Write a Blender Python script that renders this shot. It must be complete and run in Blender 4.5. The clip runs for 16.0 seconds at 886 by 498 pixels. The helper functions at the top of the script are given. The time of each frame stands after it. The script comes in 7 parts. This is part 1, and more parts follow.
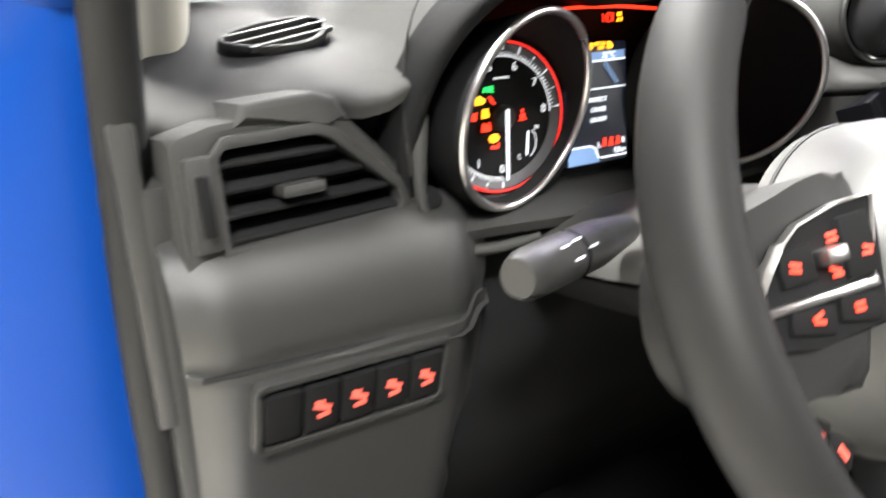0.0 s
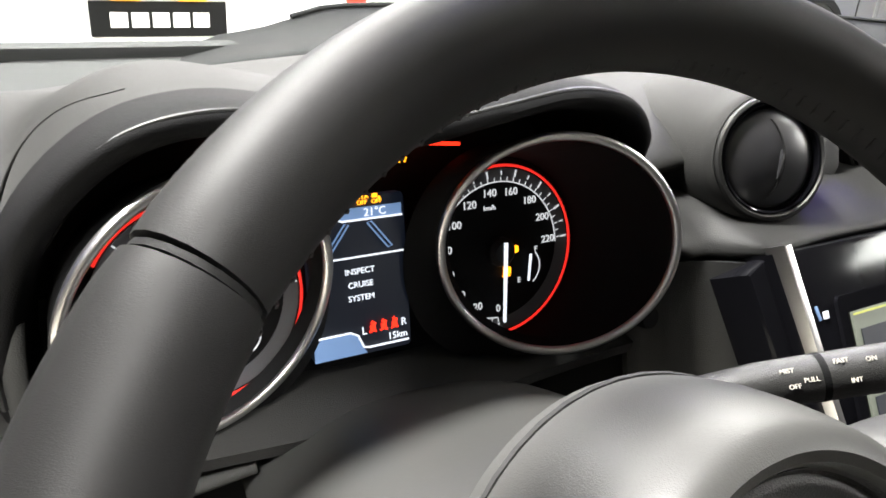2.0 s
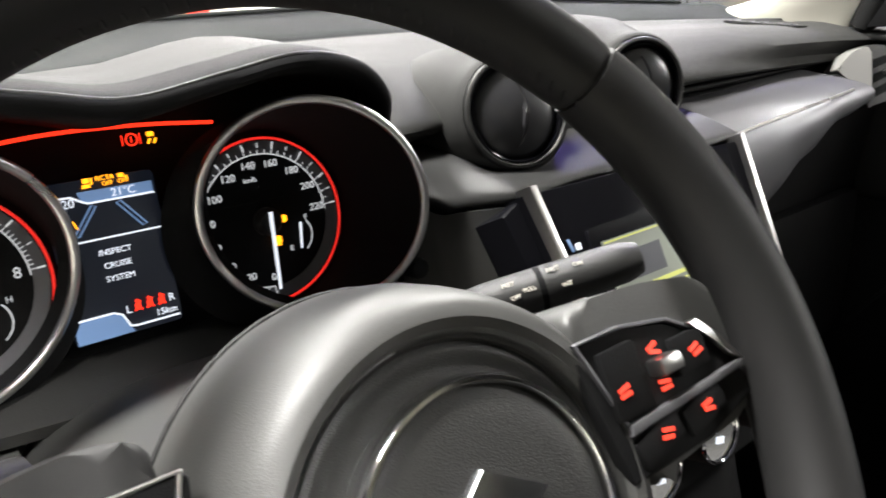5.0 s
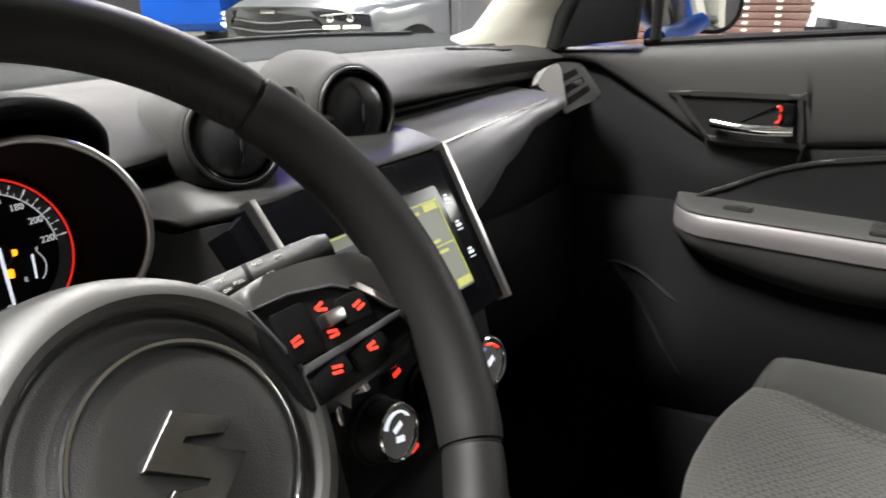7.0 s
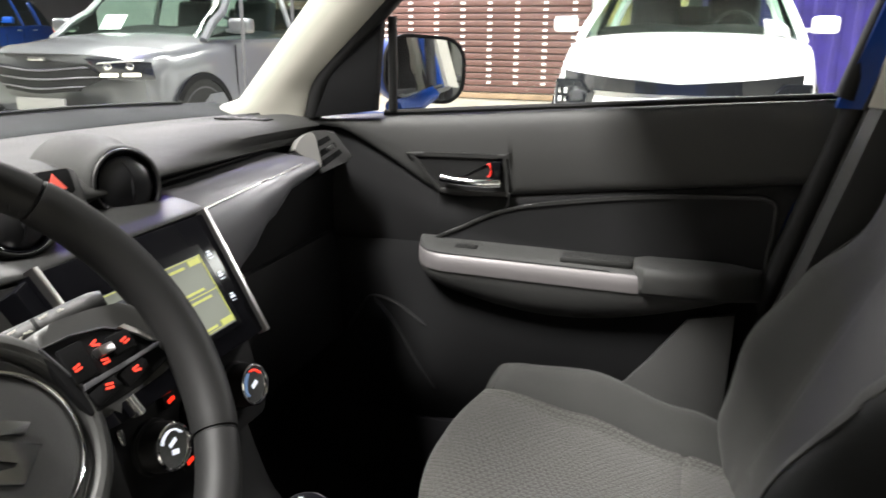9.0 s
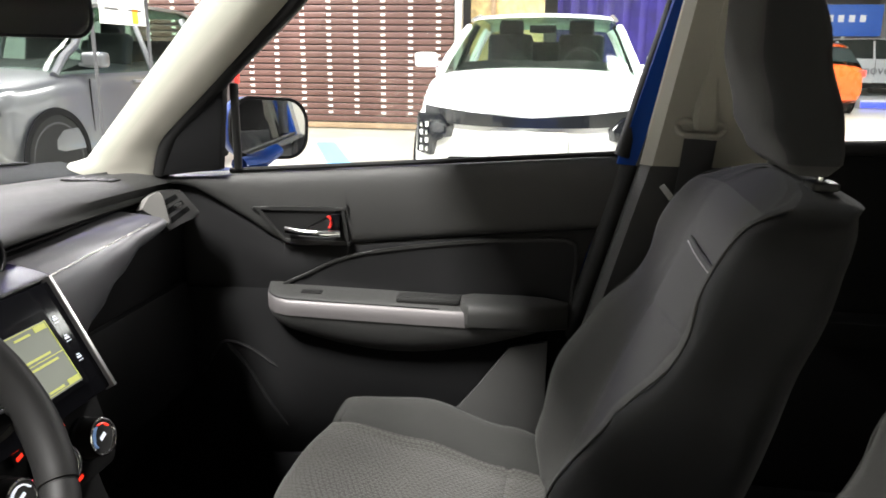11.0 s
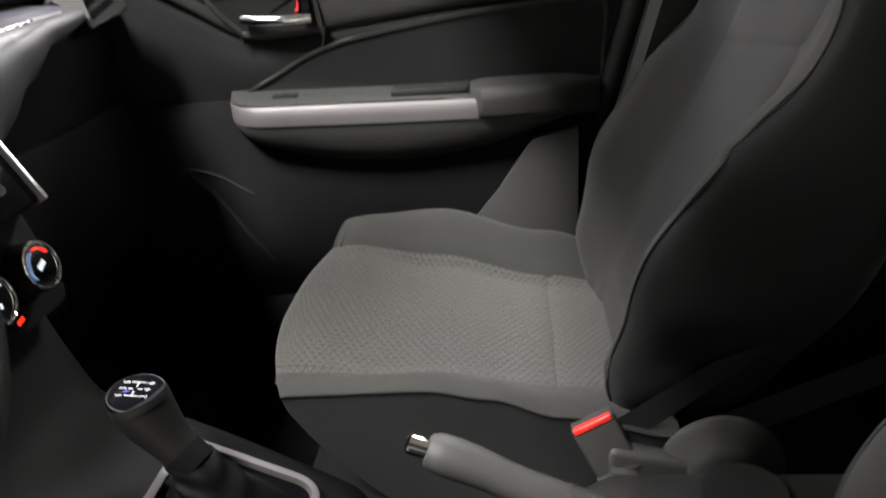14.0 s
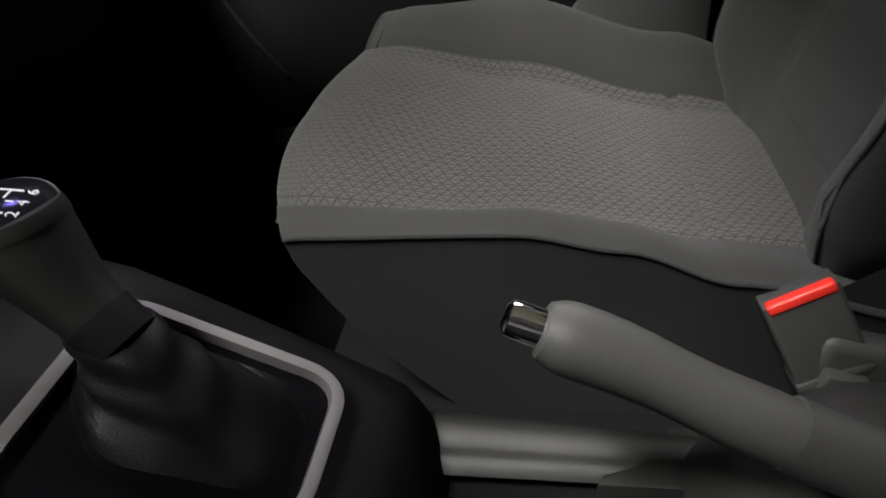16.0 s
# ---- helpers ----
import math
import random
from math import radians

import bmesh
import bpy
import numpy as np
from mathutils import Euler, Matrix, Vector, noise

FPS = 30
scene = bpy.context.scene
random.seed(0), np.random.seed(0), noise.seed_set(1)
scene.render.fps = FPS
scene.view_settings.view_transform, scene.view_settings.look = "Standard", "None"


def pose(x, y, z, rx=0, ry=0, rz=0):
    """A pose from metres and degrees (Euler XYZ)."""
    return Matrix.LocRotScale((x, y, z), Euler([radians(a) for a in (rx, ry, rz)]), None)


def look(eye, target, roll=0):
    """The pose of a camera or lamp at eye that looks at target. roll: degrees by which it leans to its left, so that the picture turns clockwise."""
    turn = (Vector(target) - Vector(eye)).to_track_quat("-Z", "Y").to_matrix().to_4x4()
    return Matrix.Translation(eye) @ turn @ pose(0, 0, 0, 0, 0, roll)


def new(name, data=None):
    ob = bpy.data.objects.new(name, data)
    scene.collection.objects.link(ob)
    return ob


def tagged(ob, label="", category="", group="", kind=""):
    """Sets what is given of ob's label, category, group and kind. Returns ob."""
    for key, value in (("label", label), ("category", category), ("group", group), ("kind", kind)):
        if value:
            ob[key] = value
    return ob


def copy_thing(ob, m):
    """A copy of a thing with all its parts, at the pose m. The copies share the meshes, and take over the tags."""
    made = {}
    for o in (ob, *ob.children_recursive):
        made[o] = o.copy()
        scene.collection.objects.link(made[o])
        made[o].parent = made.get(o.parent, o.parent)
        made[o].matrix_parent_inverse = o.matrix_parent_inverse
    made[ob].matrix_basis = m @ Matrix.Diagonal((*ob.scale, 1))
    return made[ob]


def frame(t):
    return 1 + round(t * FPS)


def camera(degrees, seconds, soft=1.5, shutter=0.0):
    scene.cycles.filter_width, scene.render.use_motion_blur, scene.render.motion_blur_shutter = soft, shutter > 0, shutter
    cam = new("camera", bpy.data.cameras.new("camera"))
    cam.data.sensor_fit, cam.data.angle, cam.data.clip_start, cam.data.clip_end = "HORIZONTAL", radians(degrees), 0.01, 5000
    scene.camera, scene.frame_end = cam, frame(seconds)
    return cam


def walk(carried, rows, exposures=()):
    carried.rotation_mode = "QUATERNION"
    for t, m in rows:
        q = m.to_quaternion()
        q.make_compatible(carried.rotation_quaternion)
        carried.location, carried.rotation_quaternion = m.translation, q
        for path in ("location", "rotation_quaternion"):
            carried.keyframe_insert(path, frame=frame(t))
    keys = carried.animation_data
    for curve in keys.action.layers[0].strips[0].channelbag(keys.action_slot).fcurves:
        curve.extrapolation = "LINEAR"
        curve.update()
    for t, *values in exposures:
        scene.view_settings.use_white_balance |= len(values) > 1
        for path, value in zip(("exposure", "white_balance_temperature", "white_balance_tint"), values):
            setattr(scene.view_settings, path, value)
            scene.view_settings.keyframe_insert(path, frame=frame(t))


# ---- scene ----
cam = camera(61.67, 16.0, soft=1.6, shutter=0.5)
# seconds, eye x y z, yaw, pitch, roll
ROWS = [
    (0.0, -0.7065, 0.2108, 1.0705, -30.57, -27.56, 2.09),
    (0.5, -0.6203, 0.2384, 1.0791, -30.39, -25.66, 2.57),
    (1.0, -0.5539, 0.2634, 1.0923, -30.07, -24.55, 3.16),
    (1.5, -0.5164, 0.2796, 1.0926, -30.23, -23.84, 3.78),
    (2.0, -0.4921, 0.2855, 1.0916, -30.60, -23.84, 4.17),
    (2.5, -0.4891, 0.2842, 1.0869, -31.15, -23.51, 4.02),
    (3.0, -0.4899, 0.2816, 1.0821, -32.21, -23.09, 3.69),
    (3.5, -0.4857, 0.2745, 1.0802, -33.98, -23.27, 3.34),
    (5.8, -0.4394, 0.1781, 1.0683, -44.48, -20.58, -0.74),
    (6.0, -0.4404, 0.1695, 1.0696, -46.22, -20.47, -0.86),
    (6.5, -0.4498, 0.1457, 1.0743, -50.38, -20.18, -0.97),
    (7.0, -0.4685, 0.1183, 1.0793, -55.16, -19.56, -0.92),
    (7.5, -0.4959, 0.0907, 1.0898, -59.15, -19.00, -0.73),
    (8.0, -0.5297, 0.0566, 1.1043, -63.19, -18.27, -0.48),
    (8.5, -0.5616, 0.0177, 1.1211, -66.93, -17.48, -0.15),
    (9.0, -0.5953, -0.0220, 1.1410, -70.82, -16.58, 0.32),
    (9.5, -0.6222, -0.0513, 1.1619, -74.01, -15.85, 0.72),
    (10.0, -0.6488, -0.0818, 1.1816, -76.36, -15.31, 0.66),
    (12.3, -0.7181, -0.1329, 1.2294, -83.81, -14.85, 0.37),
    (12.5, -0.7126, -0.1257, 1.2179, -83.76, -15.29, 0.00),
    (13.0, -0.6801, -0.0865, 1.1720, -83.83, -17.09, -1.18),
    (13.5, -0.6168, -0.0472, 1.1129, -83.52, -21.06, -2.92),
    (14.0, -0.5193, -0.0033, 1.0171, -83.53, -24.47, -4.54),
    (14.5, -0.4441, 0.0309, 0.9384, -83.65, -26.81, -5.50),
    (15.0, -0.3725, 0.0600, 0.8831, -83.22, -29.15, -6.07),
    (15.5, -0.3223, 0.0731, 0.8393, -82.27, -31.43, -5.75),
    (16.0, -0.2800, 0.0813, 0.8145, -80.40, -33.04, -4.54),
]


def eye_pose(x, y, z, yaw, pitch, roll):
    return pose(x, y, z, 0, 0, yaw) @ pose(0, 0, 0, 90 + pitch) @ pose(0, 0, 0, 0, 0, roll)


# seconds, stops: the clip's camera darkens as it leaves the lit dashboard
STOPS = [(0, 1.35), (1, 1.0), (2.5, 0.75), (3.5, 0.7), (6, 0.4), (7.5, 0.25), (9, 0.35), (10, 0.35), (12.5, 0.25), (14, 0.2), (15, -0.2), (16, -0.45)]
walk(cam, [(t, eye_pose(*row)) for t, *row in ROWS], STOPS)


# ---- world, light ----
world = bpy.data.worlds.new("hall_world")
scene.world = world
world.use_nodes = True
world.node_tree.nodes["Background"].inputs[0].default_value = (0.75, 0.82, 1.0, 1)
world.node_tree.nodes["Background"].inputs[1].default_value = 0.012


def area_lamp(name, at, size, watts, colour=(1, 0.98, 0.945), aim=None):
    data = bpy.data.lights.new(name, "AREA")
    data.shape, data.size, data.size_y, data.energy, data.color = "RECTANGLE", size[0], size[1], watts, colour
    ob = new(name, data)
    ob.matrix_world = look(at, aim or (at[0], at[1] + 0.001, 0))
    return tagged(ob, "bright rectangular exhibition hall ceiling lamp", "lamp", "hall ceiling lamps")


HALL = 6.0
area_lamp("hall_lamp", (-2.5, -2.6, HALL - 0.4), (1.2, 0.8), 840)
area_lamp("hall_lamp", (-1.95, 2.15, HALL - 0.4), (1.7, 1.0), 1230)
area_lamp("hall_lamp", (-0.2, 6.6, HALL - 0.4), (2.4, 1.0), 950)
area_lamp("hall_lamp", (6.6, -1.5, HALL - 0.4), (2.6, 1.2), 1000)
area_lamp("hall_lamp", (6.5, 6.0, HALL - 0.4), (3.0, 1.2), 1500)
area_lamp("hall_lamp", (13.0, -6.0, HALL - 0.4), (6.0, 2.0), 1800)
area_lamp("hall_lamp", (1.5, -5.0, HALL - 0.4), (2.2, 1.0), 110)

area_lamp("hall_lamp", (4.0, -8.5, HALL - 0.4), (3.0, 1.2), 1100)
area_lamp("hall_lamp", (6.0, 13.5, HALL - 0.4), (3.0, 1.2), 2600)
area_lamp("accent_lamp", (3.9, 3.4, HALL - 0.6), (0.5, 0.5), 110, (0.28, 0.22, 1.0))


# ---- materials ----
def shader(name):
    m = bpy.data.materials.new(name)
    m.use_nodes = True
    return m, m.node_tree.nodes, m.node_tree.links, m.node_tree.nodes["Principled BSDF"]


def surface(name, colour, rough=0.5, metal=0.0, vary=0.12, big=6.0, grain=0.0, fine=900.0, relief=0.0, coat=0.0, sheen=0.0, scratch=0.1, island=0.0, spec=0.5):
    """A painted, moulded or metal surface: tone that drifts at two scales, grain and worn gloss."""
    m, n, l, b = shader(name)
    co = n.new("ShaderNodeTexCoord")
    a = n.new("ShaderNodeTexNoise")
    a.inputs["Scale"].default_value, a.inputs["Detail"].default_value = big, 6
    l.new(co.outputs["Object"], a.inputs["Vector"])
    f = n.new("ShaderNodeTexNoise")
    f.inputs["Scale"].default_value, f.inputs["Detail"].default_value = fine, 3
    l.new(co.outputs["Object"], f.inputs["Vector"])
    mix = n.new("ShaderNodeMath")
    mix.operation = "MULTIPLY_ADD"
    mix.inputs[1].default_value, mix.inputs[2].default_value = 0.35, 0.0
    l.new(f.outputs["Fac"], mix.inputs[0])
    add = n.new("ShaderNodeMath")
    add.operation = "MULTIPLY_ADD"
    add.inputs[1].default_value = 0.65
    l.new(a.outputs["Fac"], add.inputs[0])
    l.new(mix.outputs[0], add.inputs[2])
    ramp = n.new("ShaderNodeMapRange")
    ramp.inputs["From Min"].default_value, ramp.inputs["From Max"].default_value = 0.3, 0.7
    ramp.inputs["To Min"].default_value, ramp.inputs["To Max"].default_value = 1 - vary, 1 + vary
    l.new(add.outputs[0], ramp.inputs["Value"])
    tone = n.new("ShaderNodeVectorMath")
    tone.operation = "SCALE"
    tone.inputs[0].default_value = colour
    l.new(ramp.outputs[0], tone.inputs["Scale"])
    l.new(tone.outputs["Vector"], b.inputs["Base Color"])
    gloss = n.new("ShaderNodeMapRange")
    gloss.inputs["From Min"].default_value, gloss.inputs["From Max"].default_value = 0.3, 0.7
    gloss.inputs["To Min"].default_value, gloss.inputs["To Max"].default_value = rough * (1 - scratch), min(1, rough * (1 + scratch))
    l.new(a.outputs["Fac"], gloss.inputs["Value"])
    l.new(gloss.outputs[0], b.inputs["Roughness"])
    b.inputs["Metallic"].default_value = metal
    b.inputs["Specular IOR Level"].default_value = spec
    b.inputs["Coat Weight"].default_value = coat
    b.inputs["Coat Roughness"].default_value = 0.05
    b.inputs["Sheen Weight"].default_value = sheen
    if grain:
        v = n.new("ShaderNodeTexVoronoi")
        v.inputs["Scale"].default_value = grain
        l.new(co.outputs["Object"], v.inputs["Vector"])
        bump = n.new("ShaderNodeBump")
        bump.inputs["Strength"].default_value, bump.inputs["Distance"].default_value = relief, 0.0006
        l.new(v.outputs["Distance"], bump.inputs["Height"])
        l.new(bump.outputs[0], b.inputs["Normal"])
    return m


def glow(name, colour, strength):
    m, n, l, b = shader(name)
    b.inputs["Base Color"].default_value = (*[c * 0.3 for c in colour], 1)
    b.inputs["Emission Color"].default_value = (*colour, 1)
    b.inputs["Emission Strength"].default_value = strength
    return m


def pane(name, tint=(1, 1, 1), gloss=1.0):
    """Thin clear glass: straight through, with mirror gloss at grazing angles."""
    m, n, l, b = shader(name)
    n.remove(b)
    clear, shine, mix, fres = n.new("ShaderNodeBsdfTransparent"), n.new("ShaderNodeBsdfGlossy"), n.new("ShaderNodeMixShader"), n.new("ShaderNodeLayerWeight")
    clear.inputs[0].default_value = (*tint, 1)
    shine.inputs["Roughness"].default_value = 0.0
    edge = n.new("ShaderNodeMath")
    edge.operation = "POWER"
    edge.inputs[1].default_value = 4.0
    l.new(fres.outputs["Facing"], edge.inputs[0])
    fac = n.new("ShaderNodeMath")
    fac.operation = "MULTIPLY_ADD"
    fac.inputs[1].default_value, fac.inputs[2].default_value = 0.3 * gloss, 0.015 * gloss
    l.new(edge.outputs[0], fac.inputs[0])
    l.new(fac.outputs[0], mix.inputs[0])
    l.new(clear.outputs[0], mix.inputs[1])
    l.new(shine.outputs[0], mix.inputs[2])
    l.new(mix.outputs[0], n["Material Output"].inputs[0])
    return m


def woven(name, colour, pitch, relief):
    """Seat cloth embossed with offset rows of small triangles."""
    m, n, l, b = shader(name)
    co = n.new("ShaderNodeTexCoord")
    warp = n.new("ShaderNodeTexNoise")
    warp.inputs["Scale"].default_value = 90
    l.new(co.outputs["UV"], warp.inputs["Vector"])
    shift = n.new("ShaderNodeVectorMath")
    shift.operation = "MULTIPLY_ADD"
    shift.inputs[1].default_value = (0.0016, 0.0016, 0)
    l.new(warp.outputs["Color"], shift.inputs[0])
    l.new(co.outputs["UV"], shift.inputs[2])
    xyz = n.new("ShaderNodeSeparateXYZ")
    l.new(shift.outputs[0], xyz.inputs[0])

    def calc(op, a, c=None, d=None):
        k = n.new("ShaderNodeMath")
        k.operation = op
        for i, v in enumerate((a, c, d)):
            if v is None:
                continue
            if isinstance(v, (int, float)):
                k.inputs[i].default_value = v
            else:
                l.new(v, k.inputs[i])
        return k.outputs[0]

    row = calc("DIVIDE", xyz.outputs[0], pitch * 0.92)
    along = calc("MULTIPLY_ADD", calc("FLOOR", row), 0.5, calc("DIVIDE", xyz.outputs[1], pitch * 1.15))
    fv, fu = calc("FRACT", row), calc("FRACT", along)
    wedge = calc("ABSOLUTE", calc("MULTIPLY_ADD", fu, 2.0, -1.0))
    slope = calc("ABSOLUTE", calc("SUBTRACT", fv, wedge))
    edge = calc("MINIMUM", calc("MULTIPLY", slope, 1.3), calc("MULTIPLY", calc("MINIMUM", fv, calc("SUBTRACT", 1.0, fv)), 2.2))
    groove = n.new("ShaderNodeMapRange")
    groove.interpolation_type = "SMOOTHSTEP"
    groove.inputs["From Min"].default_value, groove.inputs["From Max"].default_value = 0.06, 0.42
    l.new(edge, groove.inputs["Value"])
    fine = n.new("ShaderNodeTexNoise")
    fine.inputs["Scale"].default_value, fine.inputs["Detail"].default_value = 1100, 4
    l.new(co.outputs["Object"], fine.inputs["Vector"])
    wear = n.new("ShaderNodeTexNoise")
    wear.inputs["Scale"].default_value, wear.inputs["Detail"].default_value = 9, 4
    l.new(co.outputs["Object"], wear.inputs["Vector"])
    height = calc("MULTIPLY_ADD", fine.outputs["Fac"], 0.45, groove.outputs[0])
    # Shade of the pressed grooves is put into the base colour; wear drifts it.
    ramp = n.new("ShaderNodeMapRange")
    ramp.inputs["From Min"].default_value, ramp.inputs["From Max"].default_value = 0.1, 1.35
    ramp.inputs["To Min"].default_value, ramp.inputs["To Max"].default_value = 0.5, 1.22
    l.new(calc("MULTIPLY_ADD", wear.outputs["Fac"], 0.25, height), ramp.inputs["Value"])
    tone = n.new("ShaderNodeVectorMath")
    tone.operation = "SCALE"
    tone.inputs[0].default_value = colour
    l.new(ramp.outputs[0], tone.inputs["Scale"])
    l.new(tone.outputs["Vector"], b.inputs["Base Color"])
    b.inputs["Specular IOR Level"].default_value = 0.12
    b.inputs["Roughness"].default_value, b.inputs["Sheen Weight"].default_value = 0.95, 0.12
    bump = n.new("ShaderNodeBump")
    bump.inputs["Strength"].default_value, bump.inputs["Distance"].default_value = relief, 0.0016
    l.new(height, bump.inputs["Height"])
    l.new(bump.outputs[0], b.inputs["Normal"])
    return m


PAD = surface("soft_dark_plastic", (0.027, 0.027, 0.026), 0.62, grain=1500, relief=0.3, vary=0.1, spec=0.11)
COVER = surface("satin_grey_cover_plastic", (0.037, 0.037, 0.0355), 0.46, grain=1900, relief=0.12, vary=0.1, spec=0.4)
HANDLE = surface("soft_grey_plastic", (0.042, 0.042, 0.04), 0.5, grain=1500, relief=0.25, vary=0.1, spec=0.3)
PANEL = surface("moulded_grey_plastic", (0.0165, 0.0165, 0.016), 0.45, grain=1500, relief=0.3, vary=0.12, spec=0.4)
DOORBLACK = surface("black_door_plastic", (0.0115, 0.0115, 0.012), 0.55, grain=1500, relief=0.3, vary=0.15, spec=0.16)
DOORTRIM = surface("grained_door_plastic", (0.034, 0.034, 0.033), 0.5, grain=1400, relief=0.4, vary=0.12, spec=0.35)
# Black plastic, also taken darker to stand in for shade low in the cabin.
BLACK = surface("matt_shade_black", (0.005, 0.005, 0.0053), 0.7, grain=1600, relief=0.25, vary=0.15, spec=0.09)
PIANO = surface("piano_black", (0.004, 0.004, 0.005), 0.1, vary=0.1, coat=0.0, scratch=0.3, spec=0.06)
SATIN = surface("satin_metal", (0.5, 0.49, 0.48), 0.3, 1.0, vary=0.06)
CHROME = surface("bright_chrome", (0.85, 0.85, 0.86), 0.08, 1.0, vary=0.04)
DARKCHROME = surface("dark_chrome", (0.34, 0.34, 0.35), 0.2, 1.0, vary=0.08)
GRAPHITE = surface("graphite_trim_paint", (0.105, 0.104, 0.112), 0.5, 0.6, vary=0.06)
SILVER = surface("silver_trim_paint", (0.15, 0.14, 0.142), 0.56, 0.45, vary=0.05)
LEATHER = surface("black_leather", (0.009, 0.0089, 0.0089), 0.54, grain=3600, relief=0.1, vary=0.16, spec=0.24)
GAITER = surface("glossy_black_vinyl", (0.004, 0.004, 0.0045), 0.42, grain=900, relief=0.3, vary=0.2, spec=0.12)
CLOTH = surface("dark_knit_cloth", (0.036, 0.036, 0.0345), 0.95, grain=1800, relief=0.6, vary=0.16, sheen=0.06, spec=0.1)
CLOTH_DARK = surface("black_side_cloth", (0.021, 0.0215, 0.022), 0.95, grain=1500, relief=0.7, vary=0.2, sheen=0.05, spec=0.08)
FLAP = surface("smooth_grey_vent_plastic", (0.022, 0.022, 0.024), 0.3, vary=0.08, spec=0.5)
WEAVE = woven("embossed_seat_cloth", (0.058, 0.057, 0.053), 0.0086, 0.65)
PALE = surface("pale_satin_trim", (0.17, 0.166, 0.158), 0.4, vary=0.06)
LINER = surface("pale_pillar_trim", (0.27, 0.258, 0.222), 0.7, grain=900, relief=0.2, vary=0.05)
RUBBER = surface("black_rubber", (0.008, 0.008, 0.008), 0.62, grain=900, relief=0.2, vary=0.15, spec=0.2)
BLUE = surface("blue_metallic_paint", (0.0006, 0.028, 0.17), 0.45, 0.1, vary=0.05, coat=0.05, spec=0.1)
WHITE = surface("white_car_paint", (0.78, 0.78, 0.77), 0.3, vary=0.02, coat=0.8)
GREY = surface("grey_metallic_paint", (0.125, 0.128, 0.132), 0.3, 0.5, vary=0.02, coat=0.8, scratch=0.02)
PEARL = surface("pale_silver_paint", (0.55, 0.57, 0.6), 0.25, 0.3, vary=0.03, coat=0.8)
ORANGE = surface("orange_car_paint", (0.75, 0.1, 0.015), 0.28, 0.1, vary=0.04, coat=0.8)
RED = surface("deep_red_car_paint", (0.45, 0.012, 0.03), 0.25, 0.3, vary=0.05, coat=0.9)
TYRE = surface("tyre_rubber", (0.02, 0.02, 0.021), 0.75, grain=300, relief=0.3, vary=0.2)
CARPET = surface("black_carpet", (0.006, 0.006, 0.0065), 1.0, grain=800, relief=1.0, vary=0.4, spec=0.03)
STEEL = surface("dull_steel", (0.5, 0.49, 0.46), 0.4, 0.9, vary=0.15)
WEB = surface("black_webbing", (0.02, 0.02, 0.021), 0.7, grain=1200, relief=0.5)
BELT_WHITE = surface("ivory_plastic", (0.6, 0.57, 0.5), 0.5, vary=0.06)
STITCH = surface("grey_thread", (0.3, 0.3, 0.29), 0.9, vary=0.1)
MIRROR = surface("mirror_silver", (0.9, 0.9, 0.9), 0.01, 1.0, vary=0.01)
GLASS = pane("clear_window_glass", (0.96, 0.98, 0.97), 0.6)
DARK_GLASS = surface("dark_car_glass", (0.012, 0.017, 0.017), 0.05, vary=0.1, coat=0.25, spec=0.3)
LENS = surface("clear_lamp_lens", (0.1, 0.105, 0.11), 0.06, 0.2, vary=0.35, big=30, coat=0.8)
SHOWGLASS = pane("green_tinted_car_glass", (0.55, 0.68, 0.6), 0.9)
PAPERWHITE = surface("white_paper", (0.7, 0.7, 0.68), 0.7, vary=0.05)
RINGRED = glow("red_dial_light", (1.0, 0.03, 0.02), 0.55)
REDGLOW = glow("red_backlight", (1.0, 0.05, 0.02), 1.1)
PINKGLOW = glow("soft_red_backlight", (1.0, 0.12, 0.08), 0.55)
HOTRED = glow("red_warning_light", (1.0, 0.03, 0.01), 1.3)
AMBER = glow("amber_warning_light", (1.0, 0.36, 0.01), 1.8)
GREEN = glow("green_telltale", (0.02, 0.9, 0.12), 1.2)
WHITEGLOW = glow("white_display_light", (0.85, 0.9, 1.0), 0.75)
# Backlit dial print; also makes the stalk, knob and sign print glow.
DIALWHITE = glow("white_print_glow", (0.9, 0.92, 0.95), 0.42)
BLUEGLOW = glow("pale_blue_display_light", (0.25, 0.42, 0.75), 0.33)
BLUELAMP = glow("blue_glow", (0.05, 0.08, 1.0), 1.5)
SCREEN = glow("dark_display", (0.008, 0.012, 0.024), 0.25)
MAPGLOW = glow("grey_green_screen", (0.2, 0.22, 0.17), 0.4)
YELLOWGLOW = glow("yellow_screen_lines", (0.6, 0.62, 0.12), 0.45)
LAMPGLOW = glow("warm_white_lamp", (1.0, 0.93, 0.75), 3.0)
LAMPBLACK = surface("dark_lamp_glass", (0.012, 0.013, 0.016), 0.08, vary=0.3, big=40, coat=0.6)
REDPLASTIC = surface("red_plastic", (0.75, 0.03, 0.02), 0.35, vary=0.05)


# ---- shape helpers ----
BASES = {}


def thing(name, at, label, category, group="", kind=""):
    ob = new(name)
    ob.empty_display_size = 0.05
    ob.location = at
    BASES[ob.name] = Matrix.Translation(at).inverted()
    return tagged(ob, label, category, group, kind)


def finish(name, bm, material, sharp=38, flat=False):
    bmesh.ops.recalc_face_normals(bm, faces=bm.faces)
    me = bpy.data.meshes.new(name)
    bm.to_mesh(me)
    bm.free()
    if not flat:
        me.polygons.foreach_set("use_smooth", [True] * len(me.polygons))
        me.set_sharp_from_angle(angle=radians(sharp))
    me.materials.append(material)
    return me


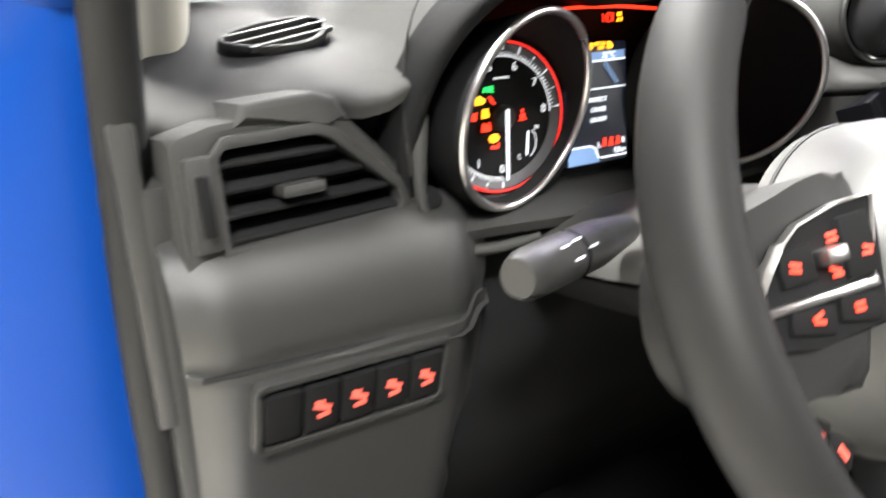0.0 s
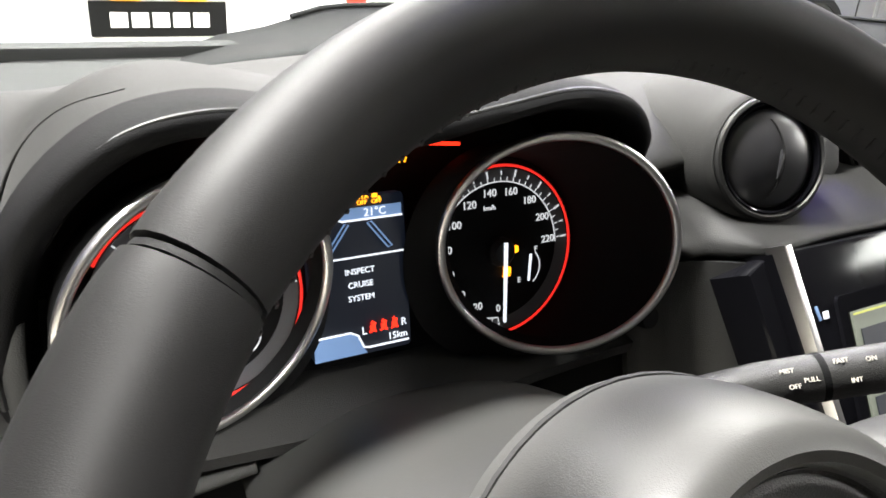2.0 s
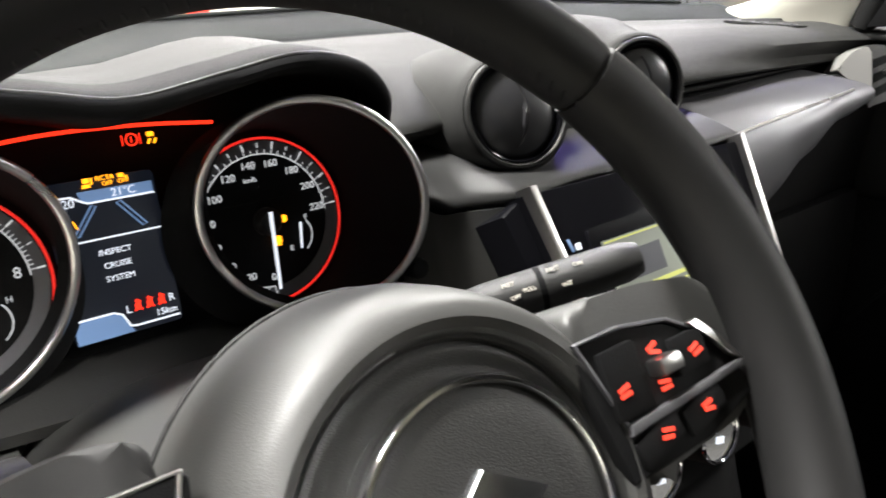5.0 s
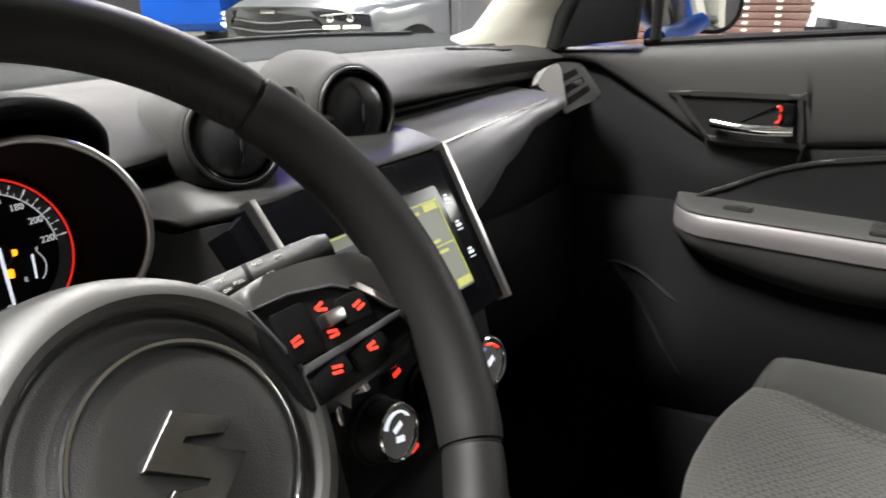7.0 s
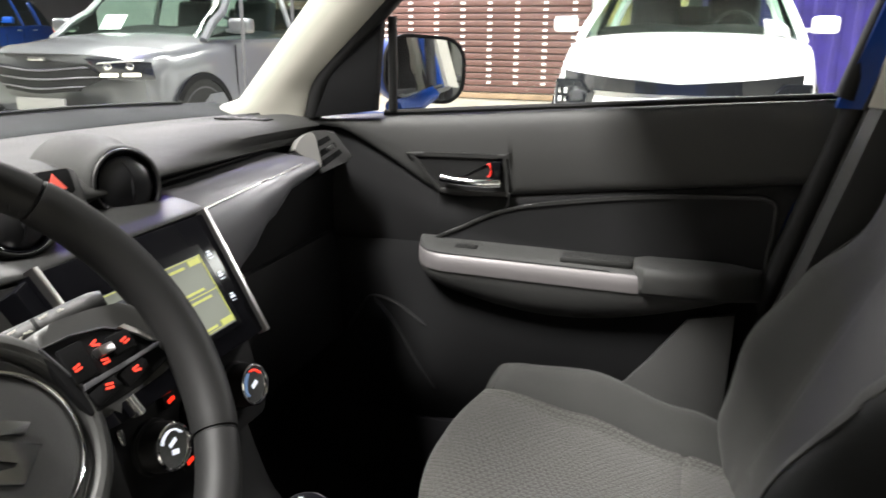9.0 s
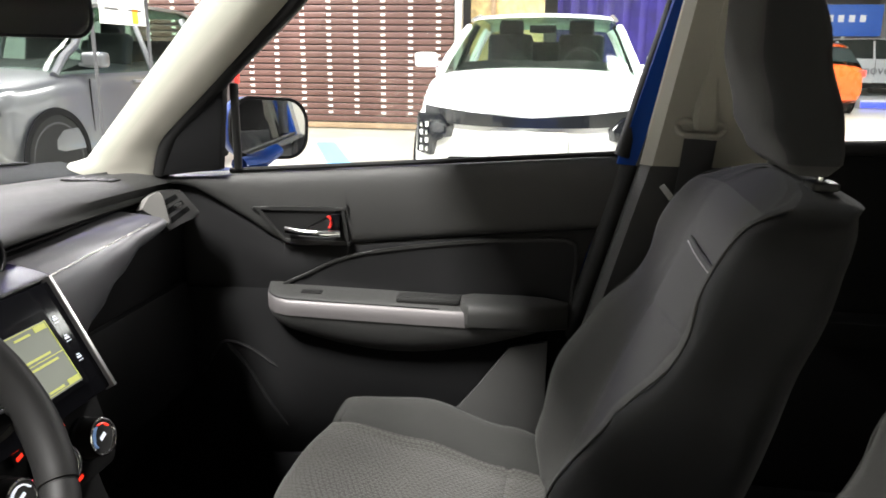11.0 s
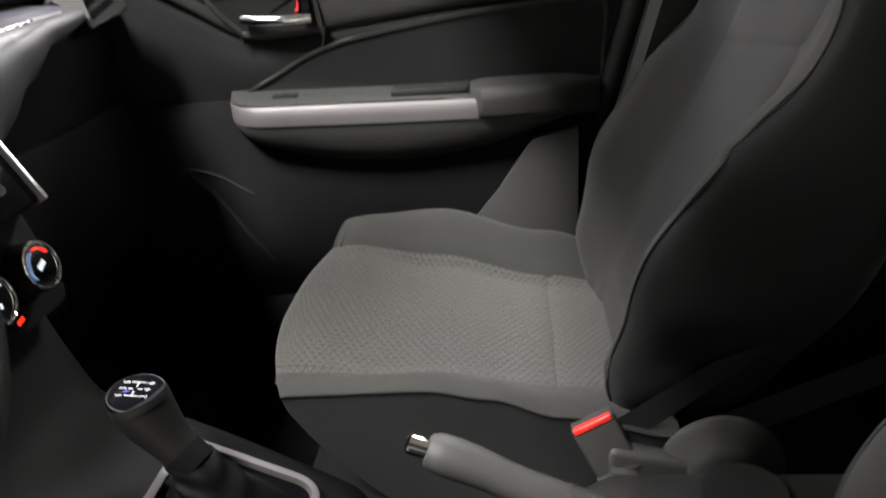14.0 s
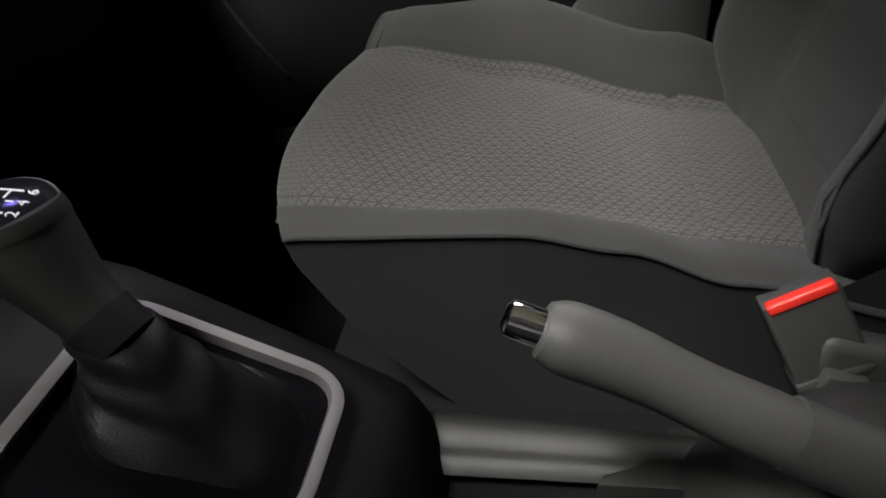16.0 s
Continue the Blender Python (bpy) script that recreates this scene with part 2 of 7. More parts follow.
def part(name, bm, material, parent, label="", sharp=38):
    ob = new(name, finish(name, bm, material, sharp))
    ob.parent = parent
    if parent.name in BASES:
        ob.matrix_parent_inverse = BASES[parent.name]
    return tagged(ob, label)


def structure(name, bm, material, label, category, kind="structure", group=""):
    return tagged(new(name, finish(name, bm, material)), label, category, group, kind)


def box(size, at=(0, 0, 0), bevel=0.0, turn=None, seg=2):
    bm = bmesh.new()
    bmesh.ops.create_cube(bm, size=1)
    bmesh.ops.scale(bm, vec=size, verts=bm.verts)
    if bevel:
        bmesh.ops.bevel(bm, geom=bm.edges[:], offset=bevel, segments=seg, profile=0.6, affect="EDGES")
    m = Matrix.Translation(at)
    if turn is not None:
        m = m @ (turn if isinstance(turn, Matrix) else Euler([radians(a) for a in turn]).to_matrix().to_4x4())
    bmesh.ops.transform(bm, matrix=m, verts=bm.verts)
    return bm


def joined(*bms):
    out = bmesh.new()
    for b in bms:
        me = bpy.data.meshes.new("tmp")
        b.to_mesh(me)
        b.free()
        out.from_mesh(me)
        bpy.data.meshes.remove(me)
    return out


def moved(bm, m):
    bmesh.ops.transform(bm, matrix=m, verts=bm.verts)
    return bm


def spline(points, n, closed=False):
    """A smooth line of n points through the given ones."""
    P = [Vector(p) for p in points]
    k = len(P)
    spans = k if closed else k - 1
    out = []
    for i in range(n):
        s = i * spans / (n if closed else n - 1)
        a = min(int(s), spans - 1)
        t = s - a
        if closed:
            p0, p1, p2, p3 = P[(a - 1) % k], P[a % k], P[(a + 1) % k], P[(a + 2) % k]
        else:
            p1, p2 = P[a], P[a + 1]
            p0, p3 = (P[a - 1] if a else p1 * 2 - p2), (P[a + 2] if a + 2 < k else p2 * 2 - p1)
        out.append(0.5 * ((2 * p1) + (p2 - p0) * t + (2 * p0 - 5 * p1 + 4 * p2 - p3) * t * t + (3 * p1 - p0 - 3 * p2 + p3) * t ** 3))
    return out


def loft(rings, closed=True, caps=True, loop=False):
    """Quads between rings of as many points each."""
    bm = bmesh.new()
    rows = [[bm.verts.new(p) for p in r] for r in rings]
    n = len(rows[0])
    last = len(rows) if loop else len(rows) - 1
    for i in range(last):
        a, b = rows[i], rows[(i + 1) % len(rows)]
        for j in range(n if closed else n - 1):
            k = (j + 1) % n
            bm.faces.new((a[j], a[k], b[k], b[j]))
    if caps and closed and not loop:
        bm.faces.new(rows[0][::-1])
        bm.faces.new(rows[-1])
    return bm


def sheet(f, nu, nv, thick=0.0, uv=None):
    """A surface f(u, v), u and v from 0 to 1, thickened away from its front."""
    bm = bmesh.new()
    g = [[bm.verts.new(f(i / nu, j / nv)) for j in range(nv + 1)] for i in range(nu + 1)]
    lay = bm.loops.layers.uv.new("UVMap") if uv else None
    for i in range(nu):
        for j in range(nv):
            q = bm.faces.new((g[i][j], g[i + 1][j], g[i + 1][j + 1], g[i][j + 1]))
            if uv:
                for lp, (a, b) in zip(q.loops, ((i, j), (i + 1, j), (i + 1, j + 1), (i, j + 1))):
                    lp[lay].uv = (a / nu * uv[0], b / nv * uv[1])
    if thick:
        bmesh.ops.recalc_face_normals(bm, faces=bm.faces)
        bmesh.ops.solidify(bm, geom=bm.faces[:], thickness=thick)
    return bm


def tube(points, radius, seg=12, closed=False, flatten=1.0, up=(0, 0, 1)):
    P = [Vector(p) for p in points]
    n = len(P)
    rings = []
    for i, p in enumerate(P):
        d = (P[(i + 1) % n] - P[i - 1]) if closed else (P[min(i + 1, n - 1)] - P[max(i - 1, 0)])
        d.normalize()
        u = Vector(up)
        s = d.cross(u)
        if s.length < 1e-4:
            s = d.cross(Vector((0, 1, 0.1)))
        s.normalize()
        w = s.cross(d).normalized()
        r = radius[i] if isinstance(radius, (list, tuple)) else radius
        rings.append([p + s * (r * math.cos(a)) + w * (r * flatten * math.sin(a)) for a in [2 * math.pi * k / seg for k in range(seg)]])
    return loft(rings, True, True, closed)


def lathe(profile, seg=40, m=None, closed=False):
    """Turns (radius, height) round the local z axis."""
    bm = loft([[Vector((r * math.cos(a), r * math.sin(a), h)) for a in [2 * math.pi * k / seg for k in range(seg)]] for r, h in profile], True, True)
    bmesh.ops.remove_doubles(bm, verts=bm.verts, dist=1e-6)
    return moved(bm, m) if m else bm


def plate(outline, depth, m=None, bevel=0.0, seg=2):
    """A flat outline (x, z) with its front at y = 0 and its back at y = depth."""
    bm = bmesh.new()
    front = [bm.verts.new((x, 0, z)) for x, z in outline]
    back = [bm.verts.new((x, depth, z)) for x, z in outline]
    n = len(outline)
    top = bm.faces.new(front)
    bm.faces.new(back[::-1])
    for i in range(n):
        bm.faces.new((front[i], back[i], back[(i + 1) % n], front[(i + 1) % n]))
    if bevel:
        bmesh.ops.bevel(bm, geom=list(top.edges), offset=bevel, segments=seg, profile=0.6, affect="EDGES")
    return moved(bm, m) if m else bm


def rounded(w, h, r, n=5):
    """The outline of a rectangle with round corners."""
    out = []
    for cx, cz, a0 in ((w / 2 - r, h / 2 - r, 0), (-w / 2 + r, h / 2 - r, 90), (-w / 2 + r, -h / 2 + r, 180), (w / 2 - r, -h / 2 + r, 270)):
        out += [(cx + r * math.cos(radians(a0 + 90 * k / n)), cz + r * math.sin(radians(a0 + 90 * k / n))) for k in range(n + 1)]
    return out


def band(outer, inner, depth, m=None, bevel=0.0):
    """A frame between two outlines (x, z) of as many points."""
    rings = [[Vector((x, 0, z)) for x, z in outer], [Vector((x, 0, z)) for x, z in inner], [Vector((x, depth, z)) for x, z in inner], [Vector((x, depth, z)) for x, z in outer]]
    bm = loft(rings, True, False, True)
    if bevel:
        n = len(outer)
        bm.edges.ensure_lookup_table()
        front = [e for e in bm.edges if all(abs(v.co.y) < 1e-7 for v in e.verts) and len({v.index // n for v in e.verts}) == 1]
        bmesh.ops.bevel(bm, geom=front, offset=bevel, segments=2, profile=0.6, affect="EDGES")
    return moved(bm, m) if m else bm


def grown(outline, d):
    """An outline made larger by about d."""
    n = len(outline)
    out = []
    for i in range(n):
        (ax, az), (bx, bz), (cx, cz) = outline[i - 1], outline[i], outline[(i + 1) % n]
        tx, tz = cx - ax, cz - az
        k = math.hypot(tx, tz) or 1
        out.append((bx + d * tz / k, bz - d * tx / k))
    return out


def words(text, size, m, depth=0.0003, align="CENTER"):
    """Letters of the built-in font as a bmesh, standing in the local x-z plane."""
    cu = bpy.data.curves.new("tmp", "FONT")
    cu.body, cu.size, cu.extrude, cu.align_x, cu.align_y = text, size, depth, align, "CENTER"
    cu.resolution_u = 3
    ob = bpy.data.objects.new("tmp", cu)
    me = bpy.data.meshes.new_from_object(ob)
    bm = bmesh.new()
    bm.from_mesh(me)
    for d, c in ((ob, bpy.data.objects), (cu, bpy.data.curves), (me, bpy.data.meshes)):
        c.remove(d)
    return moved(bm, m @ pose(0, 0, 0, 90))


def tilt(x, y, z, yaw=0.0, lean=0.0, roll=0.0):
    """A face at a place: its local x-z plane turned by yaw, leaned back by lean degrees."""
    return Matrix.Translation((x, y, z)) @ pose(0, 0, 0, 0, 0, yaw) @ pose(0, 0, 0, -lean) @ pose(0, 0, 0, 0, roll)


def mixin(a, b, t):
    return a + (b - a) * t


def curve_at(table, x):
    """Values of a short table of (x, v) with smooth steps between."""
    if x <= table[0][0]:
        return table[0][1]
    for (a, va), (b, vb) in zip(table, table[1:]):
        if x <= b:
            t = (x - a) / (b - a)
            t = t * t * (3 - 2 * t)
            return va + (vb - va) * t
    return table[-1][1]


# ---- dashboard ----
dash = thing("dashboard", (0, 0.75, 0.6), "dark grey moulded car dashboard with soft upper pad and graphite trim", "dashboard")


LIP = [(-0.513, 0.585, 0.885), (-0.515, 0.578, 0.925), (-0.50, 0.57, 0.975), (-0.468, 0.565, 1.008), (-0.43, 0.563, 1.018), (-0.385, 0.567, 1.011), (-0.345, 0.571, 1.004),
       (-0.30, 0.567, 1.012), (-0.26, 0.563, 1.019), (-0.225, 0.565, 1.012), (-0.203, 0.572, 0.994), (-0.199, 0.578, 0.975)]
LIP_LINE = spline(LIP, 73)


def lip_height(x):
    if x < -0.5:
        return mixin(0.975, 0.93, min(1, (-0.5 - x) / 0.055))
    for a, b in zip(LIP_LINE[12:], LIP_LINE[13:]):
        if a.x <= x <= b.x:
            return mixin(a.z, b.z, (x - a.x) / max(1e-6, b.x - a.x))
    return 0.97


def pad_point(u, v):
    """The upper pad: flat before the windscreen, rising into the twin-humped visor."""
    x = mixin(-0.655, 0.655, u)
    w = curve_at([(-0.22, 0), (-0.14, 1)], x)
    h = curve_at([(-0.555, 0), (-0.5, 1)], x) * curve_at([(-0.225, 1), (-0.18, 0)], x)
    lz = lip_height(x) + 0.001
    yf = 1.08 - 0.52 * x * x
    e = curve_at([(0.1, 0), (0.55, 1)], x)
    c = curve_at([(0.09, 0), (0.15, 1)], x)
    ye = max(yf - 0.14, 0.748)
    ze = 0.983 + 0.012 * x
    pts = [(ye + 0.004, ze - 0.014), (ye + 0.004, ze - 0.003), (ye - 0.004, ze + 0.0005), (mixin(ye, 0.735, 0.5), mixin(0.982, 0.987, w) + 0.004 * h), (mixin(mixin(0.735, 0.70, w), 0.72, h), mixin(mixin(0.977, 0.993, w), lz - 0.004, h)),
           (mixin(mixin(0.68, 0.64, w), 0.64, h), mixin(mixin(0.971, 0.983, w), lz + 0.004, h)), (mixin(mixin(0.63, 0.607 + 0.045 * e, w), 0.592, h), mixin(mixin(0.963, 0.97 + 0.003 * c - 0.01 * e, w), lz + 0.002, h)),
           (mixin(mixin(0.605, 0.6 + 0.045 * e, w), 0.575, h), mixin(mixin(0.956, 0.96 + 0.004 * c - 0.01 * e, w), lz, h)), (mixin(mixin(0.602, 0.618 + 0.045 * e, w), 0.576, h), mixin(mixin(0.944, 0.95 + 0.006 * c - 0.008 * e, w), lz - 0.006, h))]
    drop = 0.012 * abs(x / 0.655) ** 3
    s = spline([(0, a, b - drop * min(1, max(0, (ye - a) / 0.1))) for a, b in pts], 29)
    p = s[min(28, int(v * 28 + 0.5))]
    return Vector((x, p.y, p.z))


part("upper_pad", sheet(pad_point, 110, 28, 0.008), PAD, dash, "soft grained dark grey upper pad")


def lower_point(u, v):
    x = mixin(-0.655, 0.655, u)
    w = curve_at([(0.02, 0), (0.16, 1)], x)
    pts = [(0.62, 0.94), (0.63, 0.9), (mixin(0.6, 0.64, w), 0.8), (mixin(0.6, 0.64, w), 0.66), (0.68, 0.5), (0.75, 0.36)]
    p = spline([(0, a, b) for a, b in pts], 13)[min(12, int(v * 12 + 0.5))]
    return Vector((x, p.y, p.z))


part("hood_gap", tube(spline([(-0.5155, 0.573, 0.905), (-0.5175, 0.577, 0.933), (-0.513, 0.59, 0.96), (-0.505, 0.6, 0.984), (-0.494, 0.605, 1.003), (-0.478, 0.61, 1.0145), (-0.455, 0.615, 1.0195)], 30), [0.0016 - 0.0013 * min(1, max(0, (k - 6) / 14)) for k in range(30)], 6), RUBBER, dash, "dark gap between pad and instrument hood")
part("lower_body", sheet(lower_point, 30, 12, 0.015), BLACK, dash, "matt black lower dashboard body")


def wing_point(u, v):
    x = mixin(0.128, 0.475, u)
    low = curve_at([(0.128, 0.70), (0.2, 0.745), (0.27, 0.80), (0.33, 0.845), (0.4, 0.888), (0.53, 0.915)], x)
    top = 0.946 - 0.012 * (x - 0.128)
    yb = 0.012 * u
    pts = [(0.612 + 3.6 * yb, top), (0.588 + 2 * yb, top - 0.003), (0.563 + yb, mixin(top, low, 0.2)), (0.553 + yb, mixin(top, low, 0.45)), (0.562 + yb, mixin(top, low, 0.75)), (0.6 + yb, low), (0.64 + yb, low + 0.01)]
    p = spline([(0, a, b) for a, b in pts], 17)[min(16, int(v * 16 + 0.5))]
    return Vector((x, p.y, p.z))


part("passenger_trim", sheet(wing_point, 24, 16, 0.006), GRAPHITE, dash, "graphite satin trim panel sweeping below the pad")
part("trim_line", tube(spline([(0.128, 0.541, 0.928), (0.22, 0.548, 0.931), (0.33, 0.5575, 0.9335), (0.425, 0.569, 0.9345)], 14), 0.0016, 8), SATIN, dash, "thin satin metal line")


def groove_point(u, v):
    """The black ribbed strip between pad and trim, running out towards the door."""
    x = mixin(0.125, 0.56, u)
    e = curve_at([(0.1, 0), (0.55, 1)], x)
    y0, z1, z0 = 0.603 + 0.045 * e, mixin(0.97, 0.956, e), mixin(0.941, 0.937, e)
    p = spline([(0.02, 1.0, 0), (0.011, 0.84, 0), (0.009, 0.72, 0), (0.015, 0.64, 0), (0.015, 0.58, 0), (0.006, 0.5, 0), (0.006, 0.36, 0), (0.013, 0.28, 0), (0.013, 0.2, 0), (0.003, 0.12, 0), (0.008, 0.0, 0)], 31)[min(30, int(v * 30 + 0.5))]
    return Vector((x, y0 + p.x, mixin(z0, z1, p.y)))


part("groove_strip", sheet(groove_point, 24, 30, 0.004), BLACK, dash, "black double-grooved strip below the pad")
part("glovebox_lid", box((0.42, 0.02, 0.2), (0.39, 0.605, 0.68), 0.008, (-6, 0, 0)), BLACK, dash, "black glovebox lid")


def center_point(u, v):
    """The smooth shelf under the vents, its lip curling back towards the dials."""
    x = mixin(-0.188, 0.13, u)
    ly = curve_at([(-0.188, 0.581), (-0.165, 0.569), (-0.15, 0.562), (-0.118, 0.5365), (0.13, 0.5335)], x)
    lz = curve_at([(-0.188, 0.94), (-0.172, 0.924), (-0.153, 0.9165), (-0.12, 0.9225), (-0.06, 0.926), (0.13, 0.928)], x)
    tz = mixin(0.942, 0.9455, min(1, max(0, (x + 0.188) / 0.1)))
    pts = [(0.622, 0.946), (0.6, tz), (mixin(0.6, ly, 0.45), mixin(tz, lz, 0.25) + 0.001), (ly + 0.006, mixin(tz, lz, 0.62)), (ly, lz + 0.003), (ly + 0.0015, lz - 0.001), (ly + 0.014, lz - 0.009)]
    p = spline([(0, a, b) for a, b in pts], 25)[min(24, int(v * 24 + 0.5))]
    return Vector((x, p.y, p.z))


part("centre_shelf", sheet(center_point, 64, 24, 0.004), PANEL, dash, "smooth grey shelf trim above the centre screen")


def column_side(u, v):
    p = center_point(mixin(0.0, 0.26, u), 1.0)
    return Vector((p.x - 0.004 + 0.01 * v, p.y - 0.004 - 0.075 * v, mixin(p.z + 0.003, 0.64, v)))


part("column_side_panel", sheet(column_side, 14, 14, 0.006), PANEL, dash, "grained side panel beside the centre screen")

# side demister slot in the pad near the passenger pillar
part("demister_slot", box((0.03, 0.1, 0.005), (0.523, 0.737, 0.9862), 0.0015, (0, 3, 2)), RUBBER, dash, "black demister slot")
for i in range(5):
    part("demister_rib", box((0.03, 0.0035, 0.006), (0.523, 0.697 + 0.02 * i, 0.9868), 0.001, (0, 3, 14)), PANEL, dash)

# round centre vents, turned towards the driver
for x, y, z, yaw, lean, size in ((-0.099, 0.568, 0.972, -17, 18, 0.96), (0.075, 0.596, 0.967, -17, 10, 1.05)):
    m = tilt(x, y, z, yaw, lean) @ pose(0, 0, 0, 90) @ Matrix.Diagonal((size, size, 1.0, 1.0))
    pod = part("vent_pod", lathe([(0.066, -0.1), (0.06, -0.06), (0.053, -0.04), (0.0475, -0.026), (0.045, -0.016), (0.0438, -0.006), (0.0425, 0.0), (0.0405, 0.002), (0.0395, -0.002), (0.0395, -0.05)], 56, m), PAD, dash, "round vent pod moulded into the dashboard")
    part("vent_ring", lathe([(0.0395, -0.006), (0.0398, 0.003), (0.0388, 0.0048), (0.037, 0.0052), (0.0358, 0.0036), (0.0354, 0.0012), (0.0352, -0.006)], 56, m), PANEL, pod, "dark stepped vent ring")
    part("vent_inner_ring", lathe([(0.0352, 0.0), (0.0353, 0.0034), (0.0345, 0.0042), (0.0335, 0.0036), (0.033, 0.0)], 56, m), PIANO, pod, "gloss black inner ring")
    part("vent_flap", lathe([(0.0, 0.0072), (0.012, 0.0064), (0.022, 0.0044), (0.029, 0.0018), (0.0322, -0.0006), (0.033, -0.003), (0.033, -0.012), (0.0, -0.012)], 48, m), FLAP, pod, "closed smooth grey vent flap")
    arc = [m @ Vector((0.0115 - 0.013 * (1 - math.cos(a * 0.1)) * 1.1 - 0.006, 0.0275 * math.sin(a * 0.1), 0.0076 - 0.0052 * math.sin(a * 0.1) ** 2)) for a in range(-11, 12)]
    part("flap_slit", tube(arc, 0.0007, 6), RUBBER, pod, "curved slit of the vent flap")
    part("flap_tab", tube([p + (m.to_3x3() @ Vector((-0.0022, 0, 0.0004))) for p in arc[6:14]], [0.0004, 0.001, 0.0014, 0.0015, 0.0015, 0.0014, 0.001, 0.0004], 8), FLAP, pod, "small grip of the vent flap")

# hazard switch between the vents
HZ = tilt(-0.012, 0.604, 0.97, -14, 22)
hz = part("hazard_panel", plate(rounded(0.052, 0.058, 0.008), 0.02, HZ, 0.003), PANEL, dash, "dark switch panel between the vents")
part("hazard_key", plate(rounded(0.034, 0.026, 0.003), 0.004, HZ @ Matrix.Translation((0, -0.003, 0.015)), 0.001), BLACK, hz)
part("hazard_button", plate([(-0.0105, -0.008), (0.0105, -0.008), (0.0, 0.0095)], 0.003, HZ @ Matrix.Translation((-0.002, -0.0048, 0.015)), 0.001), PINKGLOW, hz, "red triangle hazard button")
part("sensor_window", plate(rounded(0.02, 0.007, 0.001), 0.003, HZ @ Matrix.Translation((0.002, -0.003, -0.016)), 0.0006), GRAPHITE, hz)


def vent(parent, m, outline, slats, frame_mat, tab=True, depth=0.035):
    """A rectangular outlet: frame, dark box, slats and a middle tab."""
    ring = part("vent_frame", band(grown(outline, 0.007), outline, 0.012, m, 0.002), frame_mat, parent, "moulded vent frame")
    part("vent_box", plate(outline, 0.004, m @ Matrix.Translation((0, depth, 0))), RUBBER, ring)
    zs = [z for _, z in outline]
    z0, z1 = min(zs), max(zs)
    for i in range(slats):
        z = mixin(z0, z1, (i + 0.5) / slats)
        xs = []
        n = len(outline)
        for k in range(n):
            (ax, az), (bx, bz) = outline[k], outline[(k + 1) % n]
            if (az - z) * (bz - z) < 0:
                xs.append(ax + (bx - ax) * (z - az) / (bz - az))
        if len(xs) >= 2:
            a, b = min(xs), max(xs)
            part("slat", moved(box((b - a, 0.018, 0.0026), (0, 0, 0), 0.001, (18, 0, 0)), m @ Matrix.Translation(((a + b) / 2, 0.011, z))), BLACK, ring)
    if tab:
        xs = [x for x, _ in outline]
        part("vent_tab", moved(box((0.026, 0.02, 0.0075), (0, 0, 0), 0.003), m @ Matrix.Translation((mixin(min(xs), max(xs), 0.4), 0.004, mixin(z0, z1, 0.5)))), PANEL, ring, "grey vent tab")
    return ring


# driver's side outlet: slanted end, with a thumb wheel
lv = [(-0.05, -0.026), (-0.05, 0.022), (-0.046, 0.026), (0.006, 0.027), (0.014, 0.024), (0.056, -0.012), (0.058, -0.02), (0.054, -0.026), (0.0, -0.0275)][::-1]
lvm = tilt(-0.577, 0.574, 0.91, 8, 12, 2)
lring = vent(dash, lvm, lv, 4, PANEL)
part("thumb_wheel_slot", moved(box((0.015, 0.012, 0.05), (0, 0, 0), 0.003), lvm @ Matrix.Translation((-0.062, 0.003, 0))), PANEL, lring)
part("thumb_wheel", moved(box((0.006, 0.01, 0.032), (0, 0, 0), 0.002), lvm @ Matrix.Translation((-0.062, -0.003, 0))), BLACK, lring)
shell_o = [(-0.074, -0.036), (-0.074, 0.034), (-0.05, 0.04), (0.012, 0.041), (0.028, 0.034), (0.069, -0.008), (0.072, -0.022), (0.064, -0.035), (0.0, -0.038)][::-1]
part("outlet_surround", band(shell_o, grown(lv, 0.006), 0.035, lvm @ Matrix.Translation((0, 0.002, 0)), 0.004), PAD, dash, "angular grey surround of the driver's outlet")
part("outlet_lip", plate([(-0.04, 0.036), (0.014, 0.037), (0.03, 0.03), (0.02, 0.046), (0.008, 0.05), (-0.035, 0.048)], 0.04, lvm @ Matrix.Translation((0, 0.0, 0)), 0.005, 3), PAD, dash, "moulded lip over the outlet")

# oval tweeter grille on the driver's side of the pad
om = tilt(-0.552, 0.69, 0.9665, 32, 79)
oval = [(0.048 * math.cos(2 * math.pi * k / 32) + 0.006 * math.sin(4 * math.pi * k / 32), 0.021 * math.sin(2 * math.pi * k / 32)) for k in range(32)][::-1]
og = part("grille_rim", band(grown(oval, 0.004), oval, 0.008, om @ Matrix.Translation((0, -0.003, 0)), 0.0015), PAD, dash, "oval grille rim")
part("grille_back", plate(oval, 0.003, om @ Matrix.Translation((0, 0.001, 0))), RUBBER, og)
for i in range(3):
    z = (i - 1) * 0.0105
    h = 0.047 * math.sqrt(max(0.05, 1 - (z / 0.021) ** 2))
    part("slat", moved(box((2 * h, 0.004, 0.0028), (0, 0, 0), 0.001), om @ Matrix.Translation((0, -0.0015, z))), PANEL, og)

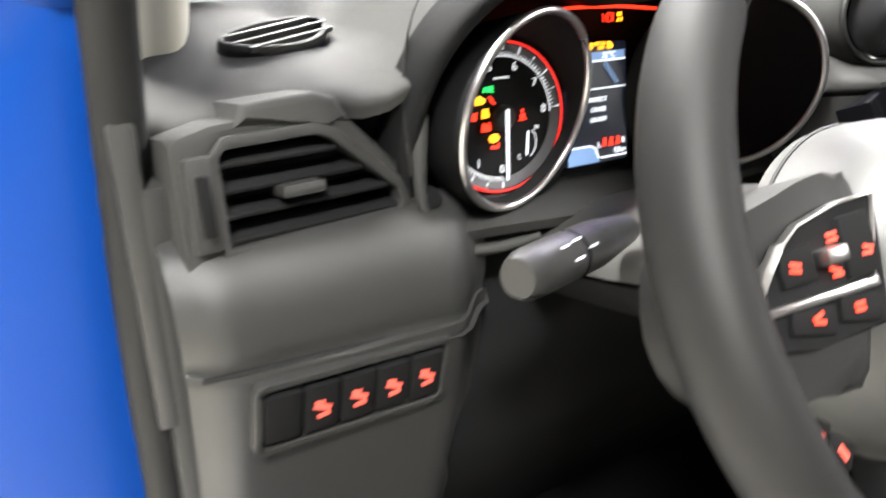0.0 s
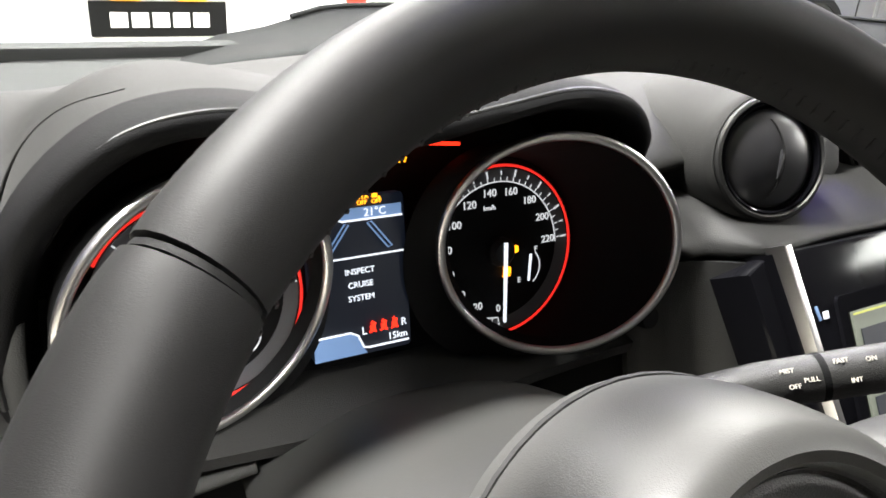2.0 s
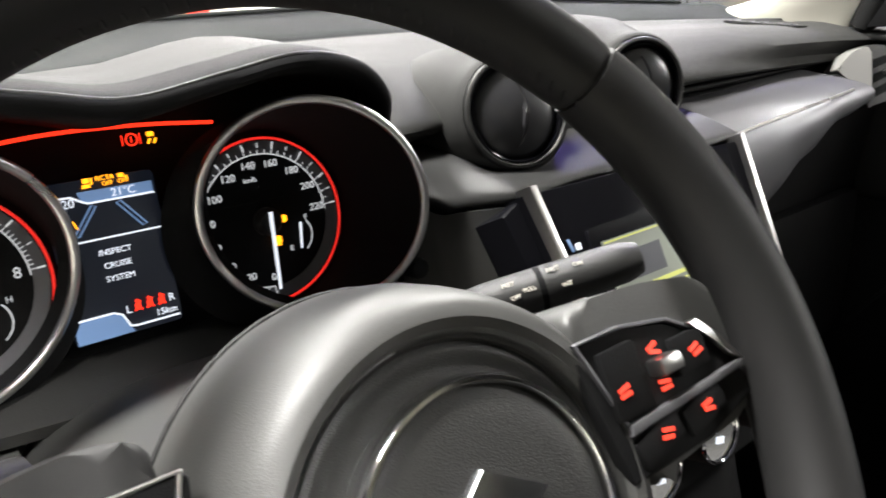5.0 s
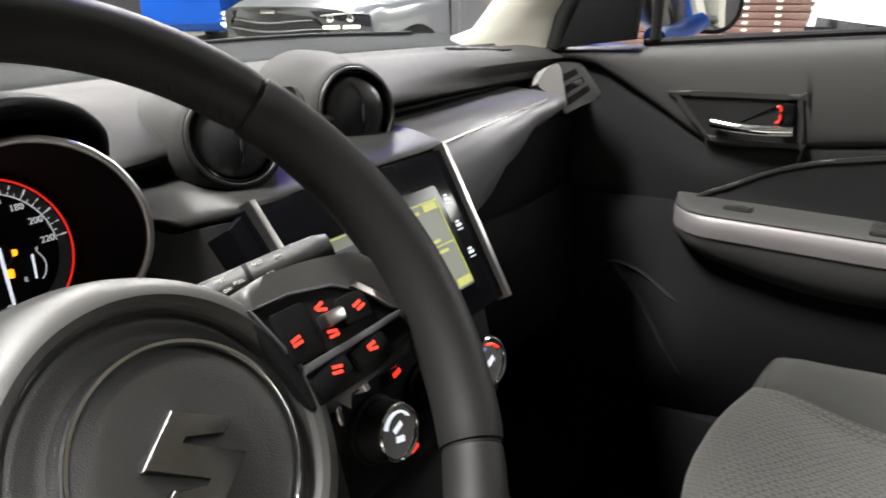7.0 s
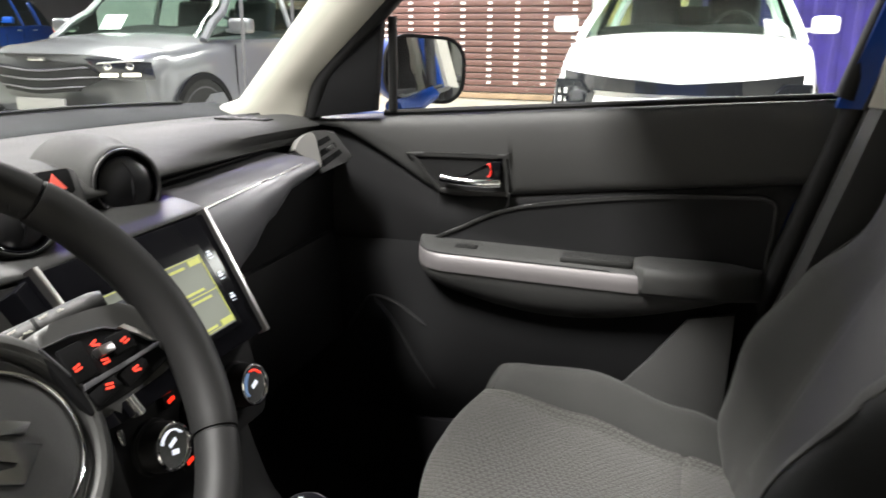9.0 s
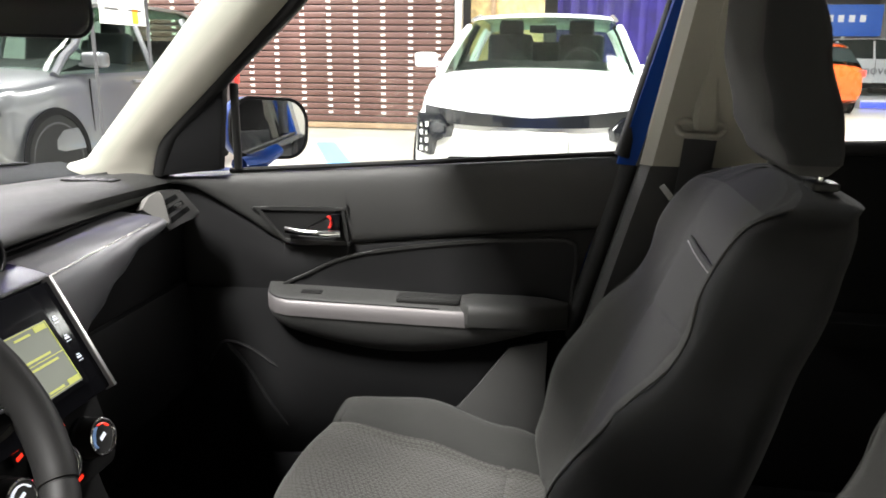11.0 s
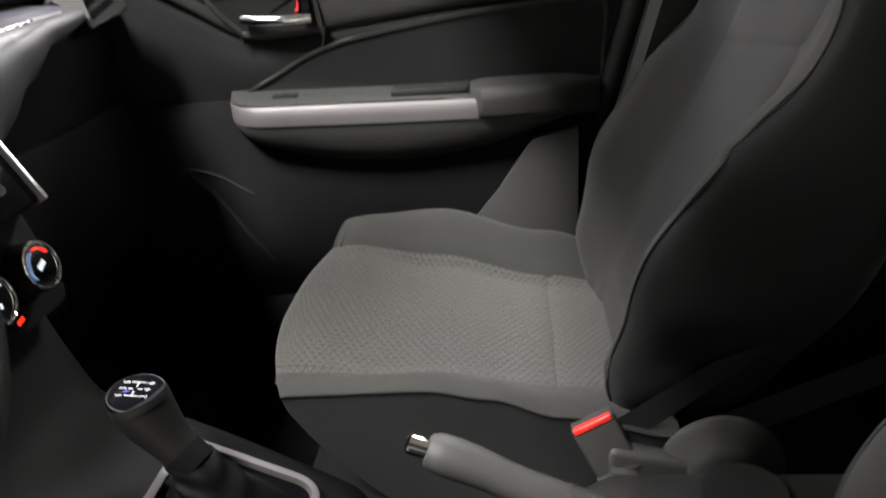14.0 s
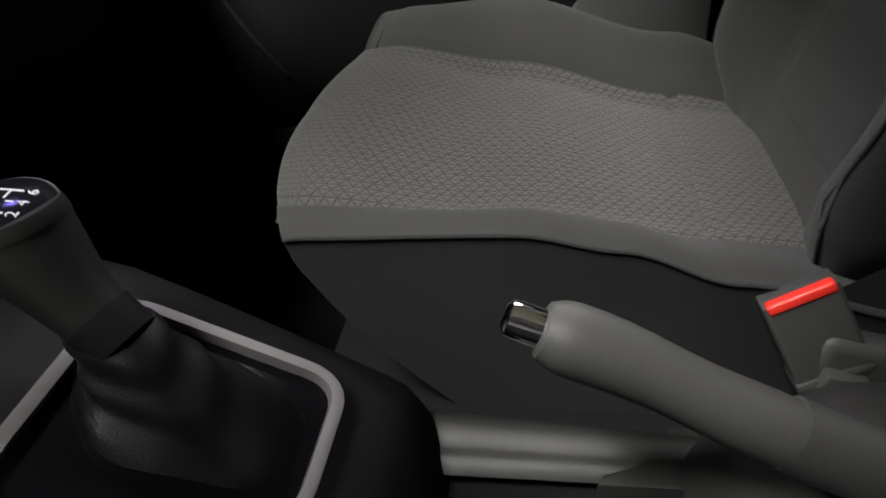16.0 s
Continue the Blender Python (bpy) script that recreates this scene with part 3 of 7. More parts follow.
# passenger's outlet by the door
pm = tilt(0.547, 0.572, 0.93, -34, 16) @ Matrix.Diagonal((0.97, 0.97, 0.97, 1.0))
hull = [(p.x, p.y) for p in spline([(-0.035, -0.027, 0), (-0.0286, -0.0285, 0), (0.0, -0.019, 0), (0.026, -0.0125, 0), (0.033, -0.006, 0), (0.032, -0.001, 0), (0.018, 0.021, 0), (0.006, 0.04, 0), (0.0, 0.0435, 0), (-0.026, 0.0465, 0), (-0.045, 0.042, 0), (-0.0445, 0.01, 0)], 36, True)]
corner = [(p.x, p.y) for p in spline([(-0.0335, -0.016, 0), (-0.0345, 0.01, 0), (-0.036, 0.034, 0), (-0.039, 0.0425, 0), (-0.0465, 0.0425, 0), (-0.0625, 0.035, 0), (-0.076, 0.0195, 0), (-0.0775, 0.0145, 0), (-0.0675, 0.005, 0), (-0.0486, -0.0085, 0), (-0.037, -0.0165, 0)], 44, True)]
part("outlet_corner", plate(corner, 0.03, pm @ Matrix.Translation((0, -0.004, 0)), 0.004, 3), PALE, dash, "pale satin corner trim of the outlet")
outlet = part("outlet_housing", plate(hull[::-1], 0.04, pm @ Matrix.Translation((0, 0.003, 0)), 0.004, 3), PANEL, dash, "dark outlet housing")
for t in (0.1, 0.5, 0.9):
    side = [(mixin(-0.033, -0.028, k), mixin(0.027, -0.017, k), mixin(-0.006, 0.017, k), mixin(0.035, 0.003, k)) for k in (t - 0.13, t + 0.13)]
    slot = [(side[0][0] + 0.003, side[0][1]), (side[0][2] - 0.001, side[0][3]), (side[1][2] - 0.003, side[1][3]), (side[1][0] + 0.001, side[1][1])]
    part("outlet_slot", plate(slot[::-1], 0.003, pm @ Matrix.Translation((0, 0.0022, 0))), BLACK, outlet, "dark slot between the slats")
part("vent_tab", moved(box((0.014, 0.012, 0.007), (0, 0, 0), 0.0025, (0, -22, 0)), pm @ Matrix.Translation((-0.009, 0.0, 0.0135))), PANEL, outlet, "grey vent tab")


# driver's knee panel with the switch bank
def knee_point(u, v):
    x = mixin(-0.662, -0.462, u)
    pts = [(0.583, 0.888), (0.562, 0.882), (0.549, 0.87), (0.541, 0.853), (0.5385, 0.836), (0.541, 0.8225), (0.537, 0.82), (0.5365, 0.814), (0.5395, 0.79), (0.5445, 0.75), (0.562, 0.66), (0.59, 0.55), (0.62, 0.45)]
    p = spline([(0, a, b) for a, b in pts], 28)[min(27, int(v * 27 + 0.5))]
    bend = 0.03 * curve_at([(-0.5, 0), (-0.462, 1)], x) + 0.012 * curve_at([(-0.662, 1), (-0.64, 0)], x)
    return Vector((x, p.y + bend, p.z + 0.04 * (x + 0.58) * (1 if v < 0.5 else 0.3) * -1))


part("knee_panel", sheet(knee_point, 22, 27, 0.008), PANEL, dash, "grained grey knee panel")
part("knee_seam", tube([(-0.655, 0.5405, 0.8245), (-0.58, 0.5395, 0.8215), (-0.515, 0.544, 0.8185)], 0.0016, 6), RUBBER, dash)
sm = tilt(-0.57, 0.5375, 0.79, 2, -5, 3)
bank = part("switch_bank", band(rounded(0.126, 0.052, 0.006), rounded(0.116, 0.042, 0.004), 0.012, sm @ Matrix.Translation((0, -0.004, 0)), 0.0015), PANEL, dash, "recessed bank of switches")
part("bank_back", plate(rounded(0.118, 0.044, 0.004), 0.004, sm @ Matrix.Translation((0, 0.003, 0))), BLACK, bank)
for i in range(5):
    s = part("switch", moved(box((0.0215, 0.01, 0.034), (0, 0, 0), 0.0022), sm @ Matrix.Translation((-0.0465 + 0.0232 * i, 0.0, 0))), BLACK, bank)
    if i:
        for dx, dz, w, h, r in ((0, 0.001, 0.011, 0.0042, 25), (0.001, -0.005, 0.008, 0.003, -10), (-0.002, 0.005, 0.006, 0.0022, 10)):
            part("switch_icon", moved(box((w, 0.0008, h), (0, 0, 0), 0.0003, (0, r, 0)), sm @ Matrix.Translation((-0.0465 + 0.0232 * i + dx, -0.0052, dz))), PINKGLOW, s, "red lit switch symbol")
part("end_cap", box((0.014, 0.1, 0.19), (-0.664, 0.632, 0.86), 0.004, (0, 0, -6)), PANEL, dash, "grey end cap of the dashboard")

# ---- instrument cluster ----
cluster = thing("instrument_cluster", (-0.345, 0.62, 0.87), "instrument cluster with two deep ringed dials and a lit centre display", "instrument cluster")
GAUGES = [(-0.4356, 0.570, 0.9338, 17.5, -4, (-0.434, 0.6036, 0.9212)), (-0.2556, 0.5653, 0.9361, -28.4, -1, (-0.2674, 0.604, 0.9215))]


def visor_point(u, v):
    """A rolled lip that turns in towards the dials, u along it."""
    a = LIP_LINE[min(72, int(u * 72 + 0.5))]
    out = Vector((a.x + 0.355, 0, (a.z - 0.925) * 1.3)).normalized()
    prof = spline([(0.004, 0.03, 0), (0.0045, 0.012, 0), (0.003, 0.001, 0), (0.0, -0.0025, 0), (-0.004, 0.0, 0), (-0.0085, 0.012, 0), (-0.016, 0.045, 0), (-0.022, 0.075, 0)], 17)
    p = prof[min(16, int(v * 16 + 0.5))]
    return a + out * p.x + Vector((0, p.y, 0))


part("visor", sheet(visor_point, 72, 16, 0.002), BLACK, cluster, "twin-humped black visor lip over the dials")
# The light along the rolled lip is drawn as a paler tube.
part("visor_lit_edge", tube([p + Vector((0, -0.001, 0.0035)) for p in LIP_LINE[4:70]], 0.0013, 8), PANEL, cluster, "grey line standing for the lit visor lip")
part("bezel", plate(rounded(0.305, 0.16, 0.055), 0.02, tilt(-0.352, 0.634, 0.925, 0, 11)), RUBBER, cluster, "black cluster backing")
part("cluster_floor", sheet(lambda u, v: Vector((mixin(-0.5, -0.19, u), mixin(0.562, 0.66, v), 0.868 + 0.012 * v - 0.006 * (1 - v) ** 3 + 0.004 * math.cos(math.pi * 2 * u))), 20, 8, 0.008), PANEL, cluster, "black shelf under the dials")
part("cluster_frame", tube(spline([(-0.508, 0.578, 0.94), (-0.51, 0.575, 0.917), (-0.509, 0.573, 0.89), (-0.502, 0.571, 0.864), (-0.489, 0.569, 0.852), (-0.456, 0.568, 0.846), (-0.42, 0.57, 0.847)], 40), 0.0048, 12, False, 0.8), PAD, cluster, "grey moulded frame round the dials")
part("red_light_bar", tube(spline([(-0.412, 0.628, 0.9805), (-0.37, 0.626, 0.984), (-0.325, 0.626, 0.983), (-0.284, 0.628, 0.979)], 16), 0.0011, 6), HOTRED, cluster, "thin red light bar above the display")
FIGURES = ([str(i) for i in range(9)], [str(20 * i) for i in range(12)])
for g, (x, y, z, yaw, lean, dial) in enumerate(GAUGES):
    m = tilt(x, y, z, yaw, lean)
    face = tilt(*dial, 0, 11.5)
    gauge = part("gauge", lathe([(0.052, -0.004), (0.0535, -0.004), (0.0535, 0.0), (0.052, 0.0)], 48, face @ pose(0, 0, 0, 90)), BLACK, cluster, "rev counter dial" if g == 0 else "speedometer dial")
    a = 64
    ringpts = [[m @ Vector((0.0605 * math.cos(t), 0.0, 0.0605 * math.sin(t))) for t in [2 * math.pi * k / a for k in range(a)]],
               [m @ Vector((0.0585 * math.cos(t), 0.008, 0.0585 * math.sin(t))) for t in [2 * math.pi * k / a for k in range(a)]],
               [face @ Vector((0.0535 * math.cos(t), 0.0, 0.0535 * math.sin(t))) for t in [2 * math.pi * k / a for k in range(a)]],
               [face @ Vector((0.0628 * math.cos(t), -0.005, 0.0628 * math.sin(t))) for t in [2 * math.pi * k / a for k in range(a)]],
               [m @ Vector((0.0645 * math.cos(t), 0.001, 0.0645 * math.sin(t))) for t in [2 * math.pi * k / a for k in range(a)]]]
    part("gauge_cone", loft(ringpts, True, False, True), BLACK, gauge, "deep black dial tunnel")
    rim = [m @ Vector((0.0625 * math.cos(t), 0.0, 0.0625 * math.sin(t))) for t in [2 * math.pi * k / 72 for k in range(72)]]
    part("gauge_ring", tube(rim, 0.0025, 12, True, 1.0, m.to_3x3() @ Vector((0, 1, 0))), SATIN, gauge, "satin metal dial ring")
    part("dial_face", lathe([(0.0, -0.001), (0.0532, -0.001), (0.0532, -0.003), (0.0, -0.003)], 48, face @ pose(0, 0, 0, 90)), PIANO, gauge, "black dial face")
    part("scale_band", lathe([(0.0405, -0.0008), (0.0405, 0.0006), (0.0475, 0.002), (0.0475, -0.0008)], 64, face @ pose(0, 0, 0, 90)), GRAPHITE, gauge, "grey scale band")
    part("red_ring", tube([face @ Vector((0.049 * math.cos(t), -0.0022, 0.049 * math.sin(t))) for t in [radians(150) - radians(280) * k / 60 for k in range(61)]], 0.0008, 6), RINGRED, gauge, "red lit dial ring")
    part("inner_ring", tube([face @ Vector((0.0398 * math.cos(t), -0.001, 0.0398 * math.sin(t))) for t in [radians(-92) - radians(268) * k / 60 for k in range(61)]], 0.0004, 5), DIALWHITE, gauge)
    step = 33 if g == 0 else 24
    count = 8 if g == 0 else 11
    sub = 10 if g == 0 else 4
    for i in range(count * 2 + 1):
        t = radians(-92 - step * i / 2)
        long = i % 2 == 0
        part("dial_mark", moved(box((0.0042 if long else 0.0024, 0.0005, 0.0009 if long else 0.0006), (0, 0, 0)), face @ pose(0, 0, 0, 0, -math.degrees(t), 0) @ Matrix.Translation((0.0448, -0.0024, 0))), DIALWHITE, gauge)
    fine = [moved(box((0.0022, 0.0005, 0.0004)), face @ pose(0, 0, 0, 0, 92 + step * i / sub, 0) @ Matrix.Translation((0.0412, -0.0018, 0))) for i in range(count * sub + 1)]
    tagged(part("fine_marks", joined(*fine), DIALWHITE, gauge), kind="stuff")
    for i, f in enumerate(FIGURES[g]):
        t = radians(-92 - step * i)
        part("figure", words(f, 0.0078 if g == 0 else 0.0062, face @ Matrix.Translation((0.0342 * math.cos(t), -0.0015, 0.0342 * math.sin(t)))), DIALWHITE, gauge)
    needle = part("needle", plate([(-0.0011, 0.006), (0.0011, 0.006), (0.0008, -0.0405), (-0.0008, -0.0405)], 0.0012, face @ Matrix.Translation((0, -0.0092, 0)) @ pose(0, 0, 0, 0, 2, 0), 0.0003), WHITEGLOW, gauge, "white needle at rest")
    part("needle_hub", lathe([(0.0, 0.008), (0.006, 0.0078), (0.0085, 0.005), (0.0085, 0.001), (0, 0.001)], 24, face @ pose(0, 0, 0, 90)), RUBBER, gauge)
    if g == 1:
        part("small_print", words("km/h", 0.004, face @ Matrix.Translation((-0.006, -0.0015, 0.0255))), DIALWHITE, gauge)
    sx, sz = (0.019, -0.019) if g == 0 else (0.02, -0.0125)
    part("small_needle", plate([(-0.0007, 0.008), (0.0007, 0.008), (0.0006, -0.008), (-0.0006, -0.008)], 0.0008, face @ Matrix.Translation((sx, -0.0035, sz)) @ pose(0, 0, 0, 0, 6, 0)), WHITEGLOW, gauge)
    for txt, ax, az in ((("H", 0.009, 0.0095), ("C", -0.006, -0.009)) if g == 0 else (("F", 0.0055, 0.010), ("E", -0.0065, -0.007))):
        part("figure", words(txt, 0.0045, face @ Matrix.Translation((sx + ax, -0.0015, sz + az))), DIALWHITE, gauge)
    part("small_scale", tube([face @ Vector((sx - 0.005 + 0.0135 * math.cos(t), -0.0012, sz + 0.0125 * math.sin(t))) for t in [radians(-50 + 9 * k) for k in range(11)]], 0.0004, 5), DIALWHITE, gauge)

    def lamp(bits, material, label):
        made = []
        for bx, bz, w, h, r in bits:
            made.append(moved(box((w, 0.0006, h), (0, 0, 0), 0.0002, (0, r, 0)), face @ Matrix.Translation((bx, -0.0018, bz))))
        tagged(part("warning_light", joined(*made), material, gauge, label), label, kind="stuff")

    if g == 0:
        lamp([(-0.0125 + 0.0028 * k, 0.0195, 0.0016, 0.0032, 0) for k in (0, 1)] + [(-0.0073, 0.0195, 0.0032, 0.0009, 0), (-0.0073, 0.021, 0.003, 0.0007, -20), (-0.0073, 0.018, 0.003, 0.0007, 20)], GREEN, "green side light telltale")
        lamp([(-0.017, 0.0125, 0.006, 0.0042, 0), (-0.017, 0.0152, 0.0034, 0.0012, 0), (-0.0132, 0.0125, 0.0014, 0.0026, 0)], AMBER, "amber engine light")
        lamp([(-0.0075, 0.0125, 0.0022, 0.0022, 45), (-0.006, 0.0107, 0.003, 0.0012, 40), (-0.009, 0.0143, 0.002, 0.0012, 40)], HOTRED, "red warning light")
        lamp([(-0.0215, 0.0045, 0.0022, 0.0022, 0), (-0.0215, 0.002, 0.0036, 0.003, 0), (-0.0205, 0.0035, 0.001, 0.005, 35)], HOTRED, "red seat belt light")
        lamp([(-0.0145, 0.0055, 0.0012, 0.004, 15), (-0.011, 0.0055, 0.0012, 0.004, -15), (-0.0128, 0.0025, 0.0056, 0.002, 0), (-0.0128, 0.0045, 0.002, 0.0032, 0)], AMBER, "amber lane light")
        lamp([(-0.0125, -0.005, 0.007, 0.0046, 0), (-0.0145, -0.0022, 0.0016, 0.0012, 0), (-0.0105, -0.0022, 0.0016, 0.0012, 0)], HOTRED, "red battery light")
        lamp([(-0.0068, -0.0125, 0.0046, 0.0046, 45), (-0.0068, -0.0125, 0.0085, 0.0012, 0), (-0.0068, -0.0125, 0.006, 0.0046, 0)], AMBER, "amber brake assist light")
        lamp([(-0.0065, -0.0185, 0.006, 0.0018, 10), (-0.0035, -0.0175, 0.0012, 0.003, 0)], HOTRED, "red oil light")
        lamp([(0.0165, -0.0005, 0.0036, 0.003, 0), (0.0165, 0.003, 0.0018, 0.002, 0), (0.0165, -0.003, 0.006, 0.001, 0)], HOTRED, "red warning light")
        part("small_print", moved(box((0.012, 0.0005, 0.0012)), face @ Matrix.Translation((0.001, -0.0015, 0.026))), DIALWHITE, gauge)
    else:
        lamp([(0.0102, -0.0005, 0.0034, 0.0044, 0), (0.0122, -0.0005, 0.0016, 0.0034, 0)] + [(0.0068, -0.002 + 0.00125 * k, 0.0034, 0.0006, 0) for k in range(4)], AMBER, "amber headlamp light")
        lamp([(0.0045, -0.0125, 0.0042, 0.0052, 0), (0.0072, -0.0125, 0.0008, 0.004, 0), (0.0045, -0.0155, 0.0054, 0.0008, 0)], AMBER, "amber fuel light")

# centre display
dm = tilt(-0.3545, 0.6, 0.922, 0, 13) @ Matrix.Diagonal((0.8, 1, 0.8, 1))
disp = part("display", plate(rounded(0.068, 0.104, 0.003), 0.006, dm, 0.0006), SCREEN, cluster, "dark centre display with lit messages")


def lit(bits, material, name="message", label=""):
    return part(name, joined(*[moved(box((w, 0.0005, h), (0, 0, 0), 0.0, (0, r, 0)), dm @ Matrix.Translation((x, -0.0009, z))) for x, z, w, h, r in bits]), material, disp, label)


edge_line = [(-0.034, 0.043), (-0.019, 0.0425), (-0.0125, 0.0385), (-0.0095, 0.0372), (0.032, 0.0372)]
part("header_band", plate([(-0.015, 0.0448), (0.032, 0.0448), (0.032, 0.0372), (-0.0095, 0.0372), (-0.0125, 0.0385)][::-1], 0.0003, dm @ Matrix.Translation((0, -0.0003, 0))), BLUEGLOW, disp, "pale blue header band")
part("header_line", tube([dm @ Vector((x, -0.0008, z)) for x, z in edge_line], 0.0006, 5), WHITEGLOW, disp, "white header outline")
part("footer_band", plate([(-0.034, -0.0515), (0.002, -0.0515), (-0.0005, -0.0475), (-0.004, -0.039), (-0.009, -0.0362), (-0.034, -0.0362)], 0.0003, dm @ Matrix.Translation((0, -0.0003, 0))), BLUEGLOW, disp, "pale blue footer band")
part("footer_line", tube([dm @ Vector((x, -0.0008, z)) for x, z in [(-0.034, -0.0358), (-0.009, -0.0358), (-0.004, -0.0385), (-0.0005, -0.047), (0.004, -0.0478), (0.032, -0.0478)]], 0.0006, 5), WHITEGLOW, disp, "white footer outline")
lit([(0.0, 0.0135, 0.064, 0.0011, 0)], WHITEGLOW, "display_line")
for s in (-1, 1):
    c = Vector((s * 0.0145 + 0.001, 0, 0.0262))
    d = Vector((s * 0.0068, 0, -0.0088))
    n = Vector((0.0014, 0, s * 0.0004))
    part("lane_line", tube([dm @ (p + Vector((0, -0.0009, 0))) for p in (c - d - n, c - d + n, c + d + n, c + d - n)], 0.0005, 5, True, 1.0, (0, 1, 0)), BLUEGLOW, disp, "pale blue lane line")
part("message", words("0:20", 0.0078, dm @ Matrix.Translation((-0.024, -0.0012, 0.0385))), WHITEGLOW, disp)
part("message", words("21\u00b0C", 0.0074, dm @ Matrix.Translation((0.013, -0.0012, 0.0412))), WHITEGLOW, disp)
for i, w in enumerate(("INSPECT", "CRUISE", "SYSTEM")):
    part("message", words(w, 0.0054, dm @ Matrix.Translation((0.0, -0.0012, 0.0042 - 0.0088 * i))), WHITEGLOW, disp)
part("message", words("L", 0.0072, dm @ Matrix.Translation((0.0002, -0.0012, -0.0362))), WHITEGLOW, disp)
part("message", words("R", 0.0072, dm @ Matrix.Translation((0.0288, -0.0012, -0.035))), WHITEGLOW, disp)
part("message", words("15km", 0.0064, dm @ Matrix.Translation((0.0238, -0.0012, -0.0432))), WHITEGLOW, disp)
part("message", words("RCTA", 0.0044, dm @ Matrix.Translation((0.0035, -0.0012, 0.0515))), AMBER, disp)
part("message", words("OFF", 0.004, dm @ Matrix.Translation((0.0045, -0.0012, 0.0478))), AMBER, disp)
part("message", words("OFF", 0.004, dm @ Matrix.Translation((0.0145, -0.0012, 0.0478))), AMBER, disp)
lit([(-0.008, 0.0512, 0.0038, 0.003, 0), (-0.008, 0.0478, 0.0042, 0.0022, 0), (-0.0048, 0.0505, 0.0011, 0.0042, 0), (-0.0102, 0.0475, 0.0012, 0.002, 20), (0.0135, 0.0515, 0.0036, 0.0026, 0), (0.0165, 0.0502, 0.0016, 0.0012, 0)], AMBER, "warning_symbol", "amber warning symbols")
lit([(-0.0255, 0.0232, 0.0088, 0.0036, 0), (-0.0255, 0.0258, 0.0052, 0.0026, 0), (-0.0228, 0.021, 0.0016, 0.0012, 0), (-0.0282, 0.021, 0.0016, 0.0012, 0), (-0.0315, 0.0245, 0.0009, 0.007, 22), (-0.0196, 0.0245, 0.0009, 0.007, -22)], AMBER, "warning_symbol", "amber lane car symbol")
for i in range(3):
    x = 0.0065 + 0.0078 * i
    lit([(x, -0.0318, 0.0023, 0.0022, 45), (x, -0.0352, 0.0036, 0.0038, 0), (x - 0.0009, -0.0372, 0.0036, 0.0012, -22), (x + 0.0009, -0.0372, 0.0036, 0.0012, 22), (x + 0.0006, -0.0345, 0.0008, 0.0062, 32)], HOTRED, "belt_symbol", "red seat belt symbol")
bt = tilt(-0.3305, 0.627, 0.9755, 0, 13) @ Matrix.Diagonal((0.84, 1, 0.84, 1))
part("brake_light", joined(tube([bt @ Vector((0.0036 * math.cos(t), -0.001, 0.0036 * math.sin(t))) for t in [2 * math.pi * k / 20 for k in range(20)]], 0.0005, 5, True),
                           moved(box((0.0008, 0.0005, 0.0036)), bt), moved(box((0.0006, 0.0005, 0.007), (-0.0056, 0, 0)), bt), moved(box((0.0006, 0.0005, 0.007), (0.0056, 0, 0)), bt)), HOTRED, cluster, "red brake warning light")
part("skid_light", joined(moved(box((0.0042, 0.0005, 0.003), (0.0125, 0, 0.002)), bt), moved(box((0.0014, 0.0005, 0.0036), (0.011, 0, -0.0025), 0, (0, 25, 0)), bt), moved(box((0.0014, 0.0005, 0.0036), (0.0148, 0, -0.0025), 0, (0, 25, 0)), bt)), AMBER, cluster, "amber skid warning light")
for x in (-0.502, -0.192):
    part("trip_knob", lathe([(0.0, 0.016), (0.006, 0.0155), (0.0068, 0.013), (0.0068, 0.0), (0, 0)], 20, tilt(x, 0.585 if x < -0.4 else 0.566, 0.886, 0, 10) @ pose(0, 0, 0, 90)), BLACK, cluster, "black trip button")

# ---- steering wheel ----
W = Matrix.Translation((-0.337, 0.356, 0.9315)) @ pose(0, 0, 0, -32.5)
wheel = thing("steering_wheel", (-0.337, 0.40, 0.86), "black leather steering wheel with grey airbag cover and lit buttons", "steering wheel")
R = 0.1739
RIM = Matrix.Translation((-0.337, 0.356, 0.9315)) @ pose(0, 0, 0, -37) @ Matrix.Translation((-0.0006, -0.0027, -0.0028))


def rim_at(t):
    return RIM @ Vector((R * math.sin(t), 0, R * math.cos(t)))


rim_up = RIM.to_3x3() @ Vector((0, 1, 0))
for name, a0, a1, r, lab in (("rim_top", -48, 48, 0.0158, "smooth black leather upper rim"), ("rim_right", 49, 123, 0.0163, "black leather side grip"), ("rim_bottom", 124, 236, 0.0155, "black leather lower rim"), ("rim_left", 237, 311, 0.0163, "black leather side grip")):
    n = 40
    rr = [r * (0.97 if k in (0, n) else 1.0) * (1 + (0.06 * math.sin(math.pi * k / n) if "right" in name or "left" in name else 0)) for k in range(n + 1)]
    seg = part(name, tube([rim_at(radians(a0 + (a1 - a0) * k / n)) for k in range(n + 1)], rr, 20, False, 1.12, rim_up), LEATHER, wheel, lab)
for a in (-48.5, 48.5, 123.5, 236.5):
    part("rim_seam", tube([rim_at(radians(a - 0.25)), rim_at(radians(a + 0.25))], 0.0146, 18, False, 1.12, rim_up), RUBBER, wheel)
rng = random.Random(4)
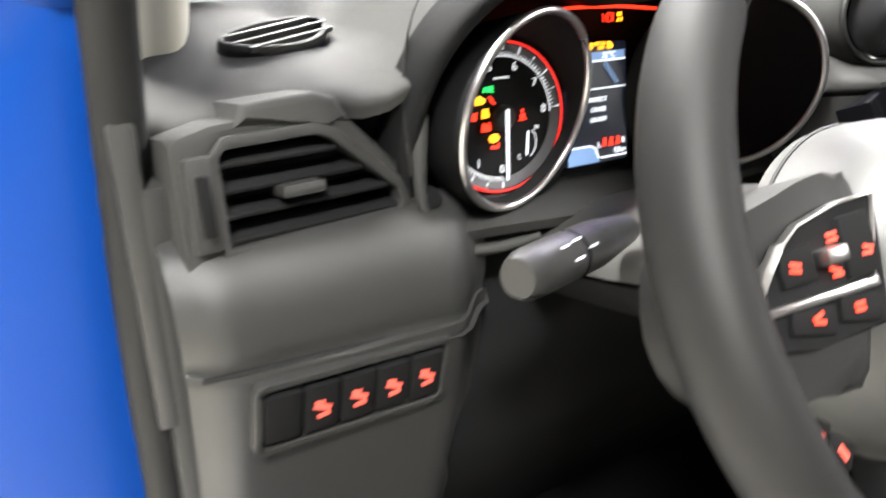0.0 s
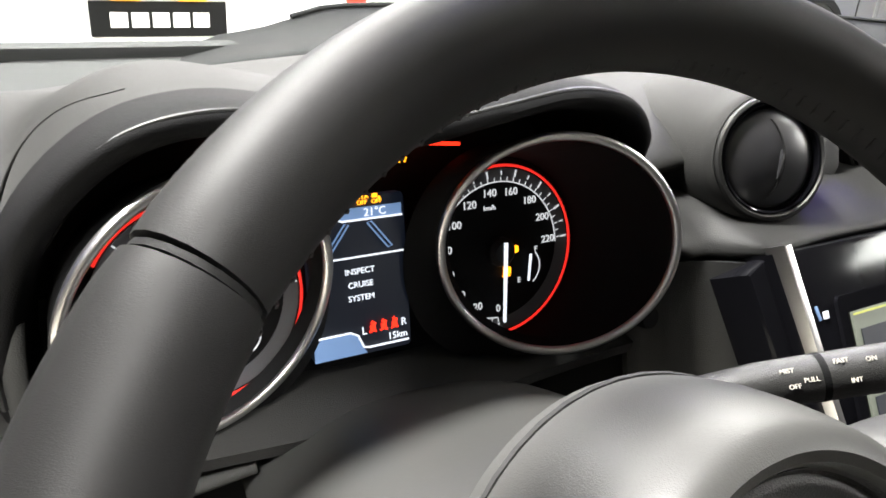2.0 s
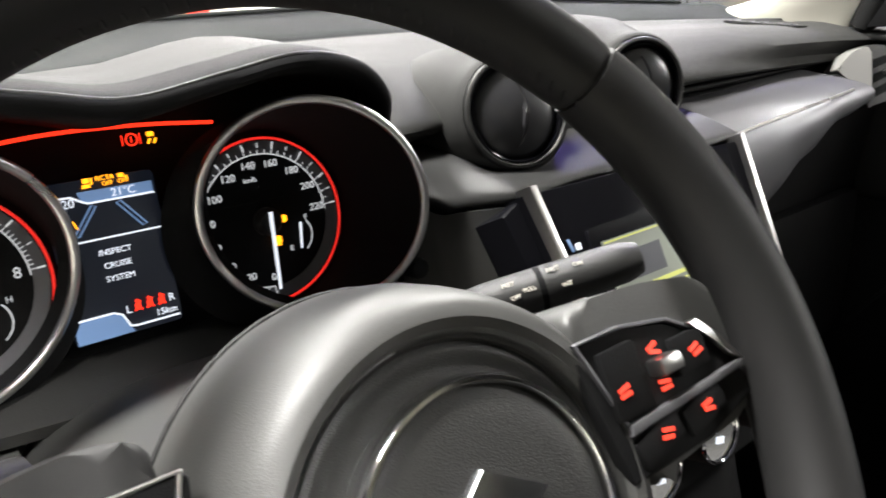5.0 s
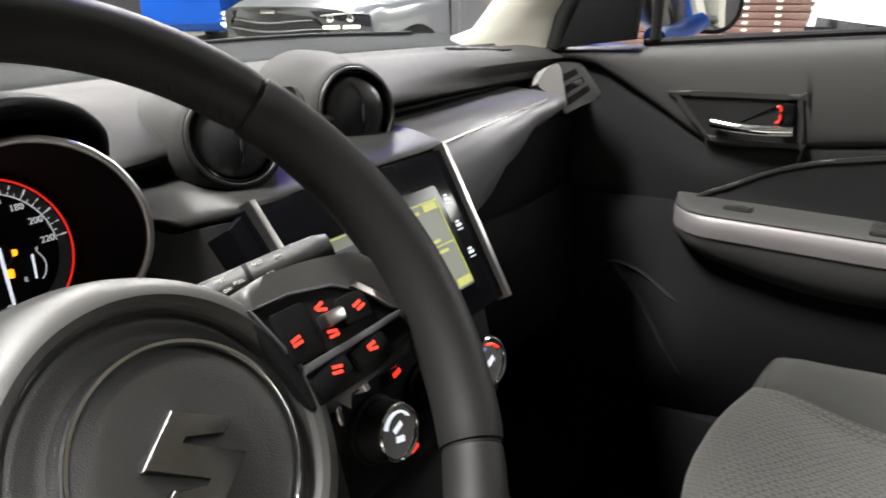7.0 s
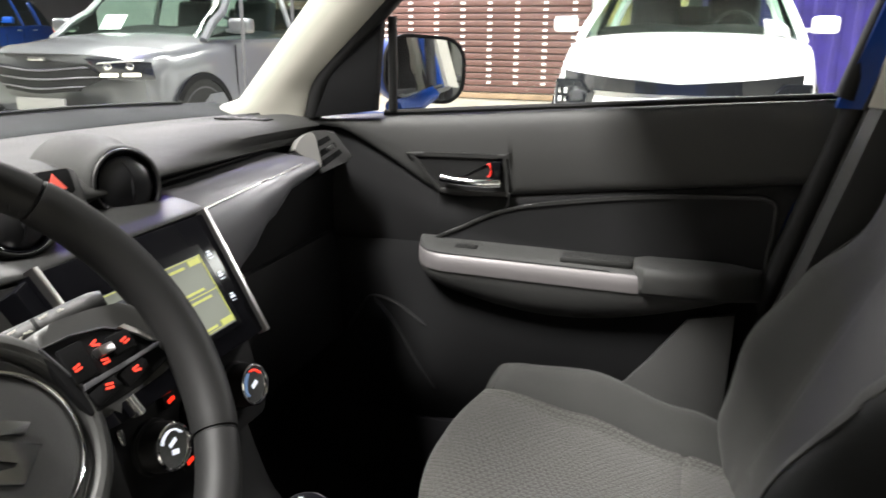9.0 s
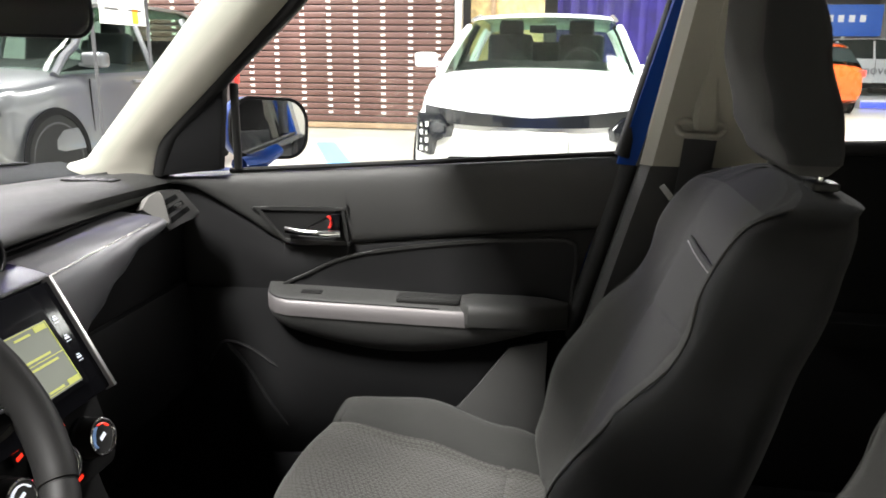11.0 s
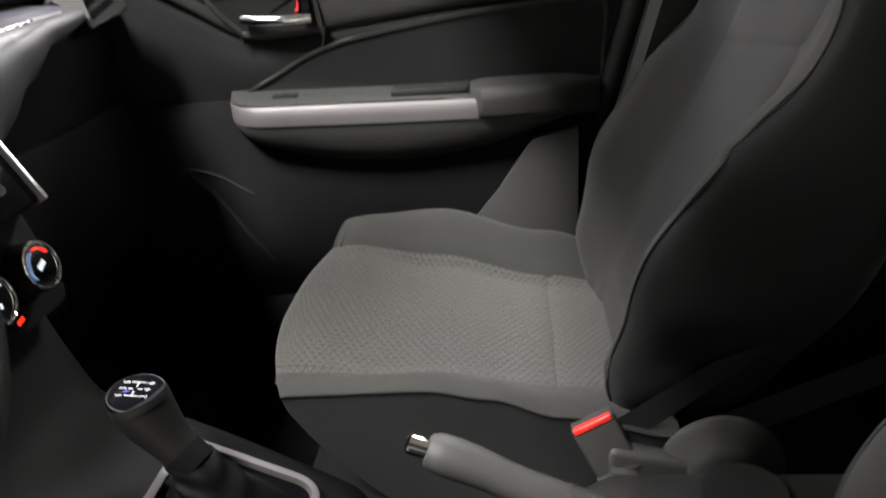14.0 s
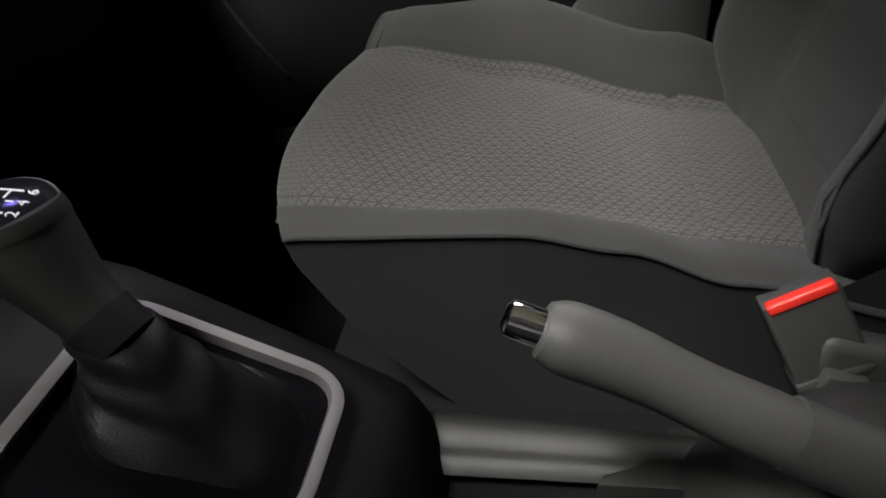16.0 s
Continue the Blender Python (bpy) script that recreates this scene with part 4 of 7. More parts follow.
for side in (-1, 1):
    threads = []
    for k in range(46):
        t = radians(side * (6 + k * 2.4))
        d = Vector((math.sin(t), 0, math.cos(t)))
        p = d * (R - 0.0150)
        q = Vector((math.cos(t), 0, -math.sin(t)))
        threads.append(moved(tube([p + q * -0.0014 + Vector((0, -0.0028, 0)), p - d * 0.0007, p + q * 0.0014 + Vector((0, 0.0028, 0))], 0.0008, 5), RIM))
    tagged(part("stitching", joined(*threads), LEATHER, wheel, "black cross stitching along the inner rim"), kind="stuff")
HUB = W @ Matrix.Translation((0.011, 0.0115, -0.029))
HUBZ = HUB @ pose(0, 0, 0, 90)
WIDE = HUBZ @ Matrix.Diagonal((1.1, 1.1, 1.0, 1.0))
DISC = HUB @ Matrix.Translation((0.006, 0, -0.0024)) @ pose(0, 0, 0, 90) @ Matrix.Diagonal((1.18, 1.18, 1.0, 1.0))
def ring_lathe(profile, seg, m):
    """A turned ring, open in the middle."""
    return moved(loft([[Vector((r * math.cos(a), r * math.sin(a), h)) for a in [2 * math.pi * k / seg for k in range(seg)]] for r, h in profile], True, False), m)


pad = part("airbag_cover", ring_lathe([(0.0572, 0.001), (0.0578, 0.0065), (0.0592, 0.0098), (0.0622, 0.0112), (0.066, 0.0098), (0.070, 0.0052), (0.0735, -0.004), (0.077, -0.016), (0.0802, -0.03), (0.082, -0.045), (0.082, -0.06)], 88, WIDE), COVER, wheel, "domed grey airbag cover")
part("cover_dish", ring_lathe([(0.038, 0.002), (0.0415, 0.003), (0.0438, 0.0042), (0.0455, 0.0036), (0.048, 0.0028), (0.0505, 0.0036), (0.0525, 0.0048), (0.0542, 0.0047), (0.0558, 0.0036), (0.0568, 0.0042), (0.0576, 0.0068)], 88, WIDE), PANEL, pad, "dished black ring of the cover")
part("cover_disc", lathe([(0.0, 0.0072), (0.03, 0.007), (0.038, 0.0062), (0.0405, 0.0045), (0.0405, 0.0), (0.0, 0.0)], 72, DISC), PANEL, pad, "smooth dark cover disc")
part("emblem_ring", ring_lathe([(0.0402, 0.004), (0.0405, 0.0072), (0.0412, 0.0084), (0.0424, 0.0084), (0.0433, 0.007), (0.0436, 0.0)], 88, DISC), CHROME, pad, "bright metal ring")
sign_o = [(-0.017, 0.0245), (0.0185, 0.0245), (0.0128, 0.0135), (-0.0095, 0.0128), (-0.0125, 0.0062), (0.0265, 0.0062), (0.0125, -0.0262), (-0.0185, -0.0262), (-0.0125, -0.0152), (0.0055, -0.0145), (0.0088, -0.0078), (-0.0295, -0.0078)]
part("emblem", plate(sign_o[::-1], 0.005, HUB @ Matrix.Translation((0.006, -0.0108, -0.0024)) @ pose(0, 0, 0, 0, 32, 0) @ Matrix.Diagonal((0.78, 1.0, 0.76, 1.0)), 0.0016, 3), DARKCHROME, pad, "polished angular emblem shape")
part("pad_groove", tube([HUB @ Vector((0.0902 * math.cos(t), 0.051, 0.0902 * math.sin(t))) for t in [2 * math.pi * k / 48 for k in range(48)]], 0.0016, 6, True, 1, W.to_3x3() @ Vector((0, 1, 0))), RUBBER, pad)


def flip(pts, s):
    return [(s * x, z) for x, z in pts][:: 1 if s > 0 else -1]


for s in (1, -1):
    S = W @ Matrix.Translation((0, 0.002, 0 if s > 0 else 0.012))
    arm = [(0.072, 0.012), (0.078, 0.0255), (0.1, 0.0262), (0.128, 0.0208), (0.158, 0.0138), (0.171, -0.008), (0.171, -0.034), (0.155, -0.055), (0.125, -0.058), (0.1, -0.062), (0.085, -0.05)]
    if s > 0:
        arm[2:5] = [(0.104, 0.0262), (0.13, 0.0232), (0.156, 0.0165)]
        arm[5:] = [(0.171, -0.006), (0.17, -0.024), (0.16, -0.0385), (0.14, -0.041), (0.119, -0.042), (0.1, -0.043), (0.085, -0.042)]
    arm = [(p.x, p.y) for p in spline([(a, b, 0) for a, b in arm], 34, True)]
    # Right spoke takes paler plastic, so its lit look sits in the material.
    spoke = part("spoke", plate(flip(arm, s)[::-1], 0.034, S @ Matrix.Translation((0, 0.002, 0)), 0.005, 3), COVER if s > 0 else LEATHER, wheel, "dark grey spoke with lit buttons")
    leaf = [(0.069, 0.0136), (0.093, 0.0126), (0.118, 0.0082), (0.14, -0.0042), (0.1522, -0.0182), (0.117, -0.0198), (0.1, -0.0202), (0.081, -0.0206)]
    # One edging, satin left and graphite right: how light falls is in the material.
    part("button_trim", band(flip(grown(leaf[::-1], 0.0017), s), flip(leaf[::-1], s), 0.004, S @ Matrix.Translation((0, -0.003, 0)), 0.0006), SATIN if s < 0 else GRAPHITE, spoke, "satin edging of the buttons")
    part("trim_tip", plate(flip([(0.1275, 0.0042), (0.14, -0.0058), (0.147, -0.0145), (0.1545, -0.0192), (0.1432, -0.0036), (0.134, 0.0046)], s), 0.003, S @ Matrix.Translation((0, -0.0042, 0)), 0.0006), SATIN, spoke, "bright tip of the button edging")
    part("trim_bar", plate(flip([(0.079, -0.0235), (0.151, -0.0215), (0.153, -0.0182), (0.117, -0.0192), (0.08, -0.0195)], s), 0.003, S @ Matrix.Translation((0, -0.0042, 0)), 0.0006), SATIN if s < 0 else GRAPHITE, spoke, "grey bar between the button rows")
    field = [(0.066, 0.012)] + leaf[:5] + [(0.158, -0.033), (0.122, -0.0395), (0.075, -0.04)]
    part("button_field", plate(flip(field, s)[::-1], 0.006, S @ Matrix.Translation((0, -0.0014, 0)), 0.0014), BLACK, spoke)
    for bx, bz, w, h in ((0.086, -0.005, 0.02, 0.026), (0.1245, -0.006, 0.02, 0.015)):
        part("button", moved(box((w, 0.004, h), (0, 0, 0), 0.0018), S @ Matrix.Translation((s * bx, -0.0022, bz))), BLACK, spoke)
    part("rocker", moved(box((0.013, 0.008, 0.007), (0, 0, 0), 0.0018), S @ Matrix.Translation((s * 0.1067, -0.005, -0.0057))), SATIN, spoke, "satin rocker")
    for bx, bz in ((0.093, -0.0295), (0.122, -0.028)):
        part("button", moved(box((0.026, 0.004, 0.012), (0, 0, 0), 0.002, (0, -s * 12, 0)), S @ Matrix.Translation((s * bx, -0.0018, bz))), BLACK, spoke)
    marks = [(0.083, -0.008), (0.1034, 0.0012), (0.1043, -0.0127), (0.1267, -0.0062), (0.096, -0.0287), (0.1218, -0.0278)]
    for k, (bx, bz) in enumerate(marks):
        bits = [moved(box((0.006, 0.0006, 0.0016), (0, 0, 0), 0, (0, rng.uniform(-20, 20), 0)), S @ Matrix.Translation((s * (bx + rng.uniform(-0.001, 0.001)), -0.0044, bz + dz))) for dz in (0.0012, -0.0012)]
        part("button_symbol", joined(*bits), REDGLOW, spoke, "red lit button symbol")
    if s < 0:
        for k in range(3):
            b = part("button", moved(box((0.014, 0.006, 0.012), (0, 0, 0), 0.002, (0, 35, 0)), S @ Matrix.Translation((-0.146 + 0.0105 * k, 0.0, -0.057 - 0.011 * k))), BLACK, spoke)
            part("button_symbol", moved(box((0.006, 0.0006, 0.003), (0, 0, 0), 0, (0, 60, 0)), S @ Matrix.Translation((-0.146 + 0.0105 * k, -0.0034, -0.057 - 0.011 * k))), PINKGLOW, spoke, "red lit button symbol")
part("lower_spoke", plate([(-0.035, -0.08), (0.035, -0.08), (0.028, -R), (-0.028, -R)], 0.02, W @ Matrix.Translation((0, 0.004, 0)), 0.004), BLACK, wheel)

column = thing("steering_column", (-0.335, 0.5, 0.8), "dark grey two-part steering column shroud", "steering column")


def shroud_rings(k0, k1):
    rings = []
    for s in range(9):
        t = s / 8
        c = (W @ Vector((0, 0.035, -0.02))).lerp(Vector((-0.335, 0.6, 0.815)), t)
        rx, rz = 0.085 + 0.01 * math.sin(math.pi * t), 0.042 - 0.004 * t
        rings.append([c + Vector((rx * math.cos(a) * abs(math.cos(a)) ** -0.25 if abs(math.cos(a)) > 1e-3 else 0, 0, rz * math.sin(a))) for a in [radians(mixin(k0, k1, j / 20)) for j in range(21)]])
    return rings


part("upper_shroud", loft(shroud_rings(2, 178), False, False), COVER, column, "grained upper column shroud")
part("lower_shroud", loft(shroud_rings(182, 358), False, False), BLACK, column, "black lower column shroud")

for name, a, b, lab, word_list in (("indicator_stalk", (-0.427, 0.483, 0.891), (-0.527, 0.447, 0.903), "dark grey indicator stalk with a rounded end", ()),
                                   ("wiper_stalk", (-0.262, 0.478, 0.898), (-0.158, 0.418, 0.931), "dark grey wiper stalk with white printed markings", ("MIST", "OFF", "PULL", "FAST", "INT", "ON"))):
    st = thing(name, a, lab, "stalk")
    A, B = Vector(a), Vector(b)
    n = 16
    k0 = 0.83 if word_list else 1.0
    prof = [k0 * (0.0085 + 0.0045 * min(1, k / 6)) for k in range(n - 2)] + [k0 * 0.0128, k0 * 0.0125, k0 * 0.0105]
    part("stalk_arm", tube([A.lerp(B, k / n) for k in range(n + 1)], (prof + [k0 * 0.0125] * 3)[: n] + [k0 * 0.0098], 18), PANEL, st, "tapered grey stalk")
    part("stalk_ring", tube([A.lerp(B, 0.575), A.lerp(B, 0.6)], 0.0132 * k0, 18), BLACK, st)
    d = (B - A).normalized()
    zaxis = Vector((0, -0.75, 0.66))
    zaxis = (zaxis - d * zaxis.dot(d)).normalized()
    xaxis = d if d.x > 0 else -d
    M = Matrix((xaxis, -zaxis, xaxis.cross(-zaxis))).transposed().to_4x4()
    spots = [(0.46, 0.004), (0.475, -0.003), (0.535, -0.001), (0.645, 0.005), (0.68, -0.004), (0.745, 0.004)]
    if word_list:
        for w, (k, off) in zip(word_list, spots):
            p = A.lerp(B, k) + zaxis * 0.0129 * k0 + M.to_3x3() @ Vector((0, 0, off))
            part("marking", words(w, 0.003, Matrix.Translation(p) @ M), BELT_WHITE, st, "white printed marking")
    else:
        for k, off in spots[2:]:
            p = A.lerp(B, k) + zaxis * 0.0129 * k0 + M.to_3x3() @ Vector((0, 0, off))
            # These printed marks glow, though the stalk has no lamp.
            part("marking", moved(box((0.008, 0.0004, 0.0012)), Matrix.Translation(p) @ M), DIALWHITE, st, "white printed marking")

# ---- centre stack ----
screen = thing("infotainment_screen", (0, 0.53, 0.79), "piano black infotainment screen between satin metal bars", "infotainment screen")
IM = tilt(0, 0.487, 0.863, 0, 30)
body = part("screen_housing", plate([(-0.107, -0.078), (0.112, -0.078), (0.12, 0.078), (-0.128, 0.078)][::-1], 0.05, IM, 0.004), PIANO, screen, "gloss black screen housing")
part("side_wedge", plate([(-0.128, 0.076), (-0.106, -0.078), (-0.119, -0.078), (-0.1445, 0.069)], 0.03, IM @ Matrix.Translation((0, 0.008, 0)), 0.004), PIANO, screen, "gloss black wedge beside the bar")
for s in (-1, 1):
    bar = [(-0.1, -0.08), (-0.1055, -0.08), (-0.1285, 0.082), (-0.1225, 0.082)][::-1] if s < 0 else [(0.107, -0.08), (0.1125, -0.08), (0.1195, 0.082), (0.1135, 0.082)][::-1]
    part("side_bar", plate(bar if s < 0 else bar[::-1], 0.014, IM @ Matrix.Translation((0, -0.006, 0)), 0.0012), SATIN, screen, "bright metal side bar")
dispm = IM @ Matrix.Translation((-0.005, -0.0025, -0.006))
part("display_recess", plate(rounded(0.168, 0.104, 0.004), 0.004, dispm), PIANO, body)
pict = part("screen_picture", plate(rounded(0.15, 0.086, 0.001), 0.002, dispm @ Matrix.Translation((0, -0.0012, -0.002))), MAPGLOW, body, "lit grey-green screen picture")


def onscreen(bits, material):
    part("screen_item", joined(*[moved(box((w, 0.0006, h)), dispm @ Matrix.Translation((x, -0.0018, z))) for x, z, w, h in bits]), material, pict)


onscreen([(0.0, 0.0395, 0.148, 0.0012), (0.0, -0.0015, 0.148, 0.0012), (0.0735, 0.0, 0.0012, 0.082), (0.061, 0.035, 0.02, 0.007), (0.062, -0.039, 0.02, 0.007), (0.0, -0.0425, 0.148, 0.001)], YELLOWGLOW)
onscreen([(0.03, 0.033, 0.026, 0.003), (0.0, 0.0035, 0.11, 0.003), (0.01, -0.007, 0.1, 0.003), (0.032, -0.039, 0.026, 0.003)], YELLOWGLOW)
onscreen([(-0.045, 0.02, 0.05, 0.02), (-0.045, -0.022, 0.05, 0.022)], SCREEN)
for z in (0.03, 0.003, -0.025):
    for dx, dz, w, h in ((0, 0, 0.0075, 0.003), (0, 0.0035, 0.005, 0.002), (0, -0.0045, 0.008, 0.001)):
        part("touch_key", moved(box((w, 0.0006, h)), IM @ Matrix.Translation((0.089, -0.0008, z + dz))), WHITEGLOW, body, "white lit touch key")
part("touch_key", moved(box((0.005, 0.0006, 0.0045), (0, 0, 0), 0.0002), IM @ Matrix.Translation((-0.099, -0.0008, 0.037))), WHITEGLOW, body, "white lit touch key")
part("touch_key", moved(box((0.0022, 0.0006, 0.009), (0, 0, 0), 0.0002, (0, -14, 0)), IM @ Matrix.Translation((-0.1055, -0.0008, 0.039))), BLUEGLOW, body, "blue lit mark")

climate = thing("climate_panel", (0, 0.48, 0.69), "gloss black climate panel with three round knobs", "climate panel")
CM = tilt(0, 0.466, 0.7375, 0, 14)
part("panel_body", plate(rounded(0.23, 0.1, 0.012), 0.05, CM, 0.003), BLACK, climate)
for kx in (-0.072, 0.0, 0.07):
    km = CM @ Matrix.Translation((kx, 0, 0)) @ pose(0, 0, 0, 90)
    knob = part("knob", lathe([(0.029, -0.002), (0.0285, 0.004), (0.0255, 0.006), (0.0248, 0.022), (0.0238, 0.0265), (0.0215, 0.028), (0.0205, 0.0265), (0.0, 0.0265)], 48, km), BLACK, climate, "black ribbed round knob")
    part("knob_ring", lathe([(0.0212, 0.0268), (0.0214, 0.0288), (0.0226, 0.0292), (0.0238, 0.028), (0.0236, 0.0262)], 48, km), CHROME, knob, "bright knob ring")
    kf = CM @ Matrix.Translation((kx, -0.0272, 0))
    arc = lambda a0, a1: tube([kf @ Vector((0.0165 * math.cos(t), 0, 0.0165 * math.sin(t))) for t in [radians(mixin(a0, a1, k / 14)) for k in range(15)]], 0.0021, 6, False, 0.4)
    if kx > 0.01:
        part("warm_mark", arc(95, 30), HOTRED, knob, "red warm arc")
        part("cool_mark", arc(210, 110), BLUEGLOW, knob, "blue cool arc")
    else:
        part("scale_mark", arc(150, 30), WHITEGLOW, knob, "white lit scale")
    for dx, dz, w, h, r in ((0, 0.004, 0.011, 0.004, -20), (0, -0.006, 0.009, 0.005, 15)) if kx < 0.01 else ((0, 0, 0.011, 0.005, -20),):
        part("knob_symbol", moved(box((w, 0.0006, h), (0, 0, 0), 0, (0, r, 0)), kf @ Matrix.Translation((dx, 0, dz))), WHITEGLOW, knob, "white lit symbol")
for bx, bz in ((-0.036, 0.034), (0.036, 0.034), (-0.036, -0.036), (0.036, -0.036)):
    kb = part("key", moved(box((0.02, 0.006, 0.014), (0, 0, 0), 0.002), CM @ Matrix.Translation((bx, -0.002, bz))), BLACK, climate)
    part("key_symbol", moved(box((0.01, 0.0006, 0.004), (0, 0, 0), 0, (0, -12, 0)), CM @ Matrix.Translation((bx, -0.0055, bz))), HOTRED, kb, "red lit key symbol")
part("key_slot", moved(box((0.005, 0.006, 0.016), (0, 0, 0), 0.002), CM @ Matrix.Translation((-0.108, -0.004, 0.03))), SATIN, climate)

# ---- centre console ----
console = thing("centre_console", (0, 0.0, 0.3), "black centre console with satin gear surround and grey side rails", "console")


def stack_point(u, v):
    x = mixin(-0.12, 0.12, u) * mixin(1.0, 0.72, v)
    pts = [(0.49, 0.70), (0.47, 0.65), (0.44, 0.6), (0.38, 0.575), (0.33, 0.563), (0.2, 0.496), (0.17, 0.476), (0.15, 0.425)]
    p = spline([(0, a, b) for a, b in pts], 21)[min(20, int(v * 20 + 0.5))]
    return Vector((x - 0.015, p.y, p.z - 0.03 * abs(2 * u - 1) ** 6))


# The light that the dashboard keeps off the ramp is missing from its colour.
part("console_ramp", sheet(stack_point, 14, 20, 0.008), BLACK, console, "black sloping lower stack, shade put into its colour")
for s in (-1, 1):
    part("console_cheek", sheet(lambda u, v: stack_point(0.5 + 0.5 * s, v) + Vector((s * 0.012 * u, 0.02 * u, -0.25 * u)), 4, 20, 0.004), BLACK, console)
GM = Matrix.Translation((-0.03, 0.258, 0.547)) @ pose(0, 0, 0, -90 + 28)


def soft_quad(corners, r, n=6):
    """A four-cornered outline with rounded corners."""
    out = []
    for k in range(4):
        p, a, q = Vector(corners[k]), Vector(corners[k - 1]), Vector(corners[(k + 1) % 4])
        s, e = p + (a - p).normalized() * r, p + (q - p).normalized() * r
        for i in range(n + 1):
            t = i / n
            v = s.lerp(p, t).lerp(p.lerp(e, t), t)
            out.append((v.x, v.y))
    return out


surround = soft_quad([(-0.08, 0.065), (0.052, 0.065), (0.058, -0.064), (-0.036, -0.064)], 0.02)
part("gear_surround", band(grown(surround, 0.0), grown(surround, -0.0076), 0.01, GM @ Matrix.Translation((0, -0.001, 0)), 0.0007), SILVER, console, "satin metal gear surround", 20)
part("gear_well", plate(surround, 0.003, GM @ Matrix.Translation((0, 0.006, 0))), PIANO, console, "gloss black gear well")
part("console_body", joined(box((0.15, 0.6, 0.2), (-0.005, -0.1, 0.325), 0.01), box((0.17, 0.2, 0.1), (-0.01, 0.11, 0.36), 0.01)), BLACK, console, "black console body")
for s in (-1, 1):
    part("side_tray", sheet(lambda u, v: Vector((-0.003 + s * mixin(0.094 - 0.02 * v, 0.036, u), mixin(0.215, -0.02, v), 0.443 + 0.006 * math.sin(math.pi * min(1, u * 1.5)) - 0.008 * abs(2 * u - 1) ** 5)), 14, 12, 0.02), PANEL, console, "grey shallow side tray")
    notch = [(0.078, -0.02), (0.078, 0.004)] + [(0.078 - 0.042 * math.sin(radians(a)), 0.004 + 0.042 * (1 - math.cos(radians(a)))) for a in range(15, 91, 15)] + [(0.028, 0.05), (0.028, -0.02)]
    part("tray_divider", plate([(s * x, z) for x, z in notch][:: s], 0.02, Matrix.Translation((-0.003, 0, 0.4435)) @ pose(0, 0, 0, -90), 0.002), PANEL, console, "curved grey divider")
part("rear_block", sheet(lambda u, v: Vector((mixin(-0.075, 0.068, u), mixin(0.0, -0.36, v), 0.445 + 0.07 * min(1, v * 4) ** 0.7 - 0.02 * abs(2 * u - 1) ** 4)), 10, 20, 0.02), PANEL, console, "grey raised cover behind the lever")
part("lever_slot", box((0.05, 0.16, 0.012), (-0.01, 0.06, 0.428), 0.005, (4, 0, 0)), RUBBER, console)
part("cup_holder", lathe([(0.033, 0.0), (0.037, 0.002), (0.038, 0.0), (0.037, -0.03), (0.033, -0.03)], 36, Matrix.Translation((0.02, -0.2, 0.518))), RUBBER, console, "black cup holder rim")

gear = thing("gear_lever", (-0.03, 0.26, 0.545), "black leather gear lever with gaiter and gloss patterned knob", "gear lever")
lever = spline([(-0.03, 0.26, 0.549), (-0.024, 0.282, 0.58), (-0.016, 0.31, 0.612), (-0.0105, 0.328, 0.638), (-0.0093, 0.3322, 0.6526)], 21)
gaiter = []
for k in range(17):
    t = k / 16
    c = lever[0].lerp(lever[7], t) + Vector((0, 0, 0.002))
    w = mixin(0.041, 0.0175, t ** 0.55)
    ring = []
    for j in range(40):
        a = 2 * math.pi * j / 40
        f = 1 + 0.05 * math.sin(t * 16 + 1.3 * math.sin(a * 2)) * (0.3 + t) + 0.05 * math.sin(5 * a + 3 * t) * (1 - t)
        ring.append(c + Vector((w * f * math.copysign(abs(math.cos(a)) ** 0.75, math.cos(a)), 1.15 * w * f * math.copysign(abs(math.sin(a)) ** 0.75, math.sin(a)), 0.53 * 1.15 * w * math.sin(a) * (1 - t))))
    gaiter.append(ring)
gaiter.insert(0, [lever[0] + (p - lever[0]) * 1.12 + Vector((0, 0, -0.014)) for p in gaiter[0]])
part("gaiter", loft(gaiter), GAITER, gear, "creased black leather gaiter")
part("gaiter_collar", tube([lever[6], lever[7], lever[8]], 0.0188, 24), BLACK, gear)
part("knob_neck", tube(lever[7:], [0.0168, 0.0172, 0.0182, 0.0196, 0.0212, 0.0228, 0.0242, 0.0252, 0.026, 0.0265, 0.0267, 0.0266, 0.0262, 0.0253], 32), LEATHER, gear, "black leather knob")
up = Vector((-0.092, -0.098, 1)).normalized()
ax = Vector((0, 1, 0)).cross(up).normalized()
KM = Matrix.Translation((-0.0093, 0.3322, 0.6526)) @ Matrix((ax, up.cross(ax), up)).transposed().to_4x4()
cap = part("knob_cap", lathe([(0.0252, -0.006), (0.0256, 0.0), (0.0245, 0.003), (0.0238, 0.0036), (0.0228, 0.0052), (0.013, 0.0072), (0.0, 0.0078)], 40, KM), PIANO, gear, "gloss black knob cap")
part("cap_ring", lathe([(0.0246, 0.0022), (0.0248, 0.0036), (0.0242, 0.0044), (0.0236, 0.0036)], 40, KM), GRAPHITE, cap)
qm = KM @ Matrix.Translation((0, 0, 0.0074))
# The knob's print is given a glow of its own, with no lamp behind.
pat = [moved(box((0.0011, 0.0125, 0.0006), (x, 0, 0)), qm) for x in (-0.0088, 0.0, 0.0088)] + [moved(box((0.0187, 0.0011, 0.0006)), qm)]
part("shift_pattern", joined(*pat), DIALWHITE, cap, "white shift pattern, made to glow")
